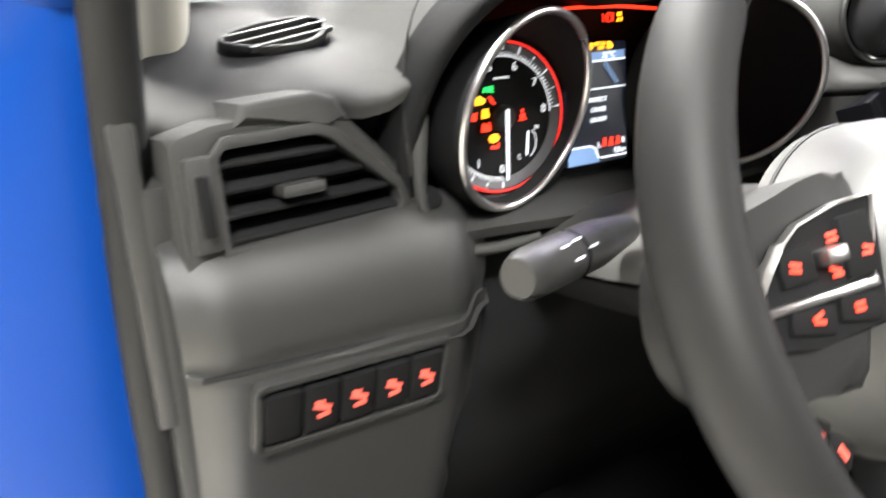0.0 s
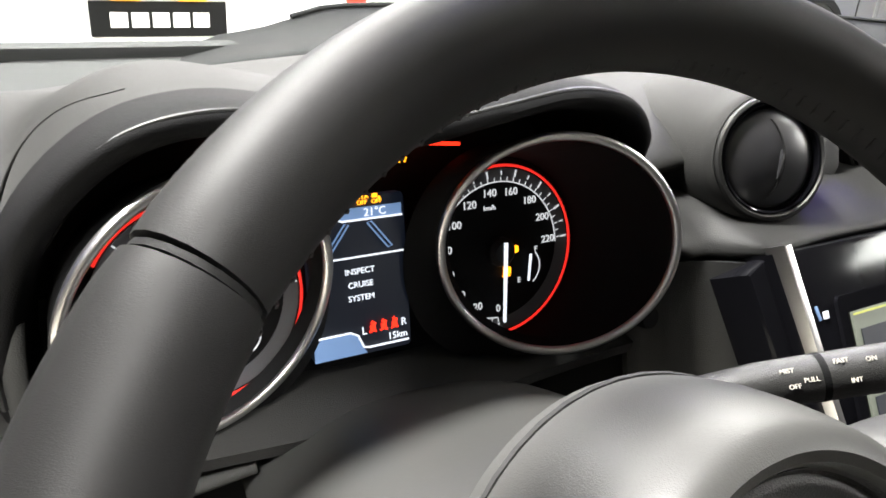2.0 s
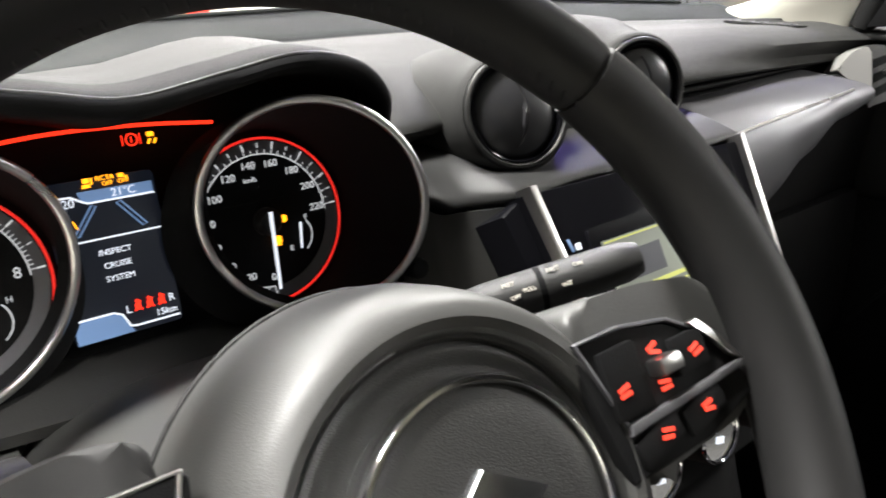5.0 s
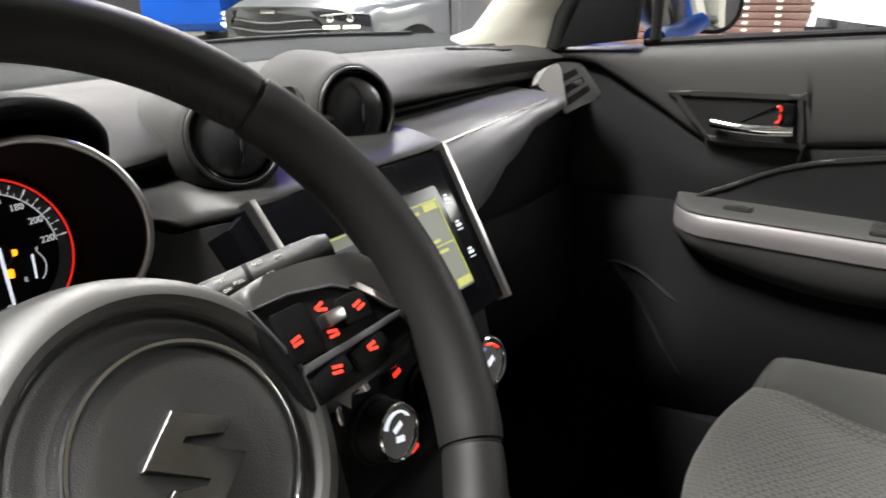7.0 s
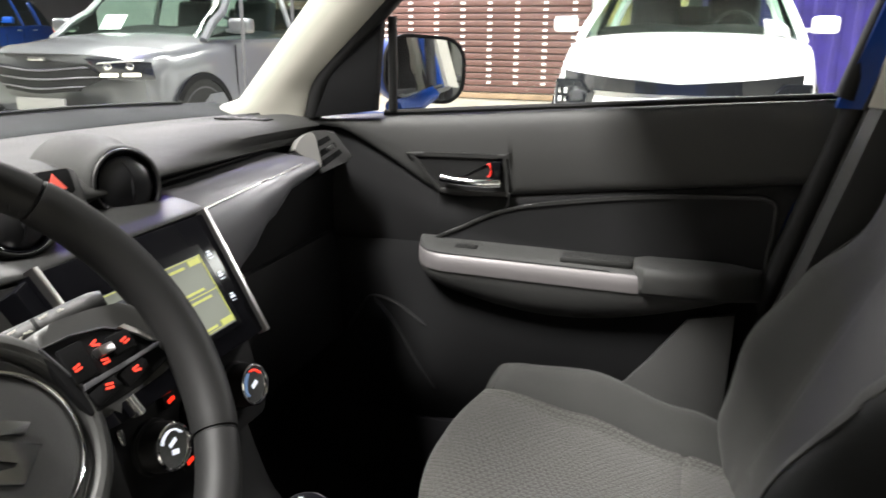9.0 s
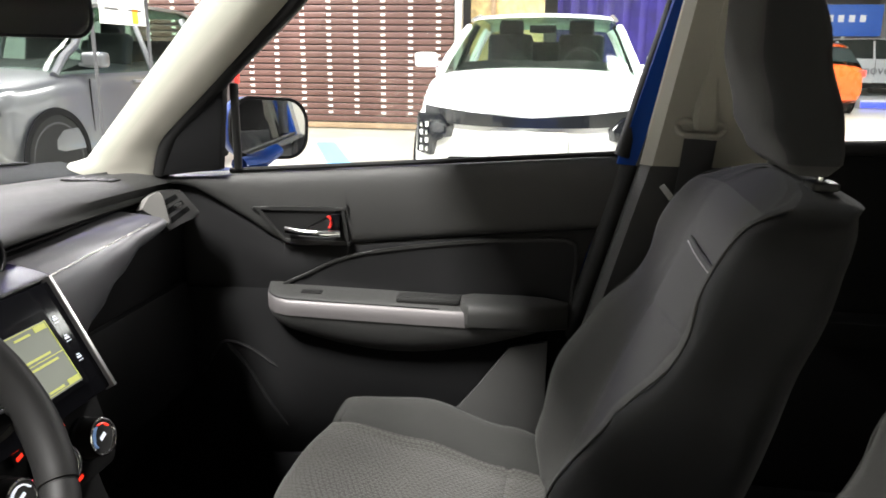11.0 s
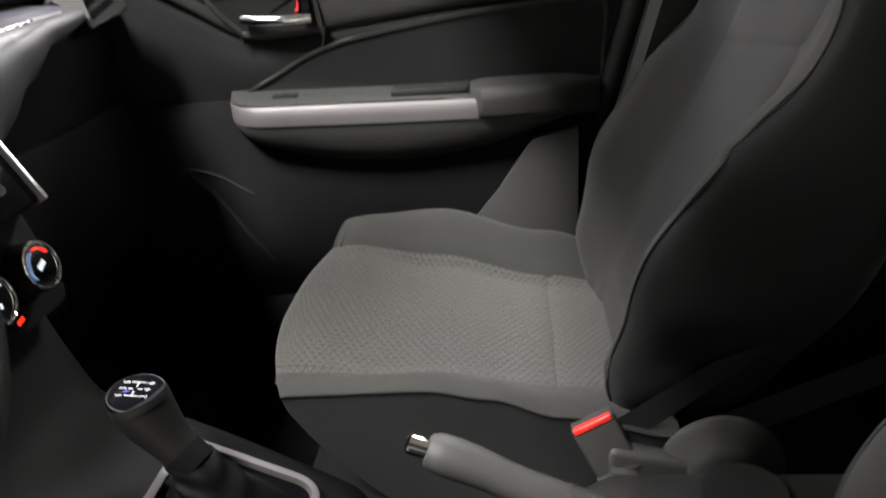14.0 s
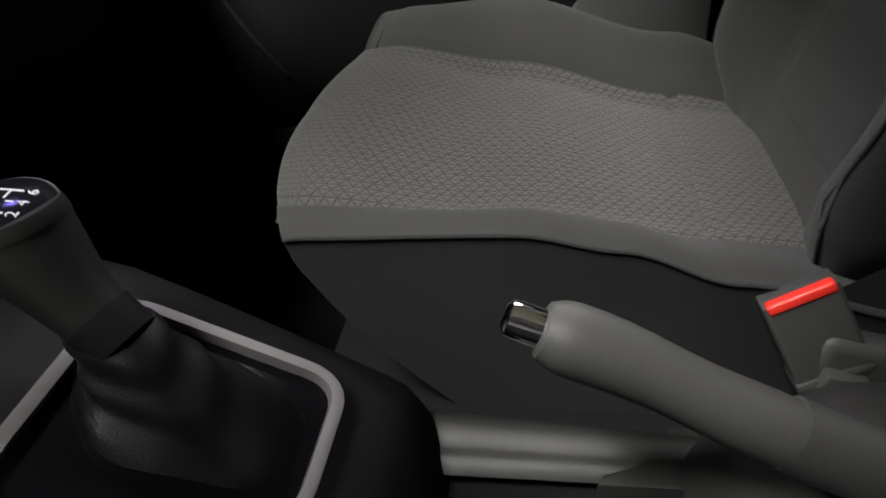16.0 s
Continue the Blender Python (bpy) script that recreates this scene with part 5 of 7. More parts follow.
for i, t in enumerate("135246"):
    part("shift_figure", words(t, 0.0082, qm @ Matrix.Translation((-0.0088 + 0.0088 * (i % 3), 0.0108 if i < 3 else -0.0108, -0.0002)) @ pose(0, 0, 0, -90)), DIALWHITE, cap)

brake = thing("handbrake_lever", (-0.01, -0.1, 0.46), "grey handbrake lever with chrome release button", "handbrake")
hb = [Vector((-0.016, -0.3, 0.452)), Vector((-0.013, -0.11, 0.502)), Vector((-0.009, -0.019, 0.539)), Vector((-0.004, 0.04, 0.568)), Vector((-0.001, 0.083, 0.585))]
hp = spline(hb, 30)
grip_r = [0.0178, 0.0184, 0.0186, 0.0184, 0.018, 0.0176, 0.0174, 0.0174, 0.0176, 0.018, 0.0184, 0.0188, 0.019, 0.0192, 0.0192, 0.019, 0.0178, 0.0148]
part("grip", tube(hp[12:], grip_r, 28, False, 0.94), HANDLE, brake, "soft grey lever grip")
part("grip_mouth", tube([hp[-1] + (hp[-1] - hp[-2]) * f for f in (-0.1, 0.12, 0.2)], [0.0146, 0.0132, 0.0112], 28, False, 0.94), HANDLE, brake, "rounded mouth of the grip")
part("grip_tongue", moved(box((0.022, 0.05, 0.008), (0, 0, 0), 0.0038, None, 3), Matrix.Translation(hp[12].lerp(hp[11], 0.4) + Vector((0, 0, 0.0115))) @ pose(0, 0, 0, 21)), HANDLE, brake, "rounded tongue where the grip ends")
part("lever_arm", tube(hp[:14], [0.019] * 8 + [0.0182] * 6, 24, False, 1.1), DOORTRIM, brake, "dark grey lever arm")
hd = (hp[-1] - hp[-3]).normalized()
part("release_button", lathe([(0.0, 0.021), (0.006, 0.0205), (0.009, 0.018), (0.0098, 0.014), (0.0098, -0.002), (0, -0.002)], 24, Matrix.Translation(hp[-1]) @ hd.to_track_quat("Z", "Y").to_matrix().to_4x4()), CHROME, brake, "chrome release button")

buckle = thing("seat_belt_buckle", (0.09, -0.07, 0.44), "dark grey seat belt buckle with a red release button", "seat belt buckle")
BM = Matrix.Translation((0.102, -0.071, 0.531)) @ pose(0, 0, 0, -27, 12, 0) @ Matrix.Translation((0.013, 0, -0.031))
part("buckle_case", moved(box((0.022, 0.047, 0.062), (-0.002, 0, 0), 0.004, None, 3), BM), HANDLE, buckle, "grey buckle case")
part("buckle_rim", moved(box((0.0215, 0.0465, 0.004), (-0.0018, 0, 0.0297), 0.0018), BM), HANDLE, buckle, "pale rim of the buckle mouth")
part("release_button", moved(box((0.0095, 0.042, 0.0075), (-0.0094, 0, 0.0292), 0.0025, None, 3), BM), REDPLASTIC, buckle, "red release button")
part("buckle_collar", moved(box((0.031, 0.05, 0.008), (0, 0, -0.03), 0.0035), BM), HANDLE, buckle, "rounded collar")
part("buckle_stalk", moved(box((0.014, 0.03, 0.12), (0, 0, -0.09), 0.004), BM), BLACK, buckle, "black stalk")


copy_thing(buckle, Matrix.Translation((-0.06, -0.145, 0.422)))


# ---- seats ----
def seat(X, label, lower=0.0):
    ob = thing("front_seat", (X, 0.08, 0.3), label, "car seat", "front seats")
    C = 0.335

    def front(dx):
        return 0.303 - 0.95 * dx * dx

    def edge(side, y):
        """Half width of the embossed centre on either side."""
        return curve_at([(-0.16, 0.118), (-0.045, 0.126), (0.26, 0.172)], y) if side < 0 else curve_at([(-0.16, 0.145), (-0.04, 0.15), (0.26, 0.157)], y)

    def top(dx, y):
        mid = curve_at([(-0.16, 0.487), (-0.04, 0.500), (0.12, 0.535), (0.26, 0.562)], y)
        left = curve_at([(-0.16, 0.505), (-0.04, 0.532), (0.035, 0.556), (0.1, 0.567), (0.26, 0.563)], y)
        right = curve_at([(-0.16, 0.525), (-0.04, 0.560), (0.12, 0.602), (0.23, 0.596), (0.3, 0.57)], y)
        a = abs(dx)
        b = edge(dx, y)
        k = min(1, max(0, (a - b + 0.02) / (0.214 - b + 0.004)))
        k = k * k * (3 - 2 * k)
        z = mid + ((left if dx < 0 else right) - mid) * k + 0.004 * math.cos(dx * 9)
        if a > 0.2:
            z -= ((a - 0.2) / 0.014) ** 2 * 0.004
        z -= 0.004 * math.exp(-((a - b) / 0.004) ** 2)
        if a < b:
            z -= 0.006 * math.exp(-((y + 0.043) / 0.004) ** 2)
        return z

    def cush(dx, s):
        """s from 0 (lower front edge) over the front roll to 1 (rear)."""
        f = front(dx)
        r = mixin(0.04, 0.016, min(1, abs(dx) / 0.16))
        if s < 0.3:
            zt = top(dx, f - r)
            line = [(0, f - 0.13, 0.40), (0, f - 0.06, 0.46), (0, f - 0.012, mixin(0.46, zt, 0.55)), (0, f, zt - 0.4 * r), (0, f - 0.3 * r, zt - 0.08 * r), (0, f - r, zt)]
            p = spline(line, 46)[int(round(s / 0.3 * 45))]
            return Vector((X + dx * (1 - 0.1 * max(0, 1 - s / 0.235)), p.y, p.z))
        y = mixin(f - r, -0.165, (s - 0.3) / 0.7)
        return Vector((X + dx, y, top(dx, y)))

    def across(u, v, part_of):
        """u over one of the three strips of the cushion: -1 left bolster, 0 centre, 1 right bolster."""
        y = cush(0.0, v).y
        l, rr = -edge(-1, y), edge(1, y)
        dx = mixin(-0.214, l, u) if part_of < 0 else mixin(l, rr, u) if part_of == 0 else mixin(rr, 0.214, u)
        return cush(dx, v)

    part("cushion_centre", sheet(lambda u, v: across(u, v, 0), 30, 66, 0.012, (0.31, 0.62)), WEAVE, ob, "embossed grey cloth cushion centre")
    part("cushion_bolster", sheet(lambda u, v: across(u, v, -1), 12, 60, 0.012), CLOTH, ob, "plain dark cloth side bolster")
    part("cushion_bolster", sheet(lambda u, v: across(u, v, 1), 14, 60, 0.012), CLOTH, ob, "plain dark cloth side bolster")
    for s in (-1, 1):
        def side_point(u, v):
            a = cush(s * 0.2135, mixin(0.235, 1.0, v))
            lean = curve_at([(0.1, 0.3), (0.24, 1.0)], a.y)
            d = u * (a.z - 0.335)
            return Vector((a.x + s * (-0.02 * u), a.y - 0.088 * lean * (d / 0.142) ** 1.5, a.z - d))

        part("cushion_side", sheet(side_point, 12, 44, 0.0015), CLOTH_DARK, ob, "black ribbed cloth side")
        part("side_seam", tube([cush(s * 0.2142, 0.22 + 0.78 * k / 50) + Vector((s * 0.001, 0, -0.0006)) for k in range(51)], 0.0013, 6), CLOTH_DARK, ob)
    part("cushion_pan", box((0.46, 0.42, 0.08), (X, 0.06, 0.355), 0.02), BLACK, ob, "black seat base")

    def yfront(z):
        return -0.122 - 0.415 * (z - 0.5)

    def bolster(z):
        """How far the side bolsters stand out: a full lower one, a notch, then the shoulder."""
        return curve_at([(0.47, 0.012), (0.58, 0.062), (0.7, 0.084), (0.8, 0.064), (0.87, 0.03), (0.9, 0.028), (0.97, 0.04), (1.03, 0.03), (1.066, 0.0)], z)

    def back_ring(z):
        w = curve_at([(0.47, 0.17), (0.56, 0.205), (0.66, 0.228), (0.8, 0.232), (0.88, 0.222), (0.95, 0.222), (1.0, 0.213), (1.03, 0.198), (1.052, 0.168), (1.064, 0.13), (1.07, 0.08)], z)
        p = bolster(z)
        th = curve_at([(0.47, 0.12), (0.67, 0.158), (0.9, 0.128), (1.02, 0.11), (1.05, 0.085), (1.07, 0.03)], z)
        y = yfront(z) - curve_at([(1.02, 0), (1.07, 0.035)], z)
        c = 0.6 if z < 0.88 else 0.66
        half = [(0.0, y), (0.3, y), (c - 0.1, y + 0.001), (c, y + 0.006), (c + 0.1, y + p * 0.45), (c + 0.2, y + p * 0.9), (0.9, y + p), (0.97, y + p * 0.78), (1.0, y + p * 0.25), (1.0, y - th * 0.35), (0.96, y - th * 0.8), (0.6, y - th)]
        pts = [(-w * a, b) for a, b in half[:0:-1]] + [(w * a, b) for a, b in half] + [(0, y - th * 1.02)]
        return [Vector((X + a.x, a.y, z)) for a in spline([(a, b, 0) for a, b in pts], 96, True)]

    zs = [0.47 + 0.02 * k for k in range(27)] + [1.002, 1.014, 1.026, 1.036, 1.044, 1.052, 1.058, 1.063, 1.067, 1.07]
    back = part("backrest", loft([back_ring(z) for z in zs]), CLOTH_DARK, ob, "black cloth backrest with raised bolsters", 70)

    def crest(s, z):
        """The sewn edge where front and side cloth meet."""
        return max((p for p in back_ring(z) if s * (p.x - X) > 0.08), key=lambda p: p.y + s * 0.35 * (p.x - X))

    def face(z):
        r = back_ring(z)
        lo, hi = crest(-1, z), crest(1, z)
        mid = max(p.y for p in r if abs(p.x - X) < 0.04)
        keep = [p for p in r if lo.x <= p.x <= hi.x and p.y > mid - 0.012]
        return spline(sorted(keep, key=lambda p: p.x), 56)

    part("backrest_front", loft([[p + Vector((0, 0.0014, 0)) for p in face(z)] for z in zs[1:31]], False, False), CLOTH, back, "dark grey cloth front with rolled bolsters", 70)

    def insert(u, v):
        z = mixin(0.53, 0.956, v)
        w = curve_at([(0.53, 0.098), (0.8, 0.112), (0.9, 0.118), (0.935, 0.116), (0.948, 0.108), (0.956, 0.09)], z)
        dx = mixin(-w, w, u)
        e = max(abs(2 * u - 1) ** 10, abs(2 * v - 1) ** 14)
        fold = 0.005 * math.exp(-((z - 0.86 + 0.12 * dx) / 0.004) ** 2)
        return Vector((X + dx, yfront(z) + 0.0085 - 0.008 * e - fold + 0.003 * math.cos(dx * 14), z))

    part("backrest_centre", sheet(insert, 28, 90, 0.006), CLOTH, back, "flat cloth backrest centre with a cross seam")
    for u in (0.0, 1.0):
        part("insert_seam", tube([insert(u, k / 30) + Vector((0.003 * (2 * u - 1), -0.0005, 0)) for k in range(31)], 0.0012, 6), CLOTH, back)
    part("insert_seam", tube([insert(k / 20, 1.0) + Vector((0, 0.003, 0.002)) for k in range(21)], 0.002, 6), CLOTH_DARK, back)
    dots = [box((0.0042, 0.0014, 0.0016), insert(k / 30, 0.985) + Vector((0, 0.0012, 0)), 0.0005) for k in range(2, 29)]
    tagged(part("stitching", joined(*dots), STITCH, back, "pale top stitching"), kind="stuff")
    for s in (-1, 1):
        part("bolster_seam", tube(spline([crest(s, z) + Vector((s * 0.001, 0.001, 0)) for z in zs[2:34:2]], 60), 0.0016, 6), CLOTH, back, "sewn bolster edge")
    # head restraint: a leaning cushion, its flat sides darkened to stand in for shade
    head = []
    for k in range(19):
        t = k / 18
        z = 1.082 - lower + 0.245 * t
        w = 0.122 * curve_at([(0, 0.86), (0.04, 0.95), (0.12, 1.0), (0.8, 1.0), (0.95, 0.9), (1, 0.7)], t)
        fr = curve_at([(0, -0.382), (0.05, -0.366), (0.25, -0.342), (0.6, -0.322), (0.95, -0.322), (1, -0.335)], t)
        bk = curve_at([(0, -0.425), (0.06, -0.437), (0.2, -0.434), (0.6, -0.408), (0.92, -0.386), (1, -0.37)], t)
        cy, hy = (fr + bk) / 2, (fr - bk) / 2
        head.append([Vector((X - 0.012 + w * math.copysign(abs(math.cos(a)) ** 0.34, math.cos(a)), cy + hy * math.copysign(abs(math.sin(a)) ** 0.5, math.sin(a)), z)) for a in [2 * math.pi * j / 64 for j in range(64)]])
    hr = part("headrest", loft(head), CLOTH, ob, "dark cloth headrest raised on posts", 70)
    for s in (-1, 1):
        side = [[(X - 0.008, (r[0].y + r[32].y) / 2, r[0].z), r] for r in head[1:18]]
        part("headrest_side", loft([[p + Vector((s * 0.0012, 0, 0)) for p in ([r[j] for j in (8, 7, 6, 5, 4, 3, 2, 1, 0, 63, 62, 61, 60, 59, 58, 57, 56)] if s > 0 else [r[j] for j in range(24, 41)])] for c, r in side], False, False), CLOTH_DARK, hr, "headrest side, darkened as in shade", 70)
        px = X - 0.021 + s * 0.088
        part("headrest_post", tube([(px, -0.414, 1.03), (px, -0.408, 1.13)], 0.0055, 16), CHROME, ob, "polished headrest post")
        part("post_sleeve", joined(box((0.036, 0.03, 0.01), (px, -0.414, 1.071), 0.004, None, 3), box((0.024, 0.022, 0.016), (px, -0.414, 1.062), 0.004)), PANEL, ob, "dark grey post sleeve")
        part("hinge_cover", joined(moved(lathe([(0.0, 0.026), (0.03, 0.0255), (0.04, 0.022), (0.046, 0.015), (0.058, 0.012), (0.064, 0.006), (0.064, 0.0), (0.0, 0.0)], 44), Matrix.Translation((X + s * 0.222, -0.205, 0.468)) @ pose(0, 0, 0, 0, 90 * s, 0)),
                                   box((0.024, 0.13, 0.052), (X + s * 0.232, -0.146, 0.466), 0.009, (14, 0, 0), 3), box((0.012, 0.028, 0.03), (X + s * 0.248, -0.1, 0.468), 0.003, (14, 0, 0))), HANDLE, ob, "grey plastic recliner cover")
    for s in (-1, 1):
        part("seat_rail", box((0.04, 0.5, 0.05), (X + s * 0.16, 0.05, 0.29), 0.008), STEEL, ob, "steel seat rail")
    return ob


seat(0.335, "dark grey cloth passenger seat with raised headrest")
seat(-0.345, "dark grey cloth driver's seat beside the open door", 0.03).location.y -= 0.09


# ---- passenger door ----
door = thing("passenger_door", (0.66, 0.2, 0.4), "closed passenger door with dark trim, silver armrest strip and chrome handle", "car door")


def dx_at(y):
    return 0.662 - 0.055 * y


def belt(y):
    return 1.042 - 0.058 * (y + 0.2) / 0.84


def trim_depth(y):
    """How far the grey upper trim reaches below the window line."""
    table = [(-0.3, 0.13), (0.09, 0.141), (0.3, 0.1495), (0.37, 0.151), (0.4, 0.1485), (0.42, 0.142), (0.453, 0.119), (0.485, 0.095), (0.547, 0.052), (0.583, 0.029), (0.61, 0.02), (0.67, 0.012)]
    for (a, p), (b, q) in zip(table, table[1:]):
        if y <= b:
            return mixin(p, q, (y - a) / (b - a))
    return table[-1][1]


def upper_door(u, v):
    y = mixin(0.665, -0.228 + 0.03 * v, u)
    pts = [(0.03, 0.0), (0.004, 0.03), (-0.008, 0.17), (-0.012, 0.45), (-0.0115, 0.7), (-0.008, 0.93), (0.002, 1.0), (0.012, 0.98)]
    p = spline([(a, b, 0) for a, b in pts], 22)[min(21, int(v * 21 + 0.5))]
    return Vector((dx_at(y) + p.x + 0.004 * math.sin(math.pi * u), y, belt(y) - p.y * trim_depth(y)))


def middle_door(u, v):
    y = mixin(0.665, -0.2 + 0.06 * v, u)
    z0 = belt(y) - trim_depth(y) * 0.96
    p = spline([(0.012, 0.0, 0), (0.004, 0.06, 0), (0.001, 0.2, 0), (-0.002, 0.5, 0), (0.006, 1.0, 0)], 14)[min(13, int(v * 13 + 0.5))]
    return Vector((dx_at(y) + p.x, y, mixin(z0, 0.745, p.y)))


part("upper_trim", sheet(upper_door, 60, 21, 0.01), DOORTRIM, door, "grained dark grey upper door trim")
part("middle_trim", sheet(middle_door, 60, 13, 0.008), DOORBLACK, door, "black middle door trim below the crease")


def low_door(u, v):
    z = mixin(0.76, 0.33, v)
    y = mixin(0.665, -0.23 + 0.27 * (1.04 - z), u)
    bulge = 0.035 * math.exp(-((y - 0.44) / 0.11) ** 2 - ((z - 0.53) / 0.11) ** 2)
    step = 0.02 * curve_at([(0.5, 0), (0.58, 1)], y) * 0.5
    return Vector((dx_at(y) + 0.006 - 0.035 * math.sin(math.pi * min(1, v * 1.1)) ** 0.8 - bulge - step, y, z))


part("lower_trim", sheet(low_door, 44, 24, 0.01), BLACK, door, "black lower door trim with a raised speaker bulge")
def on_low_door(y, z):
    p = low_door((0.665 - y) / (0.895 - 0.27 * (1.04 - z)), (0.76 - z) / 0.43)
    return p + Vector((-0.011, 0, 0))


for line in ([(0.575, 0.594), (0.55, 0.64), (0.53, 0.662), (0.48, 0.652), (0.42, 0.62)], [(0.528, 0.66), (0.475, 0.612), (0.43, 0.553), (0.4, 0.5)]):
    part("speaker_edge", tube(spline([on_low_door(y, z) for y, z in line], 24), [0.0015] + [0.0045] * 22 + [0.0015], 8, False, 0.6), DOORBLACK, door, "moulded crease of the speaker bulge")
DP = Matrix(((0, 1, 0, 0.0), (-1, 0, 0, 0.0), (0, 0, 1, 0.0), (0, 0, 0, 1)))
pocket = [(p.x, p.y) for p in spline([(-0.42, 0.756, 0), (-0.36, 0.80, 0), (-0.29, 0.832, 0), (-0.2, 0.852, 0), (-0.05, 0.872, 0), (0.09, 0.88, 0), (0.132, 0.878, 0), (0.142, 0.86, 0), (0.138, 0.80, 0), (0.128, 0.75, 0), (0.05, 0.735, 0), (-0.2, 0.735, 0)], 60, True)][::-1]


def on_door(m_in):
    """Bends a shape drawn in door (y, z) outlines onto the tapering door."""
    for v in m_in.verts:
        v.co = Vector((dx_at(v.co.y) + v.co.x, v.co.y, v.co.z))
    return m_in


part("door_inset", on_door(plate(pocket, 0.004, DP @ Matrix.Translation((0, -0.007, 0)), 0.001)), DOORBLACK, door, "smooth black door inset")
part("inset_edge", on_door(band(grown(pocket, 0.006), pocket, 0.006, DP @ Matrix.Translation((0, -0.01, 0)), 0.002)), PANEL, door, "rounded edge of the inset")


def arm_ring(y, n=30):
    t = (0.447 - y) / 0.58
    end = min(1, max(0, (0.449 - y) / 0.045)) ** 0.5
    tail = curve_at([(-0.14, 0.3), (-0.06, 1)], y)
    top = mixin(0.765, 0.752, t)
    out = 0.072 * end * tail
    low = top - 0.034 - 0.07 * math.sin(math.pi * min(1, t * 1.05 + 0.05)) ** 0.8 * end
    x0 = dx_at(y)
    pts = [(0.01, top + 0.014), (-out * 0.5, top + 0.009), (-out * 0.88, top + 0.002), (-out, top - 0.008), (-out * 1.02, top - 0.026), (-out * 0.97, mixin(top - 0.03, low, 0.35)), (-out * 0.8, mixin(top - 0.03, low, 0.75)), (-out * 0.4, low), (0.01, low - 0.01)]
    return [Vector((x0 + a.x, y, a.y)) for a in spline([(a, b, 0) for a, b in pts], n)]


ys = [0.449, 0.446, 0.44, 0.43, 0.415, 0.39, 0.35, 0.3, 0.25, 0.2, 0.15, 0.1, 0.05, 0.02, -0.02, -0.06, -0.1, -0.13]
arm = part("armrest", loft([arm_ring(y) for y in ys]), DOORTRIM, door, "padded grey armrest")


def strip_ring(y):
    r = arm_ring(y, 61)
    # Silver ends high: its dark lower reflection is drawn as plain armrest grey.
    a = [p + Vector((-0.0022, 0, 0)) for p in r[17:32]]
    return a + [p + Vector((0.006, 0, 0)) for p in a[::-1]]


part("armrest_strip", loft([strip_ring(y) for y in [0.4475] + ys[1:11] + [0.08, 0.052]]), SILVER, arm, "silver painted armrest strip")
part("strip_groove", tube([arm_ring(y, 61)[16] + Vector((-0.0008, 0, 0.0006)) for y in ys[1:12]], 0.001, 6), RUBBER, arm, "fine dark groove above the strip")
wsw = part("window_switch", on_door(box((0.014, 0.04, 0.006), (-0.037, 0.352, 0.7705), 0.002, (0, -10, 0))), RUBBER, arm, "black window switch recess")
part("switch_lever", on_door(box((0.01, 0.016, 0.005), (-0.037, 0.346, 0.7735), 0.0016, (12, -10, 0))), PANEL, wsw)
part("pull_cup", on_door(box((0.04, 0.12, 0.012), (-0.036, 0.125, 0.768), 0.005)), PANEL, arm, "dark pull cup")


def pad_arm(y):
    k = min(1, max(0.02, (0.078 - y) / 0.03)) ** 0.5 * curve_at([(-0.14, 0.25), (-0.07, 1)], y)
    top, x0 = 0.762 + 0.014 * k, dx_at(y)
    pts = [(0.0, top - 0.02), (-0.01, top - 0.002), (-0.045 * k, top), (-0.07 * k - 0.005, top - 0.006), (-0.078 * k - 0.006, top - 0.025), (-0.072 * k - 0.004, top - 0.05), (0.0, top - 0.055)]
    return [Vector((x0 + a.x, y, a.y)) for a in spline([(a, b, 0) for a, b in pts], 24, True)]


part("elbow_pad", loft([pad_arm(y) for y in (0.079, 0.077, 0.072, 0.062, 0.045, 0.0, -0.05, -0.09, -0.12, -0.135)]), DOORTRIM, arm, "soft elbow pad")
HO = [(p.x, p.y) for p in spline([(-0.46, 0.928, 0), (-0.3, 0.931, 0), (-0.293, 0.925, 0), (-0.287, 0.868, 0), (-0.292, 0.862, 0), (-0.40, 0.863, 0), (-0.418, 0.872, 0), (-0.458, 0.918, 0)], 44, True)][::-1]
hd_frame = part("handle_bezel", on_door(band(grown(HO, 0.002), grown(HO, -0.0055), 0.012, DP @ Matrix.Translation((0, -0.013, 0)), 0.002)), PANEL, door, "dark grey handle bezel")
part("handle_recess", on_door(plate(grown(HO, -0.004), 0.004, DP @ Matrix.Translation((0, -0.0095, 0)))), RUBBER, hd_frame)
part("handle_lever", on_door(tube(spline([(-0.02, 0.405, 0.888), (-0.026, 0.37, 0.885), (-0.027, 0.33, 0.884), (-0.022, 0.298, 0.885)], 16), 0.0075, 12, False, 0.8, (1, 0, 0))), CHROME, hd_frame, "chrome pull lever")
part("lock_knob", on_door(box((0.014, 0.02, 0.032), (-0.016, 0.308, 0.906), 0.005)), PIANO, hd_frame, "black lock knob")
part("lock_mark", on_door(tube([(-0.0245, 0.3185 + 0.004 * math.cos(t), 0.907 + 0.011 * math.sin(t)) for t in [radians(60 + 24 * k) for k in range(11)]], 0.0022, 6)), REDPLASTIC, hd_frame, "red unlocked mark")
part("door_skin", sheet(lambda u, v: Vector((0.74 + 0.03 * math.sin(math.pi * v), mixin(0.7, -0.3, u), mixin(0.985, 0.2, v))), 6, 8, 0.02), BLUE, door, "blue outer door skin")
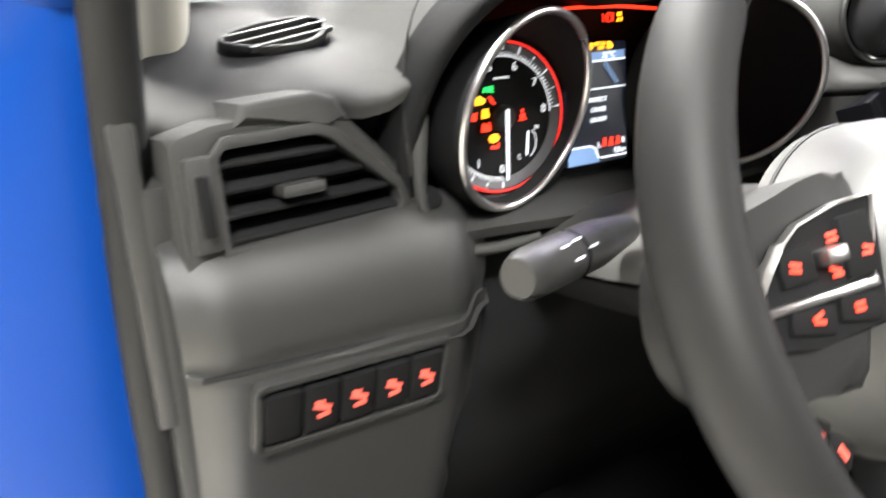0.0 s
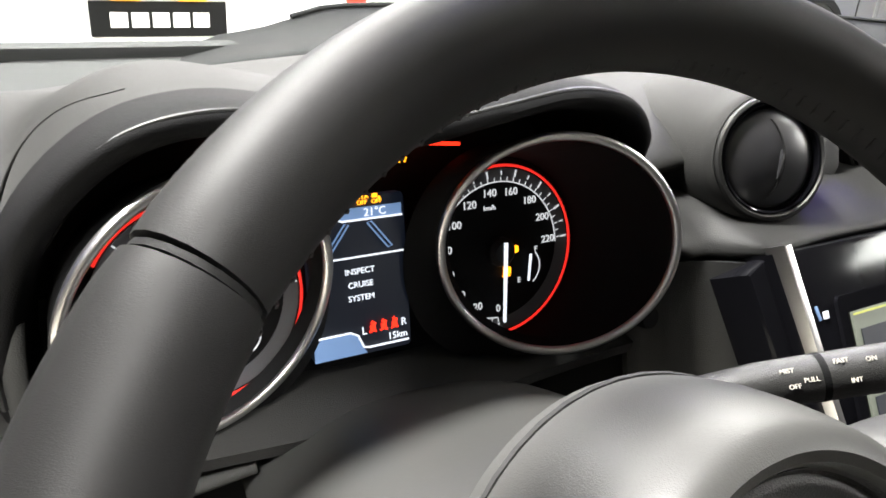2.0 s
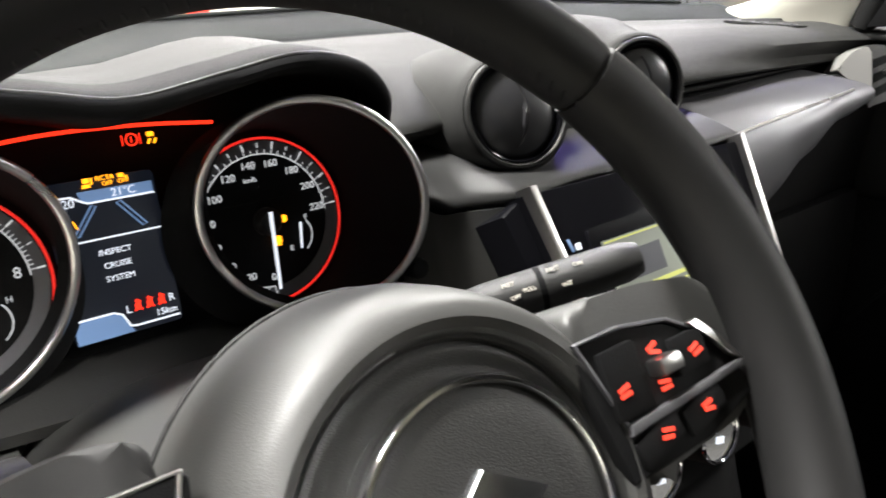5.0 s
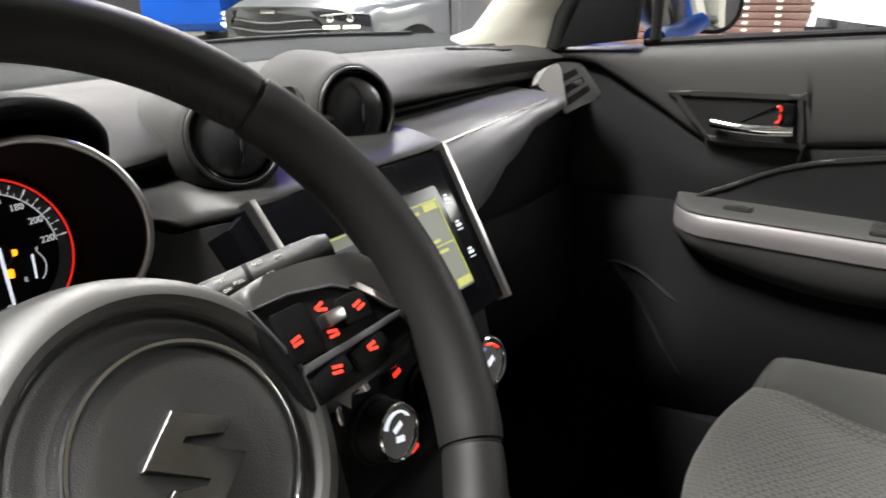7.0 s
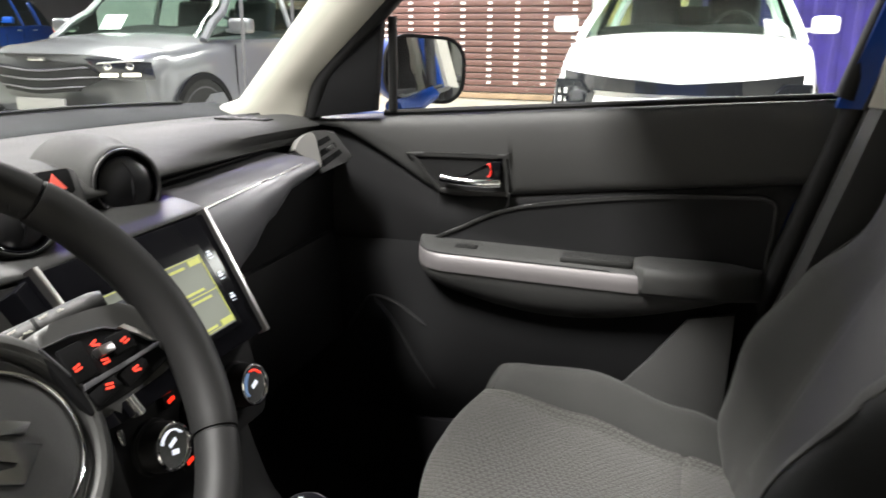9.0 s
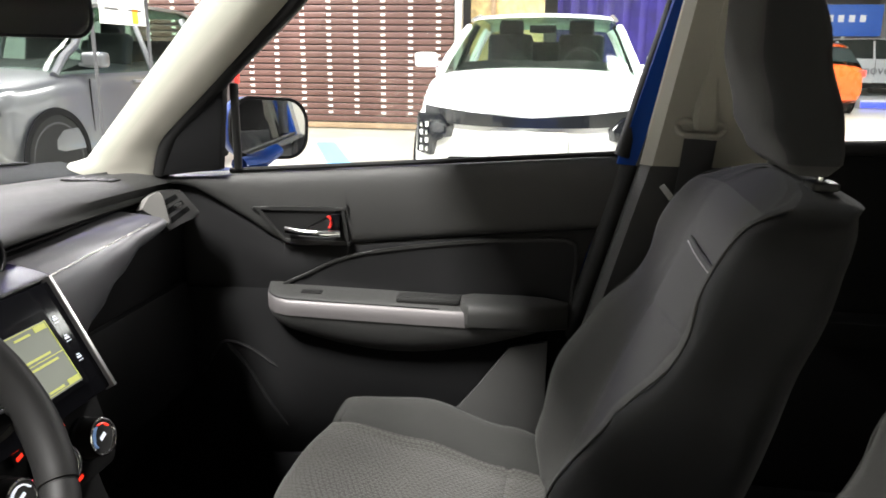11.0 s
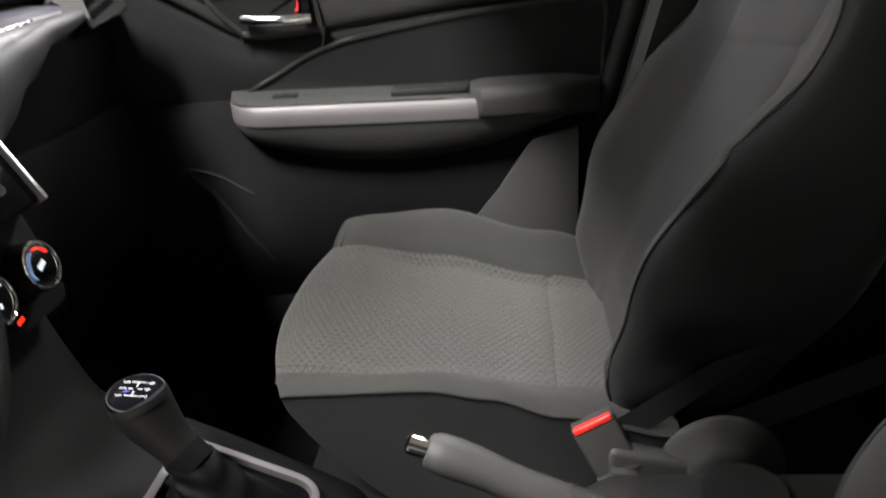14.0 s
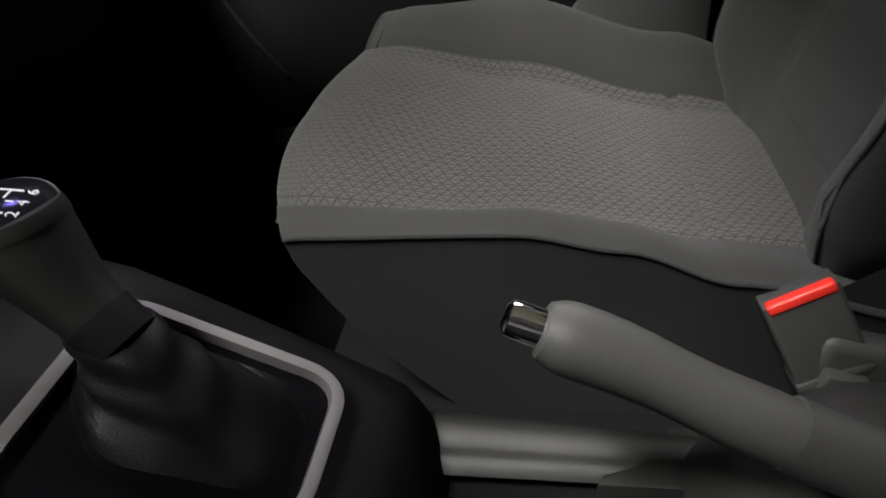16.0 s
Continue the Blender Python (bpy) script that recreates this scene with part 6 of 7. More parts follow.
part("belt_seal", tube([(dx_at(y) + 0.008, y, belt(y) + 0.003) for y in (0.52, 0.3, 0.1, -0.1, -0.225)], 0.005, 8), RUBBER, door, "black window seal")
part("lower_rear_trim", on_door(plate([(0.03, 0.685), (0.1, 0.70), (0.1, 0.38), (-0.06, 0.38), (-0.075, 0.545), (-0.03, 0.60)][::-1], 0.01, DP @ Matrix.Translation((0, -0.055, 0)), 0.003)), DOORTRIM, door, "grey lower rear trim panel")
part("mirror_sail", on_door(plate([(-0.645, 0.985), (-0.528, 1.0), (-0.512, 1.156), (-0.528, 1.153), (-0.61, 1.062)], 0.02, DP @ Matrix.Translation((0, -0.02, 0)), 0.005)), BLACK, door, "black triangular mirror cover")
part("sail_post", tube([(dx_at(0.5) + 0.005, 0.503, 1.0), (dx_at(0.5) - 0.005, 0.498, 1.16)], 0.008, 10), RUBBER, door)
part("rear_seal", tube([(0.66, -0.06, 0.4), (0.665, -0.155, 0.75), (0.668, -0.236, 1.04)], 0.02, 10), RUBBER, door, "black door edge seal")
part("frame_seal", tube(spline([(0.655, -0.215, 1.045), (0.648, -0.245, 1.16), (0.63, -0.285, 1.33), (0.6, -0.25, 1.4), (0.58, 0.1, 1.41), (0.59, 0.28, 1.37), (0.605, 0.375, 1.29), (0.613, 0.468, 1.21), (0.618, 0.553, 1.13), (0.62, 0.63, 1.05), (0.622, 0.655, 0.985)], 50), 0.0155, 10), RUBBER, door, "black window frame seal")
wp = part("window_pane", sheet(lambda u, v: Vector((mixin(dx_at(0) + 0.02, 0.6, v), mixin(0.52 - 0.3 * v ** 1.2, -0.22 - 0.08 * v, u), mixin(belt(mixin(0.52, -0.22, u)) - 0.02, 1.4, v))), 8, 8, 0.004), GLASS, door, "clear side window")
wp.visible_shadow = False

mirror = thing("door_mirror", (0.72, 0.5, 1.0), "blue door mirror with a black rim", "door mirror")
MO = rounded(0.168, 0.119, 0.045, 8)
MM = Matrix.Translation((0.767, 0.488, 1.065)) @ pose(0, 0, 0, 0, 0, -40) @ pose(0, 0, 0, -3, 4)
mc = [[MM @ Vector((x * k, dy, z * k)) for x, z in MO] for k, dy in ((1.0, 0.0), (1.05, 0.015), (1.03, 0.045), (0.85, 0.075), (0.45, 0.09))]
part("mirror_shell", loft(mc), BLUE, mirror, "blue painted mirror shell")
part("mirror_rim", band(grown(MO, 0.004), [(x * 0.965, z * 0.955) for x, z in MO], 0.012, MM @ Matrix.Translation((0, -0.004, 0)), 0.002), BLACK, mirror, "black mirror rim")
part("mirror_glass", plate([(x * 0.97, z * 0.96) for x, z in MO], 0.003, MM @ Matrix.Translation((0, -0.0012, 0))), MIRROR, mirror, "mirror glass")
part("mirror_arm", tube([(0.68, 0.52, 1.0), (0.73, 0.5, 1.0), (0.78, 0.485, 1.02)], 0.022, 12, False, 0.7), BLUE, mirror)

# ---- shell of the car ----
shell = thing("car_body_shell", (0, 0, 0.2), "blue car body shell with pale pillar trim and windscreen", "car body")


def pillar_trim(s, name):
    """Front pillar trim from the dashboard's end up to the roof; s = 1 passenger's side, -1 driver's side."""
    rows = []
    for k in range(41):
        t = k / 40
        z = mixin(0.95, 1.43, t)
        glass_y = 0.811 - 0.955 * (z - 1.009) + min(0.06, 2.4 * max(0, 1.009 - z)) if s > 0 else 0.871 - 1.2 * (z - 1.0) + 0.02 * max(0, 1.06 - z)
        door_y = 0.655 - 1.06 * (z - 1.03) if z > 1.03 else 0.655 + 0.35 * (1.03 - z)
        x = 0.615 - 0.10 * max(0, z - 1.0)
        w = 0.018
        ring = [(x + 0.03, glass_y + 0.01), (x + 0.002, glass_y - 0.004), (x - w, mixin(glass_y, door_y, 0.28)), (x - w * 1.1, mixin(glass_y, door_y, 0.62)), (x - 0.002, door_y + 0.012), (x + 0.02, door_y), (x + 0.045, door_y + 0.01), (x + 0.05, glass_y)]
        rows.append([Vector((s * a.x, a.y, z)) for a in spline([(a, b, 0) for a, b in ring], 28, True)])
    part(name, loft(rows), LINER, shell, "pale grey-beige front pillar trim", 60)


pillar_trim(1, "front_pillar_trim")
pillar_trim(-1, "front_pillar_trim")


def screen_point(u, v):
    x = mixin(-0.66, 0.66, u) * (1 - 0.13 * v)
    y0 = 0.965 - 0.5 * x * x
    y1 = 0.30 - 0.12 * x * x
    return Vector((x, mixin(y0, y1, v), mixin(0.968, 1.41, v) + 0.03 * math.sin(math.pi * v)))


ws = part("windscreen", sheet(screen_point, 24, 12, 0.005), GLASS, shell, "clear curved windscreen")
ws.visible_shadow = False


def cowl_top(x):
    return curve_at([(-0.38, 0.964), (-0.3, 0.979), (-0.18, 0.999), (0.1, 1.002), (0.4, 1.006), (0.62, 1.002)], x)


def scuttle_point(u, v):
    """The black edge outside the glass, before the cowl."""
    x = mixin(-0.64, 0.64, u)
    return Vector((x, 1.08 - 0.52 * x * x - 0.13 + 0.16 * v, 0.9665 - 0.002 * v))


def cowl_point(u, v):
    x = mixin(-0.37, 0.63, u)
    a = [(-0.112, 0.968), (-0.1, mixin(0.972, cowl_top(x), 0.3)), (-0.05, mixin(0.968, cowl_top(x), 0.7)), (-0.008, cowl_top(x) - 0.002), (0.004, cowl_top(x)), (0.012, cowl_top(x) - 0.006)]
    p = spline([(0, b, c) for b, c in a], 15)[min(14, int(v * 14 + 0.5))]
    return Vector((x, 1.08 - 0.52 * x * x + p.y, p.z))


part("windscreen_band", sheet(scuttle_point, 24, 2, 0.003), RUBBER, shell, "black lower edge of the windscreen")
part("cowl_panel", sheet(cowl_point, 40, 14, 0.003), BLACK, shell, "dark grey cowl panel outside the windscreen")
part("headliner", sheet(lambda u, v: Vector((mixin(-0.58, 0.58, u), mixin(0.3, -1.3, v), 1.415 + 0.03 * math.sin(math.pi * u) + 0.02 * math.sin(math.pi * v))), 12, 12, 0.02), LINER, shell, "pale headliner")
part("roof_skin", sheet(lambda u, v: Vector((mixin(-0.6, 0.6, u), mixin(0.31, -1.35, v), 1.455 + 0.03 * math.sin(math.pi * u) + 0.02 * math.sin(math.pi * v))), 12, 12, 0.004), BLUE, shell, "blue roof")
part("floor_pan", box((1.36, 2.6, 0.06), (0, -0.25, 0.22), 0.02), CARPET, shell, "black carpeted floor")
part("footwell", sheet(lambda u, v: Vector((mixin(-0.66, 0.66, u), mixin(0.55, 1.0, v), mixin(0.25, 0.75, v ** 1.5))), 8, 8, 0.02), CARPET, shell, "black carpeted footwell")
part("side_sill", box((0.12, 2.4, 0.22), (0.71, -0.3, 0.2), 0.03), BLUE, shell, "blue side sill")
part("side_sill", box((0.08, 2.4, 0.18), (-0.71, -0.3, 0.2), 0.03), BLUE, shell, "blue side sill")
part("sill_cover", box((0.1, 2.5, 0.3), (0.64, -0.3, 0.28), 0.03), CARPET, shell, "black sill cover")
part("bulkhead", box((1.34, 0.03, 0.75), (0, 1.0, 0.6), 0.005), RUBBER, shell)
part("rear_wall", box((1.3, 0.04, 1.1), (0, -1.5, 0.75), 0.02), BLACK, shell)
part("front_side_panel", box((0.04, 0.42, 0.72), (0.665, 0.86, 0.6), 0.01), RUBBER, shell)
part("front_side_panel", box((0.04, 0.42, 0.72), (-0.69, 0.86, 0.6), 0.01), RUBBER, shell)
# middle pillar with blue outer skin
bp = [[Vector((a, b, z)) for a, b in ((0.7 - t * 0.09, -0.238 - 0.19 * t * 0.34), (0.625 - t * 0.085, -0.244 - 0.19 * t * 0.33), (0.607 - t * 0.085, -0.262 - 0.06 * t), (0.607 - t * 0.085, -0.375 - 0.04 * t), (0.62 - t * 0.085, -0.45 - 0.04 * t), (0.7 - t * 0.09, -0.455 - 0.04 * t))] for t, z in [(k / 8, mixin(1.035, 1.42, k / 8)) for k in range(9)]]
part("middle_pillar_trim", loft(bp), LINER, shell, "pale middle pillar trim")
part("middle_pillar_base", loft([[Vector((x, y + 0.27 * (1.04 - z), z)) for x, y in ((0.71, -0.243), (0.63, -0.247), (0.615, -0.262), (0.615, -0.4), (0.625, -0.46), (0.71, -0.465))] for z in (0.3, 0.6, 0.85, 1.04)]), PANEL, shell, "dark lower pillar trim")
part("pillar_skin", loft([[Vector((0.655 - 0.07 * t, -0.206 - 0.07 * t, z)), Vector((0.69 - 0.07 * t, -0.206 - 0.07 * t, z)), Vector((0.69 - 0.07 * t, -0.243 - 0.068 * t, z)), Vector((0.642 - 0.07 * t, -0.243 - 0.068 * t, z))] for t, z in ((0, 1.03), (0.5, 1.17), (1, 1.31), (1.3, 1.4))]), BLUE, shell, "blue painted pillar skin")
part("pillar_seal", tube(spline([(0.637, -0.243, 1.03), (0.6, -0.28, 1.18), (0.565, -0.316, 1.32), (0.55, -0.34, 1.41)], 20), 0.006, 8), RUBBER, shell)
# rear door and seat, mostly in shade
part("rear_door_trim", box((0.05, 0.85, 0.72), (0.665, -0.82, 0.70), 0.02), BLACK, shell, "black rear door trim")
part("rear_window_sill", tube([(0.65, -0.4, 1.062), (0.655, -0.8, 1.076), (0.65, -1.25, 1.09)], 0.014, 10), RUBBER, shell)
part("rear_armrest", box((0.07, 0.4, 0.05), (0.62, -0.75, 0.76), 0.015), BLACK, shell)
part("rear_seat_cushion", box((1.2, 0.5, 0.2), (0, -0.98, 0.42), 0.05, (4, 0, 0), 4), CLOTH_DARK, shell, "dark rear bench cushion")
part("rear_seat_back", box((1.2, 0.16, 0.62), (0, -1.28, 0.75), 0.05, (-18, 0, 0), 4), CLOTH_DARK, shell, "dark rear bench backrest")
rp = part("rear_window", sheet(lambda u, v: Vector((mixin(0.67, 0.6, v), mixin(-0.4, -1.2, u), mixin(1.05, 1.4, v))), 4, 4, 0.004), GLASS, shell, "clear rear side window")
rp.visible_shadow = False
part("rear_pillar", box((0.1, 0.25, 0.4), (0.62, -1.32, 1.22), 0.03), LINER, shell, "pale rear pillar trim")
# driver's door opening: hinge post in body colour, seals and hinge bolts
post = part("hinge_post", sheet(lambda u, v: Vector((mixin(-0.674, mixin(-0.75, -0.9, min(1, max(0, (v - 0.2) / 0.35))), u), 0.63 + 0.09 * u ** 1.5 - 0.012 * math.sin(math.pi * u * 2), mixin(1.25, 0.3, v) )) + Vector((0.10 * max(0, (1 - v) * 0.95 + 0.3 - 0.95), -0.9 * max(0, 0.25 - v), 0)), 12, 24, 0.02), BLUE, shell, "blue painted hinge post of the open door")
for z in (0.884, 0.812):
    part("bolt", joined(lathe([(0.0, 0.008), (0.006, 0.008), (0.007, 0.0), (0.0, 0.0)], 6, tilt(-0.692, 0.626, z) @ pose(0, 0, 0, 90)), lathe([(0.0, 0.002), (0.01, 0.0015), (0.01, 0.0), (0.0, 0.0)], 20, tilt(-0.692, 0.626, z) @ pose(0, 0, 0, 90))), STEEL, shell, "steel hinge bolt")
part("stamped_boss", lathe([(0.0, 0.003), (0.014, 0.0028), (0.0175, 0.0012), (0.0185, -0.004), (0.0, -0.004)], 32, tilt(-0.714, 0.629, 0.872, -8) @ pose(0, 0, 0, 90)), BLUE, shell, "round stamped boss in the painted post")
part("stamped_rib", tube(spline([(-0.716, 0.629, 0.83), (-0.719, 0.63, 0.77), (-0.722, 0.632, 0.7), (-0.72, 0.634, 0.62)], 20), [0.002] + [0.004] * 18 + [0.002], 10, False, 0.5), BLUE, shell, "pressed rib of the painted post")
part("opening_seal", tube(spline([(-0.668, 0.65, 0.3), (-0.676, 0.612, 0.6), (-0.675, 0.602, 0.8), (-0.668, 0.597, 0.95), (-0.662, 0.56, 1.06), (-0.645, 0.47, 1.16), (-0.6, 0.33, 1.32), (-0.58, 0.2, 1.41)], 40), 0.0135, 12), RUBBER, shell, "black rubber door opening seal")
part("kick_trim", box((0.02, 0.06, 0.5), (-0.66, 0.612, 0.67), 0.006, (0, 0, 0)), PANEL, shell, "grey kick panel edge")
part("sill_trim", box((0.08, 1.0, 0.06), (-0.66, 0.05, 0.3), 0.015), PANEL, shell)
part("driver_pillar", box((0.09, 0.14, 1.1), (-0.68, -0.5, 0.9), 0.02), LINER, shell, "pale driver's middle pillar")

odoor = thing("driver_door", (-1.05, 0.95, 0.4), "open blue driver's door seen past the hinge post", "car door")
OD = Matrix.Translation((-0.86, 0.72, 0)) @ pose(0, 0, 0, 0, 0, 78)
part("door_skin", moved(box((1.0, 0.05, 0.75), (-0.55 + 1.05, 0.0, 0.65), 0.02), OD), BLUE, odoor, "blue door panel")
part("door_trim", moved(box((0.92, 0.04, 0.62), (-0.55 + 1.05, -0.045, 0.68), 0.02), OD), BLACK, odoor, "black inner door trim")
part("door_sash", moved(box((0.9, 0.03, 0.04), (0.5, 0.0, 1.03), 0.01), OD), CHROME, odoor)

# seat belt on the middle pillar
sb = thing("seat_belt", (0.6, -0.335, 1.0), "black seat belt through a pale ring on the pillar", "seat belt")
part("belt_ring", tube(spline([(0.592, -0.296, 1.108), (0.59, -0.308, 1.114), (0.588, -0.334, 1.107), (0.59, -0.36, 1.11), (0.592, -0.37, 1.101), (0.59, -0.36, 1.089), (0.588, -0.334, 1.09), (0.59, -0.304, 1.092)], 48, True), 0.0075, 12, True, 0.8), LINER, sb, "pale belt guide ring")
part("ring_cover", loft([[Vector((0.583 + 0.011 * cx, -0.338 - 0.012 * (z - 1.11) + w * cy, z)) for cx, cy in ((0.6, -1), (-0.4, -0.92), (-0.9, -0.6), (-0.9, 0.6), (-0.4, 0.92), (0.6, 1), (1.8, 1), (1.8, -1))] for w, z in ((0.017, 1.1), (0.021, 1.112), (0.02, 1.14), (0.016, 1.158), (0.0155, 1.19), (0.013, 1.198))]), LINER, sb, "pale anchor cover")
part("height_slider", loft([[Vector((0.577 - 0.23 * (z - 1.2) + 0.008 * cx, -0.345 - 0.09 * (z - 1.2) + 0.015 * cy, z)) for cx, cy in ((-1, -0.8), (-1, 0.8), (1, 1), (1, -1))] for z in (1.185, 1.19, 1.28, 1.345, 1.35)]), LINER, sb, "pale height slider")
part("belt_webbing", sheet(lambda u, v: Vector((mixin(0.588, 0.60, v), -0.333 + mixin(0.025, -0.027, u) + 0.014 * v, mixin(1.094, 0.9, v))), 3, 10, 0.0015), WEB, sb, "black belt webbing")
part("belt_return", sheet(lambda u, v: Vector((mixin(0.6, 0.575, v), mixin(-0.33, -0.14, v) + mixin(0.02, -0.02, u), mixin(0.98, 0.5, v))), 3, 12, 0.0015), WEB, sb, "black belt webbing hanging by the seat")
part("belt_tag", box((0.003, 0.01, 0.042), (0.584, -0.291, 0.99), 0.001, (-40, 0, 0)), STITCH, sb, "pale sewn belt tag")
part("belt_tongue", joined(box((0.006, 0.035, 0.045), (0.514, -0.125, 0.5), 0.002, (18, 10, 0)), box((0.01, 0.04, 0.02), (0.516, -0.13, 0.53), 0.004, (18, 10, 0))), STEEL, sb, "steel belt tongue")

rvm = thing("rear_view_mirror", (0.07, 0.505, 1.262), "black interior rear-view mirror", "rear-view mirror")
RM = Matrix.Translation((0.07, 0.505, 1.262)) @ pose(0, 0, 0, 0, 0, -20)
part("mirror_case", loft([[RM @ Vector((x * k, dy, z * k)) for x, z in rounded(0.23, 0.066, 0.025, 6)] for k, dy in ((1.0, 0.0), (1.02, 0.008), (0.95, 0.025), (0.6, 0.035))]), BLACK, rvm, "black mirror case")
part("mirror_glass", plate([(x * 0.95, z * 0.9) for x, z in rounded(0.23, 0.066, 0.025, 6)], 0.002, RM @ Matrix.Translation((0, -0.0015, 0))), MIRROR, rvm)
part("mirror_stem", tube([(0.07, 0.535, 1.27), (0.05, 0.52, 1.3), (0.02, 0.46, 1.36)], 0.01, 10), BLACK, rvm)

pedal = thing("brake_pedal", (-0.3, 0.75, 0.4), "black rubber brake pedal in the dark footwell", "pedal")
part("pedal_pad", box((0.06, 0.02, 0.05), (-0.3, 0.72, 0.44), 0.008, (-30, 0, 0)), RUBBER, pedal)
part("pedal_arm", tube([(-0.3, 0.73, 0.45), (-0.3, 0.8, 0.6), (-0.3, 0.8, 0.75)], 0.01, 8), STEEL, pedal)

wiper = thing("windscreen_wiper", (-0.1, 1.1, 0.96), "black wiper arm resting on the windscreen", "wiper")
blade = part("wiper_blade", tube([Vector((x, 1.08 - 0.52 * x * x + 0.002, cowl_top(x) + 0.002)) for x in [-0.24 + 0.82 * k / 24 for k in range(25)]], 0.0028, 8), RUBBER, wiper, "black rubber blade")
part("blade_clip", box((0.05, 0.012, 0.006), (0.16, 1.072, 1.0055), 0.002, (0, 0, -9)), BLACK, blade)


# ---- exhibition hall ----
def floor_material():
    m, n, l, b = shader("hall_floor")
    co = n.new("ShaderNodeTexCoord")
    no = n.new("ShaderNodeTexNoise")
    no.inputs["Scale"].default_value, no.inputs["Detail"].default_value = 1.2, 8
    l.new(co.outputs["Object"], no.inputs["Vector"])
    r = n.new("ShaderNodeValToRGB")
    r.color_ramp.elements[0].color, r.color_ramp.elements[1].color = (0.34, 0.33, 0.28, 1), (0.5, 0.48, 0.42, 1)
    r.color_ramp.elements[0].position, r.color_ramp.elements[1].position = 0.35, 0.7
    l.new(no.outputs["Fac"], r.inputs[0])
    l.new(r.outputs[0], b.inputs["Base Color"])
    b.inputs["Roughness"].default_value = 0.28
    return m


structure("floor", box((60, 60, 0.1), (10, 5, -0.05)), floor_material(), "pale polished exhibition hall floor", "floor")
structure("ceiling", box((60, 60, 0.1), (10, 5, HALL + 0.05)), surface("dark_hall_ceiling", (0.05, 0.05, 0.055), 0.9), "dark exhibition hall ceiling", "ceiling")
HALLWALL = surface("hall_wall_paint", (0.2, 0.19, 0.2), 0.8, vary=0.2, big=1.0)
PURPLE = surface("violet_curtain", (0.035, 0.025, 0.16), 0.9, vary=0.4, big=4.0)
BROWN = surface("brown_board", (0.25, 0.17, 0.1), 0.7, vary=0.35, big=3.0)
for nm, size, at in (("wall_east", (0.3, 60, 6), (32, 5, 3)), ("wall_north", (60, 0.3, 6), (10, 26, 3)), ("wall_west", (0.3, 60, 6), (-14, 5, 3)), ("wall_south", (60, 0.3, 6), (10, -22, 3))):
    structure(nm, box(size, at), HALLWALL, "dim painted exhibition hall wall", "wall")

SPOT = glow("hall_spot_light", (1.0, 0.97, 0.9), 40.0)
for k in range(24):
    x, y = (-2.0, 1.2, 4.4, 7.6, 10.8, 14.0)[k % 6], (9.5, 3.6, -2.8, -8.5)[k // 6] + 0.4 * (k % 2)
    spot = thing("hall_spot_lamp", (x, y, HALL - 0.3), "small round white spot lamp under the hall ceiling", "lamp", "hall spot lamps")
    part("lamp_can", lathe([(0.1, 0.0), (0.12, 0.0), (0.12, 0.28), (0.1, 0.28)], 20, Matrix.Translation((x, y, HALL - 0.28))), BLACK, spot)
    part("lamp_face", lathe([(0.0, -0.004), (0.09, 0.0), (0.095, 0.01), (0.0, 0.01)], 20, Matrix.Translation((x, y, HALL - 0.275))), SPOT, spot, "bright lamp face")
# roller shutter with rows of white slots
shutter = thing("roller_shutter", (11.6, 4.6, 0.05), "brown slatted roller shutter with columns of small windows", "roller shutter")
SL = surface("brown_shutter_slat", (0.11, 0.055, 0.045), 0.45, 0.2, vary=0.25, big=2.0)
slat_mesh = finish("slat", box((0.03, 5.6, 0.088), (0, 0, 0), 0.012), SL)
for k in range(30):
    s = new("slat", slat_mesh)
    s.parent, s.location = shutter, (0, 0, 0.12 + 0.105 * k)
win_mesh = finish("slot_window", box((0.012, 0.075, 0.036), (0, 0, 0), 0.003), surface("milky_slot_window", (0.75, 0.73, 0.68), 0.4, vary=0.1))
for k in range(1, 29, 1):
    for j in range(12):
        s = new("slot_window", win_mesh)
        s.parent, s.location = shutter, (-0.017, -2.55 + 0.46 * j, 0.12 + 0.105 * k + 0.0)
part("bottom_bar", box((0.06, 5.6, 0.09), (11.6, 4.6, 0.06), 0.01), BROWN, shutter)
for y in (1.72, 7.48):
    part("guide_rail", box((0.14, 0.12, 3.3), (11.6, y, 1.65), 0.01), STEEL, shutter)
structure("shutter_wall", box((0.3, 4.0, 6), (11.9, 9.6, 3)), HALLWALL, "dim wall beside the roller shutter", "wall")
structure("shutter_header", box((0.3, 6.0, 2.7), (11.9, 4.6, 4.65)), HALLWALL, "dim wall above the roller shutter", "wall")
board = thing("display_board", (12.0, 0.9, 0), "patterned brown and yellow display board beside the shutter", "display board")
part("board_panel", box((0.08, 1.2, 3.2), (12.0, 0.98, 1.6), 0.01), surface("yellow_brown_pattern", (0.5, 0.36, 0.16), 0.6, vary=0.6, big=9.0), board)
part("board_post", box((0.12, 0.08, 3.3), (11.93, 1.2, 1.65), 0.01), BROWN, board)
cur = thing("hall_curtain", (13.0, -1.5, 0), "dark violet hanging curtain", "curtain")
part("curtain_cloth", sheet(lambda u, v: Vector((13.0 + 0.06 * math.sin(u * 60), mixin(-2.6, 0.2, u), mixin(0.0, HALL, v))), 60, 2, 0.01), PURPLE, cur)
stand = thing("blue_sign_stand", (24, -8.0, 0), "bright blue exhibition sign with pale lettering bars", "sign")
part("sign_panel", box((0.2, 2.0, 0.9), (24.0, -8.0, 2.35), 0.02), surface("blue_sign_board", (0.02, 0.12, 0.55), 0.5), stand, "blue sign board")
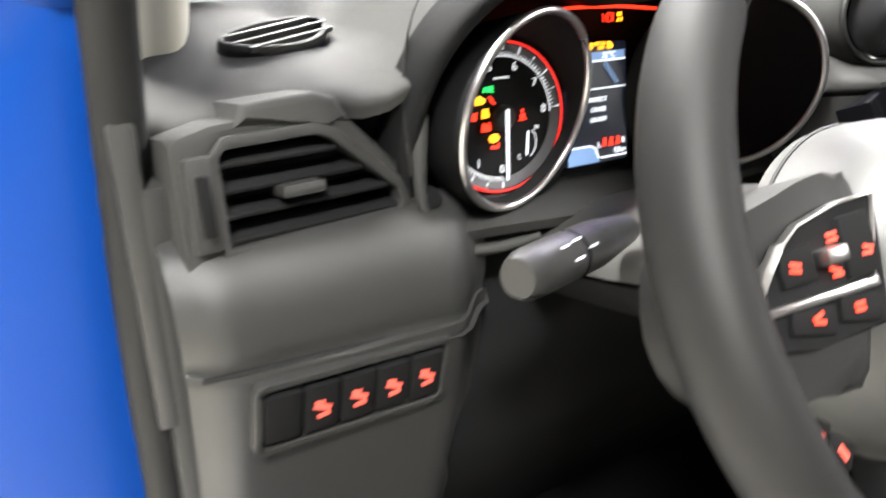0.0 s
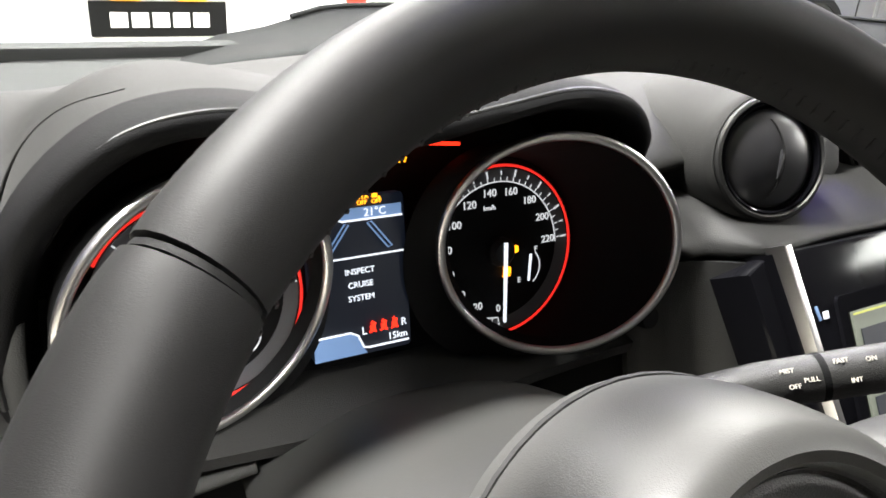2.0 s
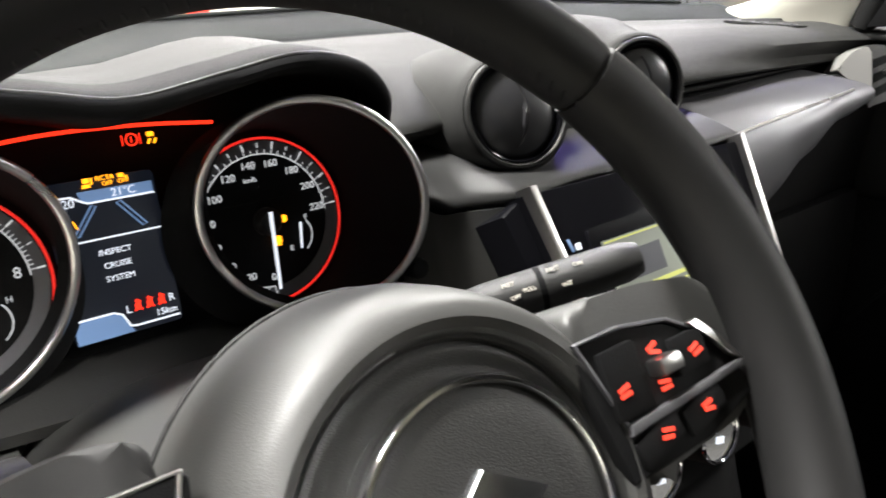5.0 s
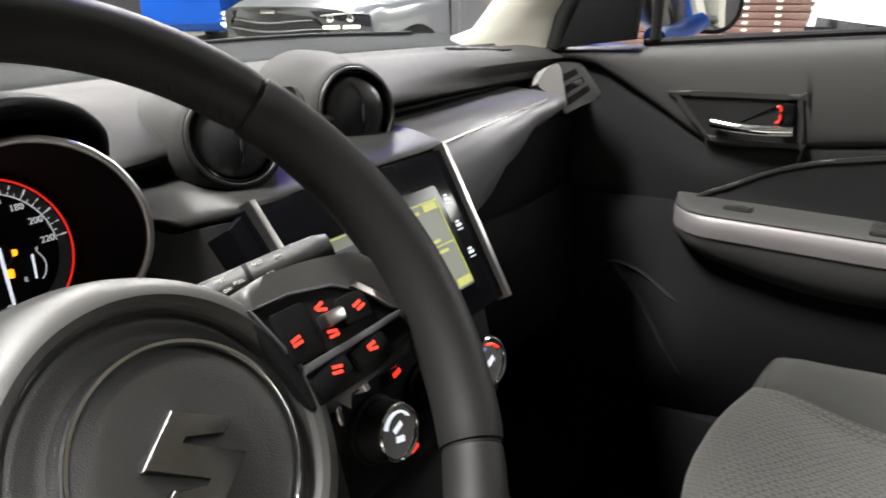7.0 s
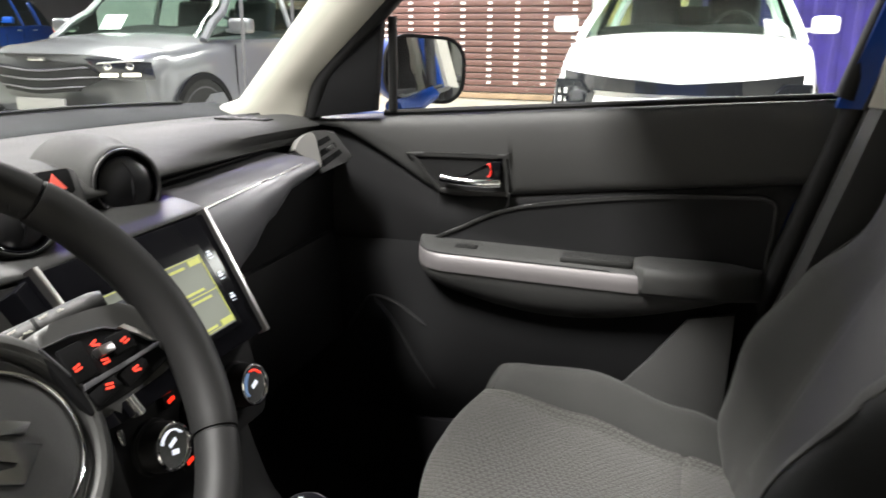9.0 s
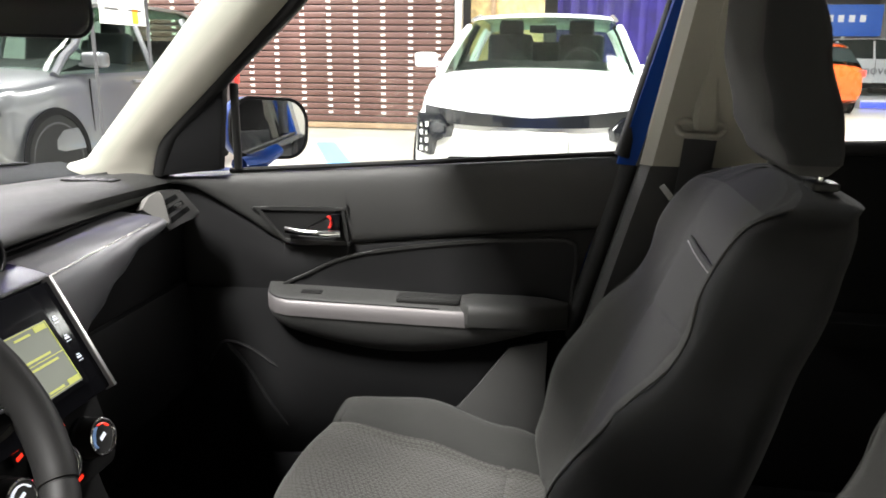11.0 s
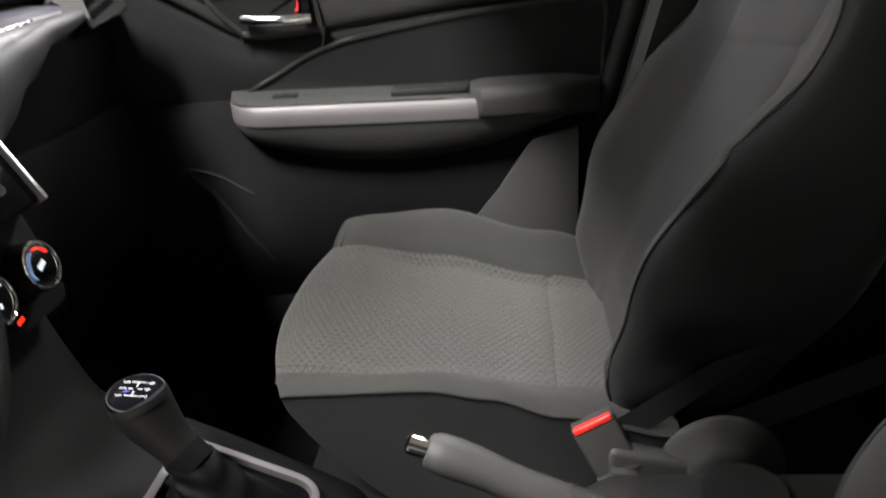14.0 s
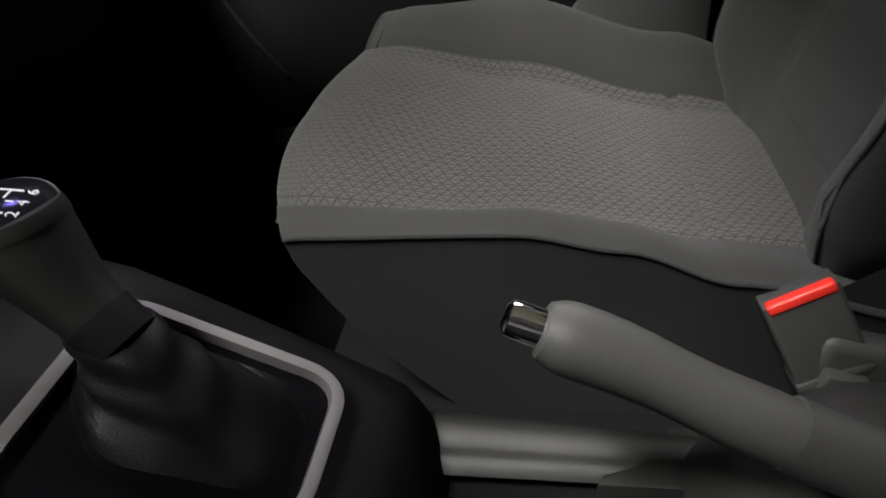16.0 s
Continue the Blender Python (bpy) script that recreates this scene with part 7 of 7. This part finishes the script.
part("sign_post", box((0.1, 0.1, 1.9), (24.0, -8.0, 0.95), 0.01), STEEL, stand)
for k in range(4):
    part("sign_bar", box((0.02, 0.16, 0.2), (23.88, -7.55 - 0.3 * k, 2.4), 0.005), DIALWHITE, stand)
for k, y in enumerate((-9.6, -11.0, -12.2, -13.6)):
    pi = thing("hall_column", (25, y, 0), "warm wooden exhibition wall column", "column", "hall columns")
    part("column_shaft", box((0.4, 0.55, 5.0), (25, y, 2.5), 0.02), BROWN if k % 2 else HALLWALL, pi)
plat = thing("display_platform", (22, -9.5, 0), "low display platform with a blue lit edge", "platform")
part("platform_deck", box((6.0, 4.2, 0.22), (23.4, -9.6, 0.11), 0.02), surface("pale_deck", (0.45, 0.46, 0.48), 0.4), plat)
part("platform_edge", box((0.05, 4.2, 0.14), (20.37, -9.6, 0.1), 0.005), BLUELAMP, plat, "blue glowing platform edge")
for nm, pts, mt, lab in (("floor_line_blue", [(7.2, 2.2), (9.6, 3.2), (9.5, 3.45), (7.1, 2.45)], surface("pale_blue_floor_tape", (0.15, 0.42, 0.75), 0.4), "pale blue floor marking"),
                         ("floor_line_green", [(2.6, 7.0), (3.9, 9.8), (4.2, 9.7), (2.9, 6.9)], surface("green_floor_tape", (0.1, 0.55, 0.08), 0.5), "green floor marking"),
                         ("floor_line_white", [(15.0, -6.2), (19.0, -9.0), (19.1, -8.9), (15.1, -6.1)], surface("white_floor_tape", (0.8, 0.8, 0.78), 0.5), "white floor marking")):
    bm = bmesh.new()
    lo = [bm.verts.new((a, b, 0.0)) for a, b in pts]
    f = bm.faces.new(lo)
    ex = bmesh.ops.extrude_face_region(bm, geom=[f])
    bmesh.ops.translate(bm, vec=(0, 0, 0.004), verts=[v for v in ex["geom"] if isinstance(v, bmesh.types.BMVert)])
    structure(nm, bm, mt, lab, "floor marking")
sheetpost = thing("price_stand", (4.2, 3.0, 0), "thin dark posts holding printed price sheets", "sign")
PAPER = surface("printed_paper", (0.7, 0.69, 0.66), 0.7)
for x in (3.92, 4.59):
    part("stand_post", tube([(x, 3.0, 0), (x, 3.0, 1.95)], 0.013, 10), GRAPHITE, sheetpost, "thin dark post")
    part("stand_foot", box((0.3, 0.3, 0.012), (x, 3.0, 0.006), 0.004), GRAPHITE, sheetpost)
for x, w in ((4.12, 0.25), (4.4, 0.27)):
    sheet_o = part("price_sheet", box((w, 0.01, 0.4), (x, 2.985, 1.6), 0.002), PAPER, sheetpost, "white price sheet")
    for z, k in ((1.72, 0.7), (1.67, 0.8), (1.5, 0.6)):
        part("print_bar", box((w * k, 0.004, 0.012), (x, 2.978, z)), GRAPHITE, sheet_o)
# Print on paper, brightened with the glowing amber material.
part("rating_mark", box((0.07, 0.004, 0.1), (4.4, 2.978, 1.46), 0.001), AMBER, sheetpost, "orange and green rating mark, made to glow")


# ---- cars on show ----
def show_car(name, m, paint, label, L=4.3, Wd=1.8, H=1.62, hood=1.0, nose=0.9, face="suv", tail=False, rear=0.86):
    """A car whose nose points along local -x, wheels on z = 0, its front end at x = 0."""
    ob = new(name)
    ob.matrix_world = m
    ob.empty_display_size = 0.3
    tagged(ob, label, "car", "cars on show")
    hw = Wd / 2

    def low_ring(x):
        t = x / L
        wid = hw * curve_at([(0, 0.88), (0.04, 0.96), (0.16, 1.0), (0.85, 1.0), (0.96, 0.94), (1, 0.86)], t)
        top = curve_at([(0, nose - 0.06), (0.04, nose), (0.25, hood), (0.32, hood + 0.02), (0.9, hood + 0.06), (0.985, hood + 0.02), (1, hood - 0.1)], t)
        bot = curve_at([(0, 0.42), (0.05, 0.25), (0.92, 0.25), (1, 0.42)], t)
        crown = curve_at([(0, 0.015), (0.15, 0.045), (0.3, 0.03), (1, 0.03)], t)
        pts = [(-wid * 0.9, bot), (-wid, bot + 0.12), (-wid, mixin(bot, top, 0.55)), (-wid * 0.985, top - 0.12), (-wid * 0.9, top - 0.03), (-wid * 0.5, top + crown * 0.7), (0, top + crown), (wid * 0.5, top + crown * 0.7), (wid * 0.9, top - 0.03), (wid * 0.985, top - 0.12), (wid, mixin(bot, top, 0.55)), (wid, bot + 0.12), (wid * 0.9, bot), (0, bot)]
        bow = lambda y: (0.34 if face == "grey" else 0.17) * (abs(y) / hw) ** 2.6 * max(0, 1 - x / 1.0)
        return [Vector((x + bow(a.x), a.x, a.y)) for a in spline([(a, b, 0) for a, b in pts], 56, True)]

    xs = [0.0, 0.03, 0.08, 0.18, 0.35, 0.6, 0.85, 1.05, 1.2, 1.6, 2.2, 2.9, 3.5, L - 0.4, L - 0.15, L - 0.04, L]
    part("body", loft([low_ring(x) for x in xs]), paint, ob, "painted car body", 50)

    def cab(x, k):
        t = (x - 1.0) / (L - 1.25)
        roof = curve_at([(0, hood + 0.02), (0.10, hood + 0.25), (0.24, H - 0.06), (0.4, H), (0.75, H - 0.02), (0.92, H - 0.12), (1, hood + 0.12)], t)
        wt = hw * (0.9 - 0.2 * max(0, (roof - hood)) / (H - hood))
        wb = hw * 0.94
        return roof, wt * k, wb * k

    def cab_ring(x, k=1.0, lift=0.0):
        roof, wt, wb = cab(x, k)
        roof += lift
        pts = [(-wb, hood - 0.02), (-mixin(wb, wt, 0.5), mixin(hood, roof, 0.5)), (-wt, roof - 0.06), (-wt * 0.85, roof - 0.008), (0, roof + 0.015), (wt * 0.85, roof - 0.008), (wt, roof - 0.06), (mixin(wb, wt, 0.5), mixin(hood, roof, 0.5)), (wb, hood - 0.02)]
        return [Vector((x, a.x, a.y)) for a in spline([(a, b, 0) for a, b in pts], 40)]

    cx = [mixin(1.0, L - 0.25, k / 16) for k in range(17)]
    glass = part("cabin_glass", loft([cab_ring(x) for x in cx], False, False), SHOWGLASS if face in ("suv", "grey") else DARK_GLASS, ob, "clear green-tinted car glass" if face in ("suv", "grey") else "dark reflecting car glass", 60)
    if face in ("suv", "grey"):
        glass.visible_shadow = False
        part("car_dashboard", loft([[Vector((x, y, z)) for y, z in [(-hw * 0.8, hood - 0.06), (-hw * 0.78, h), (-hw * 0.4, h + 0.03), (0, h + 0.015), (hw * 0.4, h + 0.03), (hw * 0.78, h), (hw * 0.8, hood - 0.06)]] for x, h in ((1.22, hood), (1.45, hood + 0.05), (1.7, hood + 0.08), (1.78, hood + 0.05), (1.8, hood - 0.05))]), BLACK, ob, "black car dashboard")
        part("car_wheel", moved(tube([Vector((0.18 * math.cos(a), 0, 0.18 * math.sin(a))) for a in [2 * math.pi * k / 32 for k in range(32)]], 0.016, 8, True, 1.0, (0, 1, 0)), Matrix.Translation((1.92, -0.36, hood + 0.05)) @ pose(0, 0, 0, 0, -25, 0) @ pose(0, 0, 0, 0, 0, 90)), PANEL, ob, "dark steering wheel")
        for y in (-0.36, 0.36):
            seat_o = part("car_seat", moved(box((0.14, 0.46, 0.62), (0, 0, 0), 0.06, (0, 14, 0), 3), Matrix.Translation((2.5, y, hood + 0.05))), CLOTH_DARK, ob, "dark seat back")
            part("car_headrest", moved(box((0.09, 0.25, 0.16), (0, 0, 0), 0.04, (0, 10, 0), 3), Matrix.Translation((2.62, y, hood + 0.42))), CLOTH_DARK, seat_o)
        part("car_bench", box((0.18, 1.2, 0.55), (3.45, 0, hood + 0.02), 0.06, (0, 14, 0), 3), CLOTH_DARK, ob, "dark rear bench")
        part("car_mirror", box((0.04, 0.24, 0.07), (1.72, 0, hood + 0.38), 0.015, None, 3), BLACK, ob)
        if face == "suv":
            part("windscreen_scribble", tube(spline([cab_ring(1.5 + 0.045 * math.sin(2.3 * k))[33 - k] + Vector((-0.02, 0, 0.012)) for k in range(7)], 40), 0.011, 6), PAPERWHITE, ob, "white pen scribble on the windscreen")
        else:
            part("windscreen_note", box((0.004, 0.26, 0.18), (1.42, 0.5, hood + 0.13), 0.001, (0, 42, 0)), PAPERWHITE, ob, "white paper note behind the windscreen")
    roofx = [x for x in cx if 0.22 < (x - 1.0) / (L - 1.25) < 0.93]
    part("roof", loft([[p + Vector((0, 0, 0.012)) for p in cab_ring(x)[11:29]] for x in roofx], False, False), paint, ob, "painted roof")
    for s in (-1, 1):
        def rail(x, f):
            r = cab_ring(x)
            return r[int(f)] if s < 0 else r[39 - int(f)]
        part("pillar", tube([rail(x, 9) + Vector((-0.01, 0, 0.012)) for x in cx[:5]], 0.035, 8), paint, ob)
        part("pillar", tube([rail(cx[7], f) + Vector((0, s * 0.006, 0)) for f in (0, 3, 6, 9)], 0.03, 8), paint if face != "suv" else RUBBER, ob)
        part("pillar", tube([rail(cx[12], f) + Vector((0, s * 0.006, 0)) for f in (0, 3, 6, 9)], 0.045, 8), paint, ob)
        part("roof_rail", tube([rail(x, 11) + Vector((0, 0, 0.035)) for x in roofx], 0.016, 8), SATIN, ob)
        part("wing_mirror", joined(box((0.14, 0.2, 0.13), (1.32, s * (hw + 0.08), hood + 0.1), 0.04, None, 3), box((0.06, 0.1, 0.03), (1.32, s * (hw - 0.02), hood + 0.06), 0.01)), paint, ob, "painted wing mirror")
        for wx in (0.82, L - rear):
            wr = 0.345
            hub = Matrix.Translation((wx, s * (hw - 0.11), wr)) @ pose(0, 0, 0, -90 * s)
            w = part("wheel", lathe([(0.24, -0.1), (0.31, -0.11), (0.335, -0.09), (wr, -0.05), (wr, 0.06), (0.335, 0.1), (0.31, 0.115), (0.245, 0.11), (0.24, 0.08)], 44, hub), TYRE, ob, "black tyre")
            part("rim", lathe([(0.24, 0.105), (0.225, 0.1), (0.215, 0.03), (0.06, 0.03), (0.055, 0.08), (0.0, 0.085)], 40, hub), BLACK, w)
            for k in range(5):
                part("rim_spoke", moved(box((0.055, 0.19, 0.03), (0, 0.135, 0.085), 0.01), hub @ pose(0, 0, 0, 0, 0, 72 * k + 10)), SATIN, w)
            part("wheel_arch", moved(lathe([(0.36, 0.112), (0.36, 0.122), (0.415, 0.122), (0.42, 0.11)], 44), Matrix.Translation((wx, s * (hw - 0.11), wr + 0.01)) @ pose(0, 0, 0, -90 * s)), BLACK if face != "estate" else paint, ob, "wheel arch trim")
            part("arch_shade", moved(lathe([(0.0, 0.0), (0.37, 0.0), (0.37, 0.114), (0.0, 0.114)], 36), Matrix.Translation((wx, s * (hw - 0.11), wr + 0.01)) @ pose(0, 0, 0, -90 * s)), RUBBER, w)
        part("door_line", box((0.012, 0.01, 0.62), (2.35, s * (hw + 0.001), 0.68)), RUBBER, ob)
        part("door_line", box((0.012, 0.01, 0.62), (1.32, s * (hw + 0.001), 0.68)), RUBBER, ob)
        for dx in (2.1, 3.1):
            part("door_handle", box((0.2, 0.03, 0.03), (dx, s * (hw + 0.01), hood - 0.1), 0.01), SATIN, ob)
        part("sill", box((L - 2.4, 0.05, 0.16), (L / 2, s * (hw - 0.01), 0.3), 0.02), BLACK, ob)
    if face == "suv":
        band_z = nose - 0.11
        part("grille_band", sheet(lambda u, v: Vector((-0.02 + 0.11 * abs(2 * u - 1) ** 2.6, mixin(-hw * 0.84, hw * 0.84, u), band_z + mixin(0.05, -0.05, v) * (0.7 + 0.5 * abs(2 * u - 1)) + 0.05 * abs(2 * u - 1) ** 1.5)), 40, 4, 0.02), LAMPBLACK, ob, "glassy dark band across the nose")
        for s in (-1, 1):
            LM = Matrix.Translation((0.06, s * hw * -0.8, band_z - 0.07)) @ pose(0, 0, 0, 0, 0, -90 + s * 24)
            shape = [(-0.11, -0.17), (0.01, -0.19), (0.03, -0.09), (0.14, -0.05), (0.16, 0.03), (0.08, 0.12), (-0.11, 0.12)]
            lampo = part("headlamp", plate(shape if s < 0 else [(-x, z) for x, z in shape][::-1], 0.14, LM, 0.008), LAMPBLACK, ob, "dark faceted headlamp")
            for k in range(4):
                for q in range(2):
                    part("headlamp_cube", moved(box((0.022, 0.02, 0.04), (0, 0, 0), 0.005), LM @ Matrix.Translation((-s * (-0.07 + 0.05 * q), -0.005, -0.14 + 0.06 * k))), CHROME if (k + q) % 2 else WHITE, lampo)
            part("running_light", moved(box((0.01, 0.02, 0.26), (0, 0, 0), 0.004), LM @ Matrix.Translation((-s * -0.1, -0.006, -0.03))), LENS, lampo)
        part("plate_recess", box((0.03, 0.56, 0.2), (-0.012, 0, band_z - 0.16), 0.02), paint, ob, "blank number plate recess")
        part("lower_intake", box((0.05, 1.2, 0.1), (0.02, 0, 0.44), 0.02), BLACK, ob)
    elif face == "grey":
        front = lambda y: 0.34 * (abs(y) / hw) ** 2.6
        half = lambda v: hw * curve_at([(0, 0.5), (0.45, 0.6), (1, 0.4)], v)

        def grille_point(u, v, out=0.012):
            y = mixin(-1, 1, u) * half(v)
            return Vector((front(y) - out, y, nose - 0.15 - 0.19 * v - 0.025 * math.cos(math.pi * (2 * u - 1)) * 0.5))

        gr = part("grille", sheet(grille_point, 40, 8, 0.02), RUBBER, ob, "dark hexagonal grille")
        for v in (0.06, 0.42, 0.8):
            part("grille_bar", tube([grille_point(k / 30, v, 0.02) for k in range(31)], [0.004 + 0.005 * math.sin(math.pi * k / 30) for k in range(31)], 6), GRAPHITE, gr, "satin grille bar")
        part("bonnet_badge", box((0.02, 0.16, 0.03), (0.0, 0, nose - 0.085), 0.006), SATIN, ob)
        part("plate_blank", box((0.02, 0.5, 0.1), (-0.012, 0, 0.545), 0.006), PALE, ob, "blank number plate")
        part("skid_strip", tube([(front(y) - 0.01, y, 0.36 + 0.1 * (abs(y) / hw) ** 3) for y in [hw * 0.78 * (k / 15 - 1) for k in range(31)]], 0.022, 8), SATIN, ob, "silver lower bumper strip")
        for y in (-0.3, 0.0, 0.3):
            part("lower_slot", box((0.05, 0.24, 0.07), (0.002 + front(y), y, 0.455), 0.015), BLACK, ob, "dark lower intake")
        for s in (-1, 1):
            HL = Matrix.Translation((front(hw * 0.74) - 0.03, -s * hw * 0.76, nose - 0.15)) @ pose(0, 0, 0, 0, 0, -90 + s * 36)
            lampo = part("headlamp", plate([(-0.24, -0.09), (0.1, -0.085), (0.26, 0.075), (-0.22, 0.045)] if s < 0 else [(0.24, -0.09), (0.22, 0.045), (-0.26, 0.075), (-0.1, -0.085)], 0.12, HL, 0.008), LAMPBLACK, ob, "dark headlamp with lit bars")
            for q in (-0.1, 0.06):
                part("headlamp_bulb", moved(lathe([(0.0, 0.012), (0.022, 0.01), (0.03, 0.0), (0.0, 0.0)], 20, pose(q, -0.001, 0.015, 90)), HL), CHROME, lampo)
                part("running_light", moved(box((0.13, 0.02, 0.026), (q + 0.01, -0.012, -0.05), 0.008), HL), LAMPGLOW, lampo, "white running light")
            part("lamp_trim", moved(box((0.34, 0.02, 0.012), (0, -0.008, 0.05), 0.004, (0, -4, 0)), HL), SATIN, lampo)
            part("fog_recess", box((0.06, 0.26, 0.06), (0.02 + front(hw * 0.68), s * hw * 0.68, 0.47), 0.02, (0, 0, -s * 34)), BLACK, ob)
    # rear end
    for s in (-1, 1):
        t = part("tail_lamp", box((0.1, 0.34, 0.16), (L - 0.075, s * hw * 0.76, hood - 0.13), 0.03, (0, 0, s * -16)), HOTRED if tail else REDPLASTIC, ob, "red tail lamp")
        if tail:
            part("indicator", box((0.02, 0.16, 0.05), (L - 0.02, s * hw * 0.74, hood - 0.11), 0.008, (0, 0, s * -16)), AMBER, t, "amber indicator")
    part("rear_bumper", box((0.12, Wd * 0.8, 0.18), (L - 0.06, 0, 0.42), 0.04), BLACK if face == "suv" else paint, ob)
    pl = part("number_plate", box((0.02, 0.485, 0.126), (L + 0.004, 0, 0.685), 0.004), BLACK if tail else STEEL, ob, "dark name plate" if tail else "number plate")
    if tail:
        for k in range(5):
            part("plate_bar", box((0.006, 0.06, 0.054), (L + 0.016, -0.146 + 0.073 * k, 0.683), 0.002), WHITE, pl, "white plain bar")
        for s in (-1, 1):
            part("plate_lamp", box((0.02, 0.1, 0.022), (L + 0.02, s * 0.118, 0.763), 0.004), AMBER, pl, "warm plate lamp")
        part("plate_shelf", box((0.08, 0.7, 0.05), (L + 0.005, 0, 0.8), 0.015), paint, ob)
    return ob


show_car("white_suv", Matrix.Translation((4.75, 0.17, 0)), WHITE, "white show car with a glassy nose band facing the window", 4.3, 1.86, 1.6, 1.08, 0.86, "suv")
show_car("grey_suv", Matrix.Translation((4.0, 4.95, 0)), GREY, "grey metallic show car with lit headlamps", 4.5, 1.85, 1.68, 1.05, 0.98, "grey")
show_car("white_estate", Matrix.Translation((0.0, 3.31, 0)) @ pose(0, 0, 0, 0, 0, -90) @ Matrix.Translation((-4.65, 0, 0)), WHITE, "white estate car with a dark name plate and lit tail lamps", 4.65, 1.79, 1.46, 0.92, 0.8, "estate", True)
show_car("orange_suv", Matrix.Translation((17.6, -5.75, 0)) @ pose(0, 0, 0, 0, 0, 186) @ Matrix.Translation((-4.3, 0, 0)), ORANGE, "bright orange show car seen from behind", 4.3, 1.8, 1.6, 1.05, 0.98, "rear")
sil = show_car("silver_suv", Matrix.Translation((23.6, -10.9, 0.22)) @ pose(0, 0, 0, 0, 0, 90), PEARL, "pale silver show car with lettering on its door", 4.4, 1.8, 1.6, 1.05, 0.98, "side")
part("door_lettering", words("move", 0.36, Matrix.Translation((2.35, 0.925, 0.72)) @ pose(0, 0, 0, 0, 0, 180), 0.002), GRAPHITE, sil, "dark lettering")
show_car("red_car", Matrix.Translation((5.7, -5.8, 0)) @ pose(0, 0, 0, 0, 0, 14), RED, "deep red show car with alloy wheels", 4.1, 1.8, 1.62, 1.1, 0.95, "side", False, 0.64)
show_car("blue_pickup", Matrix.Translation((9.5, 13.5, 0)) @ pose(0, 0, 0, 0, 0, 30), BLUE, "blue show car far across the hall", 4.8, 1.9, 1.75, 1.15, 1.05, "side")
show_car("red_hatchback", Matrix.Translation((7.0, 18.0, 0)) @ pose(0, 0, 0, 0, 0, 200), RED, "small red show car far across the hall", 4.0, 1.7, 1.5, 0.95, 0.85, "side")
